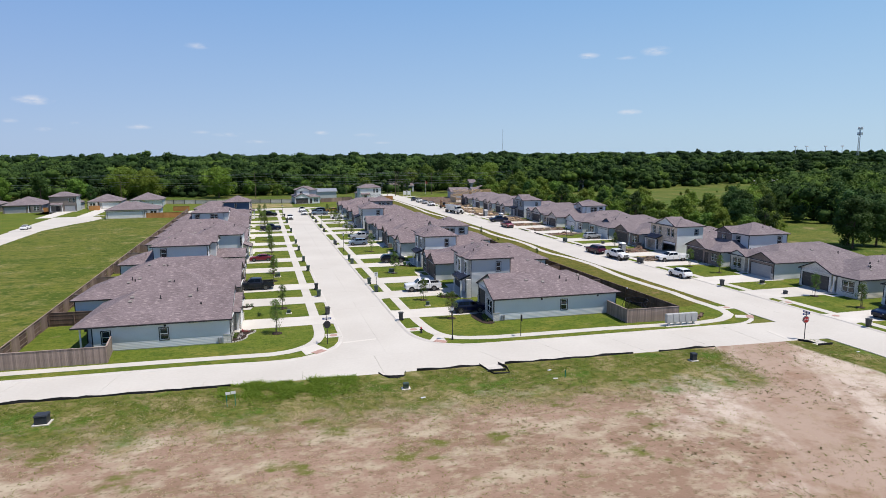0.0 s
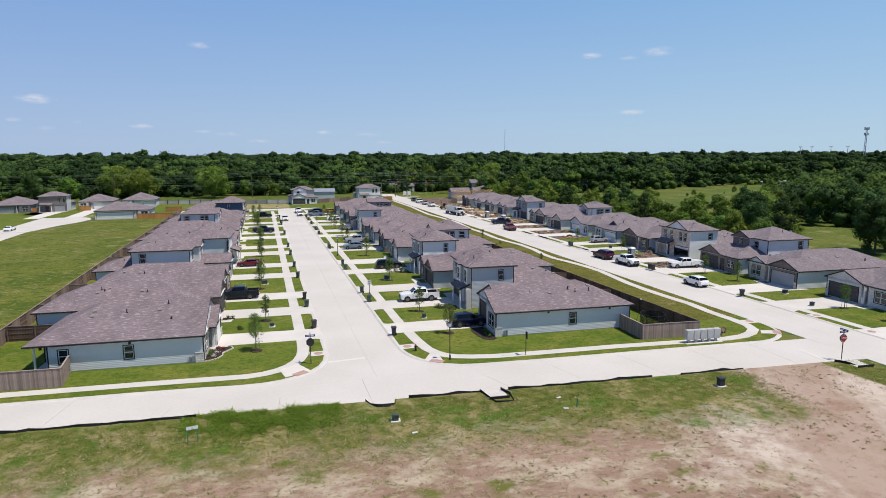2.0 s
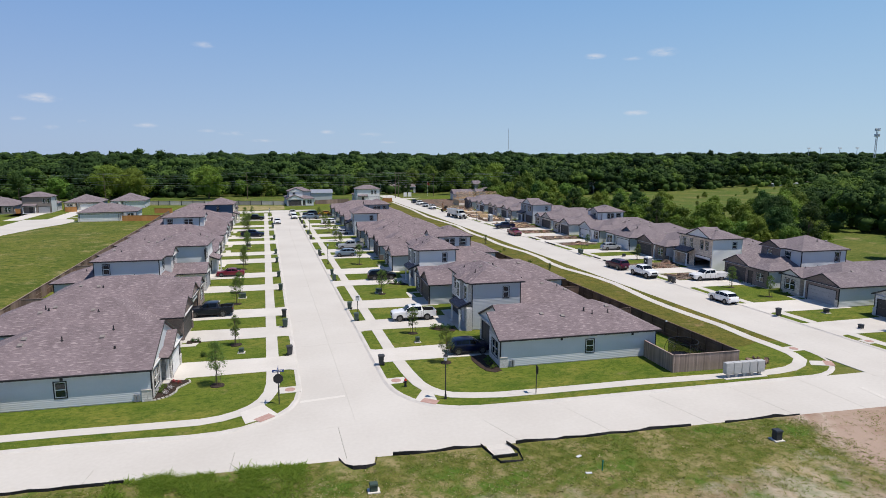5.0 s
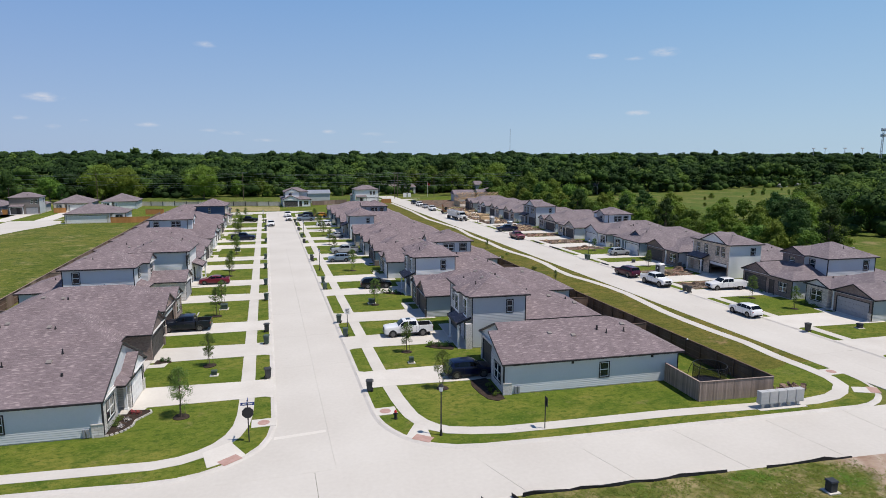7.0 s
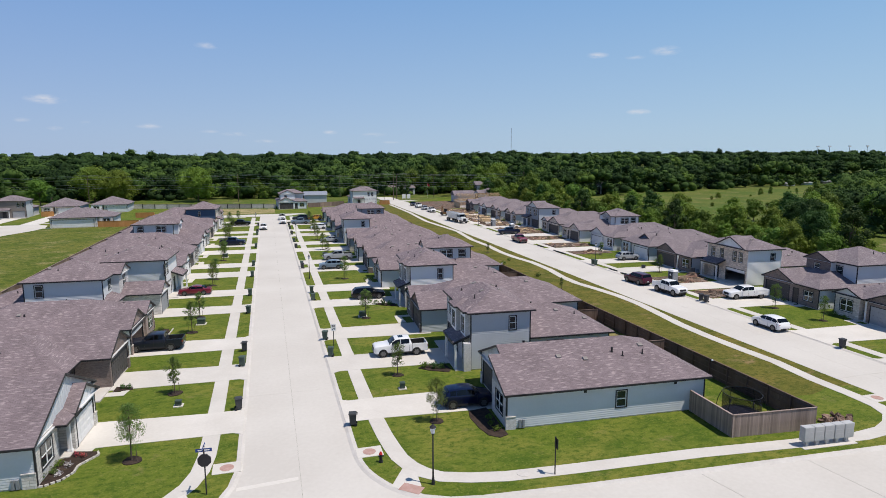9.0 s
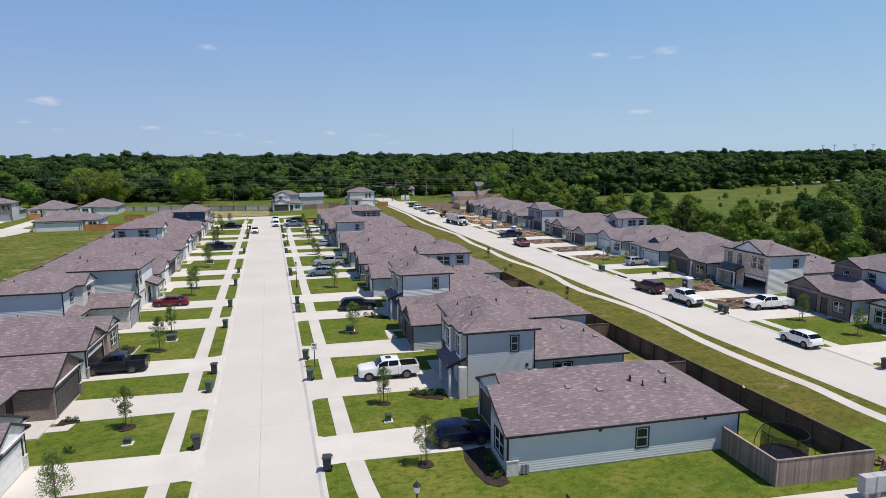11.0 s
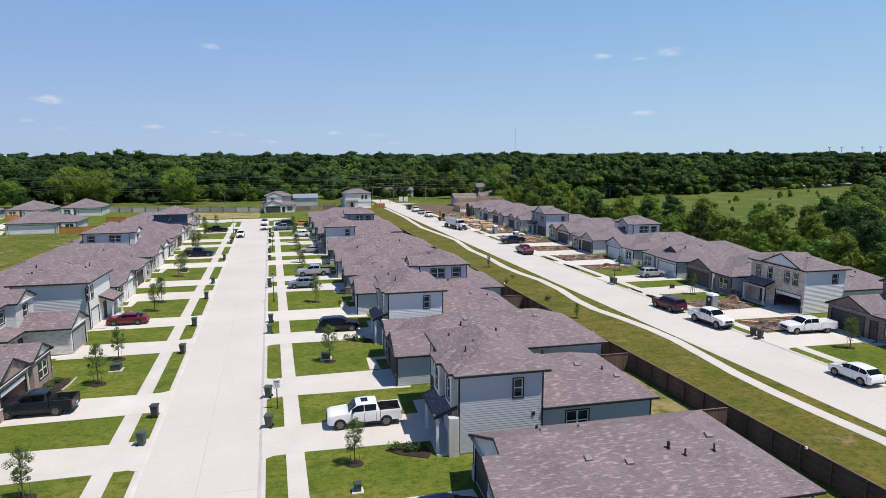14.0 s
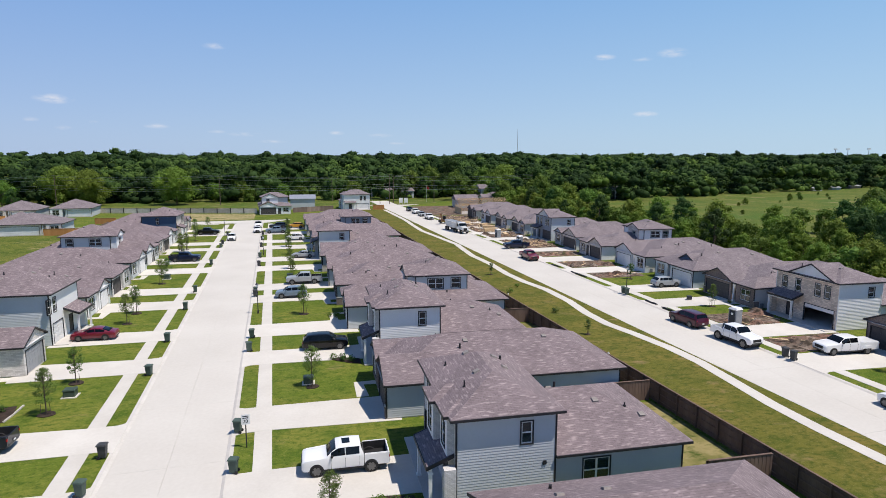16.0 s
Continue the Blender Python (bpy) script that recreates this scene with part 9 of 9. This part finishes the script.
def far_pole(x, y, h, r, material, label):
    t = thing("pole", pose(x, y, 0.0), label, "pole", "poles at the street's end")
    bm = bmesh.new(); tube(bm, (0, 0, -0.2), (0, 0, h), r, r * 0.65, 8); part("shaft", bm, material, t)
    bm = bmesh.new(); tube(bm, (0, 0, h), (0, 0, h + 0.08), r * 0.8, r * 0.3, 8); part("pole_cap", bm, material, t)
    return t


for x, y, h, r in ((60.2, 326.0, 12.0, 0.19), (79.7, 327.5, 11.5, 0.16), (34.4, 345.0, 11.0, 0.16), (46.0, 372.0, 12.0, 0.16)):
    far_pole(x, y, h, r, M_BARK, "tall wooden pole beyond the street's end")
far_pole(46.8, 303.0, 7.5, 0.08, M_STEEL, "slim grey metal pole at the street's end")
far_pole(53.3, 321.5, 4.0, 0.10, M_BARK, "short wooden pole at the street's end")
flag_pole = far_pole(76.3, 328.0, 7.5, 0.07, M_WHITE, "white pole with a small red flag")
bm = bmesh.new()
cloth = [[bm.verts.new((0.06 + 0.22 * i, 0.08 * math.sin(i * 1.3), 7.3 - 1.3 * j - 0.14 * i)) for i in range(6)] for j in range(2)]
for i in range(5):
    bm.faces.new((cloth[0][i], cloth[0][i + 1], cloth[1][i + 1], cloth[1][i]))
bmesh.ops.solidify(bm, geom=bm.faces[:], thickness=0.02)
part("flag", bm, M_RED, flag_pole, "hanging red flag")


def site_board(x, y):
    """White notice board on two posts."""
    t = thing("notice_board", pose(x, y, 0.0), "plain white notice board on two posts", "sign", "notice boards at the street's end")
    bm = bmesh.new(); box(bm, -0.75, 0.75, -0.03, 0.03, 0.6, 2.7); part("panel", bm, M_WHITE, t)
    for s in (-1, 1):
        bm = bmesh.new(); box(bm, s * 0.8 - 0.05, s * 0.8 + 0.05, -0.05, 0.05, 0, 2.9); part("post", bm, M_WHITE, t)


site_board(62.0, 317.6); site_board(64.2, 317.2)


def sediment_sock(p, q):
    """Dark fabric roll laid along the kerb."""
    p, q = Vector((*p, 0)), Vector((*q, 0))
    t = thing("sediment_sock", pose(p.x, p.y, 0.10), "dark fabric roll lying along the kerb", "sediment sock", "fabric rolls along the kerb")
    bm = bmesh.new()
    n = max(3, int((q - p).length / 0.5))
    rings = []
    for i in range(n + 1):
        c = (q - p) * (i / n) + Vector((0.05 * math.sin(i * 1.7), 0, 0.12))
        r = 0.15 * (1 + 0.12 * math.sin(i * 2.3)) * (0.5 if i in (0, n) else 1)
        rings.append([bm.verts.new(c + Vector((r * math.cos(a), 0, r * 0.8 * math.sin(a)))) for a in [math.tau * k / 8 for k in range(8)]])
    for u, w in zip(rings, rings[1:]):
        for k in range(8):
            bm.faces.new((u[k], u[(k + 1) % 8], w[(k + 1) % 8], w[k]))
    bm.faces.new(rings[0]); bm.faces.new(rings[-1][::-1])
    bmesh.ops.recalc_face_normals(bm, faces=bm.faces)
    part("roll", bm, M_BLACK, t)


for p, q in (((59.9, 160.4), (60.3, 157.6)), ((60.2, 152.6), (60.4, 147.0)), ((60.3, 129.2), (60.4, 126.4)), ((60.1, 124.9), (60.3, 122.6))):
    sediment_sock(p, q)


# ---- horizon landmarks ----
def lattice_tower(x, y, h, w, label, red=False, heads=False):
    t = thing("radio_tower", pose(x, y, 0), label, "tower", "towers on the horizon")
    bm = bmesh.new()
    for k in range(3):
        a = k * math.tau / 3
        tube(bm, (w * math.cos(a), w * math.sin(a), 0), (w * 0.5 * math.cos(a), w * 0.5 * math.sin(a), h), 0.18 * w, n=4)
    seg = max(8, int(h / 4))
    for i in range(seg):
        for k in range(3):
            a, b = k * math.tau / 3, (k + 1) * math.tau / 3
            f0, f1 = 1 - 0.5 * i / seg, 1 - 0.5 * (i + 1) / seg
            tube(bm, (w * f0 * math.cos(a), w * f0 * math.sin(a), h * i / seg), (w * f1 * math.cos(b), w * f1 * math.sin(b), h * (i + 1) / seg), 0.09 * w, n=3)
    part("mast", bm, M_STEEL, t)
    if heads:
        for z in (h - 1.5, h - 8):
            for k in range(6):
                a = k * math.tau / 6
                bm = bmesh.new(); box(bm, -0.3, 0.3, -0.5, 0.5, -1.6, 1.6)
                o = part("antenna_panel", bm, M_WHITE, t); o.matrix_basis = pose(2.4 * math.cos(a), 2.4 * math.sin(a), z, 0, 0, math.degrees(a))
            bm = bmesh.new(); tube(bm, (0, 0, z - 0.2), (0, 0, z + 0.2), 2.4, n=12); part("platform", bm, M_STEEL, t)


lattice_tower(-12.7 + 0.774 * 900, -1.6 + 0.6325 * 900, 52, 1.5, "pale lattice cell tower on the horizon", heads=True)
lattice_tower(-12.7 + 0.3793 * 1500, -1.6 + 0.9247 * 1500, 82, 0.75, "thin radio mast above the trees")
for ax, ay in ((0.7425, 0.6698), (0.7519, 0.6592), (0.7671, 0.6414), (0.7800, 0.6258)):
    t = thing("floodlight_mast", pose(7.9 + ax * 1000, 52 + ay * 1000, 0), "distant sports floodlight mast", "floodlight", "floodlights")
    bm = bmesh.new(); tube(bm, (0, 0, 0), (0, 0, 30), 0.5, 0.35, 6); part("pole", bm, M_STEEL, t)
    bm = bmesh.new(); box(bm, -2.4, 2.4, -0.5, 0.5, 30, 31.6); part("lamp_bank", bm, M_WHITE, t)


def shed(x, y, rz, L, W, h, wallm, roofm, label, rise=1.4, doors=True):
    t = thing("barn", pose(x, y, 0.05, 0, 0, rz), label, "barn", "far sheds")
    bm = bmesh.new(); box(bm, 0, L, 0, W, 0, h); part("wall", bm, wallm, t)
    bm = bmesh.new()
    vs = [bm.verts.new(p) for p in ((-0.4, -0.4, h), (L + 0.4, -0.4, h), (L + 0.4, W + 0.4, h), (-0.4, W + 0.4, h), (-0.4, W / 2, h + rise), (L + 0.4, W / 2, h + rise))]
    for f in ((0, 1, 5, 4), (2, 3, 4, 5), (0, 4, 3), (1, 2, 5), (3, 2, 1, 0)):
        bm.faces.new([vs[i] for i in f])
    part("roof", bm, roofm, t)
    for x0 in (1.2, L / 2 + 0.6) if doors else ():
        bm = bmesh.new(); box(bm, x0, x0 + L / 2 - 1.8, -0.05, 0.05, 0, h - 0.6); part("barn_door", bm, M_TRIM, t)


shed(14.0, 300.5, -2, 9.5, 9, 4.2, PAINT["grey"], M_STEEL, "grey metal-roofed barn behind the far house", doors=False)
shed(168, 322, 15, 9, 7, 4.5, PAINT["white"], M_ROOF2, "white house half hidden by trees")
shed(330, 356, 10, 9, 5, 1.5, PAINT["grey"], M_STEEL, "pale metal shed across the meadow", 0.7, False)
shed(378, 372, 5, 10, 5, 1.5, PAINT["taupe"], M_STEEL, "low brown shed across the meadow", 0.7, False)
shed(352, 362, -5, 6, 4, 1.4, PAINT["teal"], M_STEEL, "small pale shed across the meadow", 0.7, False)
shed(62, 352, 5, 14, 8, 3.6, PAINT["grey"], M_ROOF2, "low grey building past the street's end")
shed(80, 292, -4, 9, 8, 3.2, PAINT["grey"], M_ROOF2, "grey low building past the building site", 2.0, doors=False)


# ---- building site on the second street ----
def framed_house(x, y):
    """Timber frame with bare roof trusses and part sheathing."""
    t = thing("unfinished_house", pose(x, y, KERB, 0, 0, TILT), "unfinished house of bare timber framing and roof trusses", "house", "building site")
    W, L = 10.5, 18.0
    bm = bmesh.new(); box(bm, 0, L, 0, W, -0.2, 0.15); part("foundation", bm, M_CURB, t)
    for yy in (0, W):
        for i in range(int(L / 0.6) + 1):
            bm = bmesh.new(); box(bm, i * 0.6 - 0.02, i * 0.6 + 0.02, yy - 0.05, yy + 0.05, 0.15, 2.9); part("stud", bm, M_LUMBER, t)
        bm = bmesh.new(); box(bm, 0, L, yy - 0.05, yy + 0.05, 2.9, 3.0); part("top_plate", bm, M_LUMBER, t)
    for xx in (0, L):
        for i in range(int(W / 0.6) + 1):
            bm = bmesh.new(); box(bm, xx - 0.05, xx + 0.05, i * 0.6 - 0.02, i * 0.6 + 0.02, 0.15, 2.9); part("stud", bm, M_LUMBER, t)
    for i in range(int(L / 0.6) + 1):
        bm = bmesh.new()
        xx = i * 0.6
        beam(bm, (xx, -0.4, 2.85), (xx, W / 2, 5.6), 0.06, 0.16)
        beam(bm, (xx, W + 0.4, 2.85), (xx, W / 2, 5.6), 0.06, 0.16)
        beam(bm, (xx, 0, 3.05), (xx, W, 3.05), 0.06, 0.14)
        beam(bm, (xx, W / 2, 3.05), (xx, W / 2, 5.5), 0.06, 0.1)
        part("truss", bm, M_LUMBER, t)
    bm = bmesh.new(); box(bm, -0.07, -0.05, 0, W, 0.15, 2.2); part("sheathing", bm, M_LUMBER, t, "bare sheathing board")
    return t


framed_house(73.5, 264.0)


def lumber_stack(x, y, rz, n, label="stack of new lumber on the bare soil"):
    t = thing("lumber_stack", pose(x, y, KERB, 0, 0, rz), label, "lumber", "lumber stacks")
    for k in range(n):
        for j in range(6):
            bm = bmesh.new(); box(bm, -1.8, 1.8, j * 0.2 - 0.6, j * 0.2 - 0.42, k * 0.12, k * 0.12 + 0.1)
            part("plank", bm, M_LUMBER, t)


for x, y, r, n in ((66, 236, 20, 5), (69, 222, -10, 6), (66.5, 214, 5, 8), (68, 206, 80, 4), (70, 230, 40, 4)):
    lumber_stack(x, y, r, n)


def portable_toilet(x, y):
    t = thing("portable_toilet", pose(x, y, KERB, 0, 0, 10), "grey portable toilet with a white roof", "portable toilet")
    bm = bmesh.new(); box(bm, -0.58, 0.58, -0.58, 0.58, 0.05, 2.05); bmesh.ops.bevel(bm, geom=bm.edges[:], offset=0.05, segments=1, affect="EDGES"); part("cabin", bm, M_METER, t)
    bm = bmesh.new()
    vs = box(bm, -0.62, 0.62, -0.62, 0.62, 2.05, 2.3)
    for v in vs[4:]:
        v.co.x *= 0.75; v.co.y *= 0.75
    part("roof", bm, M_WHITE, t, "white domed roof")
    bm = bmesh.new(); box(bm, -0.61, -0.57, -0.42, 0.42, 0.15, 1.95); part("door", bm, M_UTIL_DARK, t)
    bm = bmesh.new(); box(bm, -0.625, -0.61, -0.15, 0.15, 1.35, 1.65); part("notice", bm, M_WHITE, t, "blank white notice")


portable_toilet(63.8, 114.9); portable_toilet(64.5, 187.5); portable_toilet(64.0, 201.0)

SITE = [[(62.5, 103.9), (71.8, 103.0), (73.5, 108.7), (62.5, 109.0)], [(62.5, 114.4), (70.0, 113.8), (73.0, 119.3), (62.5, 120.3)], [(62.5, 146.2), (71.5, 145.6), (72.5, 151.0), (62.5, 150.8)],
        [(62.5, 156.6), (72, 156.0), (72, 162.6), (62.5, 163.0)], [(62.5, 169.8), (72.8, 169.2), (73, 175.6), (62.5, 176.2)], [(62.5, 182.0), (72.5, 181.4), (72.6, 196.0), (62.5, 196.4)],
        [(62.5, 201.4), (72.8, 200.8), (73.0, 260.0), (62.5, 262.0)], [(73, 256), (100, 254), (100, 262), (73, 262)]]


def ragged(pts, rng, step=0.8, off=0.28):
    """The outline with uneven, broken edges."""
    out = []
    for (x0, y0), (x1, y1) in zip(pts, pts[1:] + pts[:1]):
        n = max(2, int(math.hypot(x1 - x0, y1 - y0) / step))
        for i in range(n):
            f = i / n
            out.append((x0 + (x1 - x0) * f + rng.uniform(-off, off), y0 + (y1 - y0) * f + rng.uniform(-off, off)))
    return out


soil_rng = random.Random(21)
for pts in SITE:
    pts = ragged(pts, soil_rng)
    slab("bare_soil", pts, 0.0, KERB + 0.02, M_SITE, "reddish bare soil on an unfinished yard", category="bare soil")
for a, b in ((65.9, 70.5), (70.2, 75.6), (81.2, 86.6), (98.0, 103.4), (109.6, 114.2), (124.9, 129.6), (134.5, 139.4), (151.0, 156.0), (163.4, 169.0), (176.6, 181.6), (196.6, 201.0), (208.5, 213.0), (221.5, 226.5), (235, 240)):
    if a != 65.9:
        driveway(a, b, 1, 73.6, ST2B, 62.4)
driveway(56.0, 60.6, 1, 73.0, ST2B, 62.4)


def path(pts, w=1.1):
    ribbon(offset_line(pts, w / 2), offset_line(pts, -w / 2), -0.2, Z_PAVE + 0.002, "front_path", M_WALK, "narrow concrete path to a front door")


for x0, y0, y1 in ((15.0, 80.0, 76.4), (14.8, 104.0, 107.3), (14.8, 130.2, 133.8), (14.8, 142.6, 140.0), (14.8, 155.6, 159.2), (14.8, 168.2, 165.5), (14.8, 195, 192), (14.8, 211, 214)):
    path([(x0, y0), (x0 + 0.05, y1), (x0 + 2.8, y1 - 0.2)])
for x0, y0, y1 in ((-14.8, 78.0, 77.0), (-14.9, 89.4, 88.0), (-14.8, 142.2, 139.5), (-14.8, 156.4, 160.0), (-14.8, 169.0, 166.0), (-14.8, 184.0, 187.0), (-14.8, 197, 193)):
    path([(x0, y0), (x0 - 0.05, y1), (x0 - 2.8, y1 + 0.2)])
path([(-15.0, 116.9), (-17.5, 117.0), (-20.0, 117.1)])
for y0, y1 in ((70.6, 68.6), (86.0, 88.0), (98.4, 96.4), (125.0, 122.8), (139.2, 141.4), (151.2, 149.0)):
    path([(70.6, y0), (70.6, y1), (73.8, y1 - 0.2)])


def site_litter():
    """Clods, heaps and timber scraps scattered over the unfinished yards."""
    rng = random.Random(8)
    clods, scraps = bmesh.new(), bmesh.new()
    spots = [(62.8, 72, 103.6, 108.6, 60), (62.8, 72, 114.4, 119.6, 60), (62.8, 71.5, 146.2, 150.6, 30), (62.8, 72, 156.6, 162.4, 60), (62.8, 72.5, 169.8, 175.6, 60), (62.8, 72.4, 182, 196, 150), (62.8, 72.8, 201.5, 260, 460)]
    for x0, x1, y0, y1, n in spots:
        for _ in range(n):
            x, y = rng.uniform(x0, x1), rng.uniform(y0, y1)
            r = 0.12 + 0.25 * rng.random() ** 2
            if rng.random() < 0.07:
                r = rng.uniform(0.7, 1.5)
            ring = [clods.verts.new((x + r * rng.uniform(0.7, 1.2) * math.cos(a), y + r * rng.uniform(0.7, 1.2) * math.sin(a), KERB)) for a in [i * math.tau / 6 for i in range(6)]]
            mid = [clods.verts.new((v.co.x + (x - v.co.x) * 0.45, v.co.y + (y - v.co.y) * 0.45, KERB + r * rng.uniform(0.25, 0.45))) for v in ring]
            tip = clods.verts.new((x, y, KERB + r * 0.5))
            for i in range(6):
                j = (i + 1) % 6
                clods.faces.new((ring[i], ring[j], mid[j], mid[i])); clods.faces.new((mid[i], mid[j], tip))
        for _ in range(n // 3 if y0 > 180 else n // 12):
            x, y, a = rng.uniform(x0, x1), rng.uniform(y0, y1), rng.uniform(0, math.pi)
            l = rng.uniform(0.4, 1.8)
            z = KERB + rng.uniform(0.06, 0.3)
            beam(scraps, (x - l * math.cos(a), y - l * math.sin(a), z), (x + l * math.cos(a), y + l * math.sin(a), z + rng.uniform(-0.05, 0.2)), rng.uniform(0.08, 0.3), 0.04)
    for nm, bm, m, label in (("soil_clods", clods, M_SITE, "loose clods and heaps of reddish soil"), ("timber_scraps", scraps, M_LUMBER, "timber offcuts scattered over the building site")):
        ob = part(nm, bm, m, None, label)
        tagged(ob, label, nm.replace("_", " "), "", "stuff")


site_litter()

# dry, half-grown grass in the back yards
M_YARD = ground_mat("dry_yard", [((0.27, 0.225, 0.10), 0.3, 0.42, 0.6, 7, 1), ((0.30, 0.25, 0.13), 0.5, 0.55, 0.7, 7, 2), ((0.06, 0.085, 0.016), 0.9, 0.5, 0.68, 6, 3)], (0.16, 0.15, 0.05))
for a, b in ((83.6, 96.6), (97.4, 109.8), (110.6, 123.0), (123.8, 136.4), (137.2, 149.8)):
    slab("yard", [(32.6, a + 0.3), (39.0, a), (39.0, b - 0.3), (32.6, b)], 0.0, KERB + 0.012, M_YARD, "dry yellowed grass in a fenced back yard", category="yard")


# ---- weeds on the vacant lot ----
M_TUFT = leaf_mat("leaf_tuft", (0.17, 0.165, 0.075), (0.27, 0.245, 0.11), 0.2, glow=0.3)
M_LUSH = leaf_mat("leaf_lush", (0.13, 0.215, 0.02), (0.26, 0.34, 0.05), 0.3, glow=0.5)


def weed_patch():
    """Loose tufts of fine blades, standing denser in drifts."""
    rng = np.random.default_rng(12)
    kinds = (("weeds", M_WEED, 15000, "low green weeds along the street edge"), ("dry_weeds", M_WEED_DRY, 8000, "straw-coloured dry grass tufts on bare soil"), ("weed_tufts", M_TUFT, 650, "small olive weed tufts scattered over bare sand"), ("lush_weeds", M_LUSH, 3200, "bright green knee-high weeds beside the street"))
    for nm, m, n, label in kinds:
        near = nm == "weeds"
        sparse = nm == "weed_tufts"
        lush = nm == "lush_weeds"
        cl = rng.uniform([-45, 22], [50, 56], (170, 2))
        verts = []
        cnt = 0
        while cnt < n:
            if near and rng.random() < 0.93:
                x = rng.uniform(-60, 50)
                d = abs(rng.normal(0, 6.0))
                y = south_edge(x) - 0.35 - d
                if 36 < x < 45.5 and rng.random() < 0.96:
                    continue
                if d < 1.6 and (-3.5 < x < 1.8 or 7.5 < x < 11.5):
                    continue
                h = rng.uniform(0.03, 0.075)
            elif sparse:
                x, y = rng.uniform(4, 49), rng.uniform(18, 50)
                if y > south_edge(x) - 3 or math.sin(x * 0.4) + math.sin(y * 0.5 + x * 0.2) < -0.4:
                    continue
                h = rng.uniform(0.03, 0.08)
            elif lush:
                x = rng.uniform(-17, -4.5)
                d = abs(rng.normal(0, 1.6))
                if x > -14 and rng.random() < 0.45:
                    x, d = rng.normal(-10.2, 2.3), 3.0 + rng.normal(0, 1.0)
                y = south_edge(x) + 0.1 - d
                if y > south_edge(x) + 0.05 or math.sin(x * 2.1) + math.sin(y * 1.7 + x) + 0.5 * math.sin(x * 5) < -0.5:
                    continue
                h = rng.uniform(0.05, 0.2) * (1.4 if math.sin(x * 1.3 + y) > 0.3 else 0.8)
            else:
                c = cl[rng.integers(len(cl) // 6)] if near else cl[rng.integers(len(cl))]
                x, y = c + rng.normal(0, 1.1, 2) * (2.4, 1.0)
                if y > south_edge(x) - 0.5 or (not near and x > 12 and rng.random() < 0.7):
                    continue
                h = rng.uniform(0.03, 0.08) if near else rng.uniform(0.025, 0.06)
            reach = 0.9 * h if sparse else 1.7 * h if lush else 2.4 * h
            for _ in range(rng.integers(4, 8) + 7 * sparse):
                a = rng.uniform(0, math.tau)
                ox, oy = rng.normal(0, 0.07 if sparse else 0.16, 2)
                w = rng.uniform(0.018, 0.04)
                dx, dy = math.cos(a) * w, math.sin(a) * w
                lx, ly = rng.normal(0, reach, 2)
                verts.append([(x + ox - dx, y + oy - dy, 0.06), (x + ox + dx, y + oy + dy, 0.06), (x + ox + lx + dx * 0.4, y + oy + ly + dy * 0.4, 0.06 + h), (x + ox + lx - dx * 0.4, y + oy + ly - dy * 0.4, 0.06 + h * 0.95)])
            cnt += 1
        v = np.array(verts).reshape(-1, 3)
        nq = len(v) // 4
        me = bpy.data.meshes.new(nm)
        me.vertices.add(len(v)); me.vertices.foreach_set("co", v.ravel())
        me.loops.add(nq * 4); me.loops.foreach_set("vertex_index", np.arange(nq * 4))
        me.polygons.add(nq); me.polygons.foreach_set("loop_start", np.arange(nq) * 4)
        me.update(calc_edges=True)
        me.materials.append(m)
        tagged(new(nm, me), label, "weeds", "", "stuff")


weed_patch()
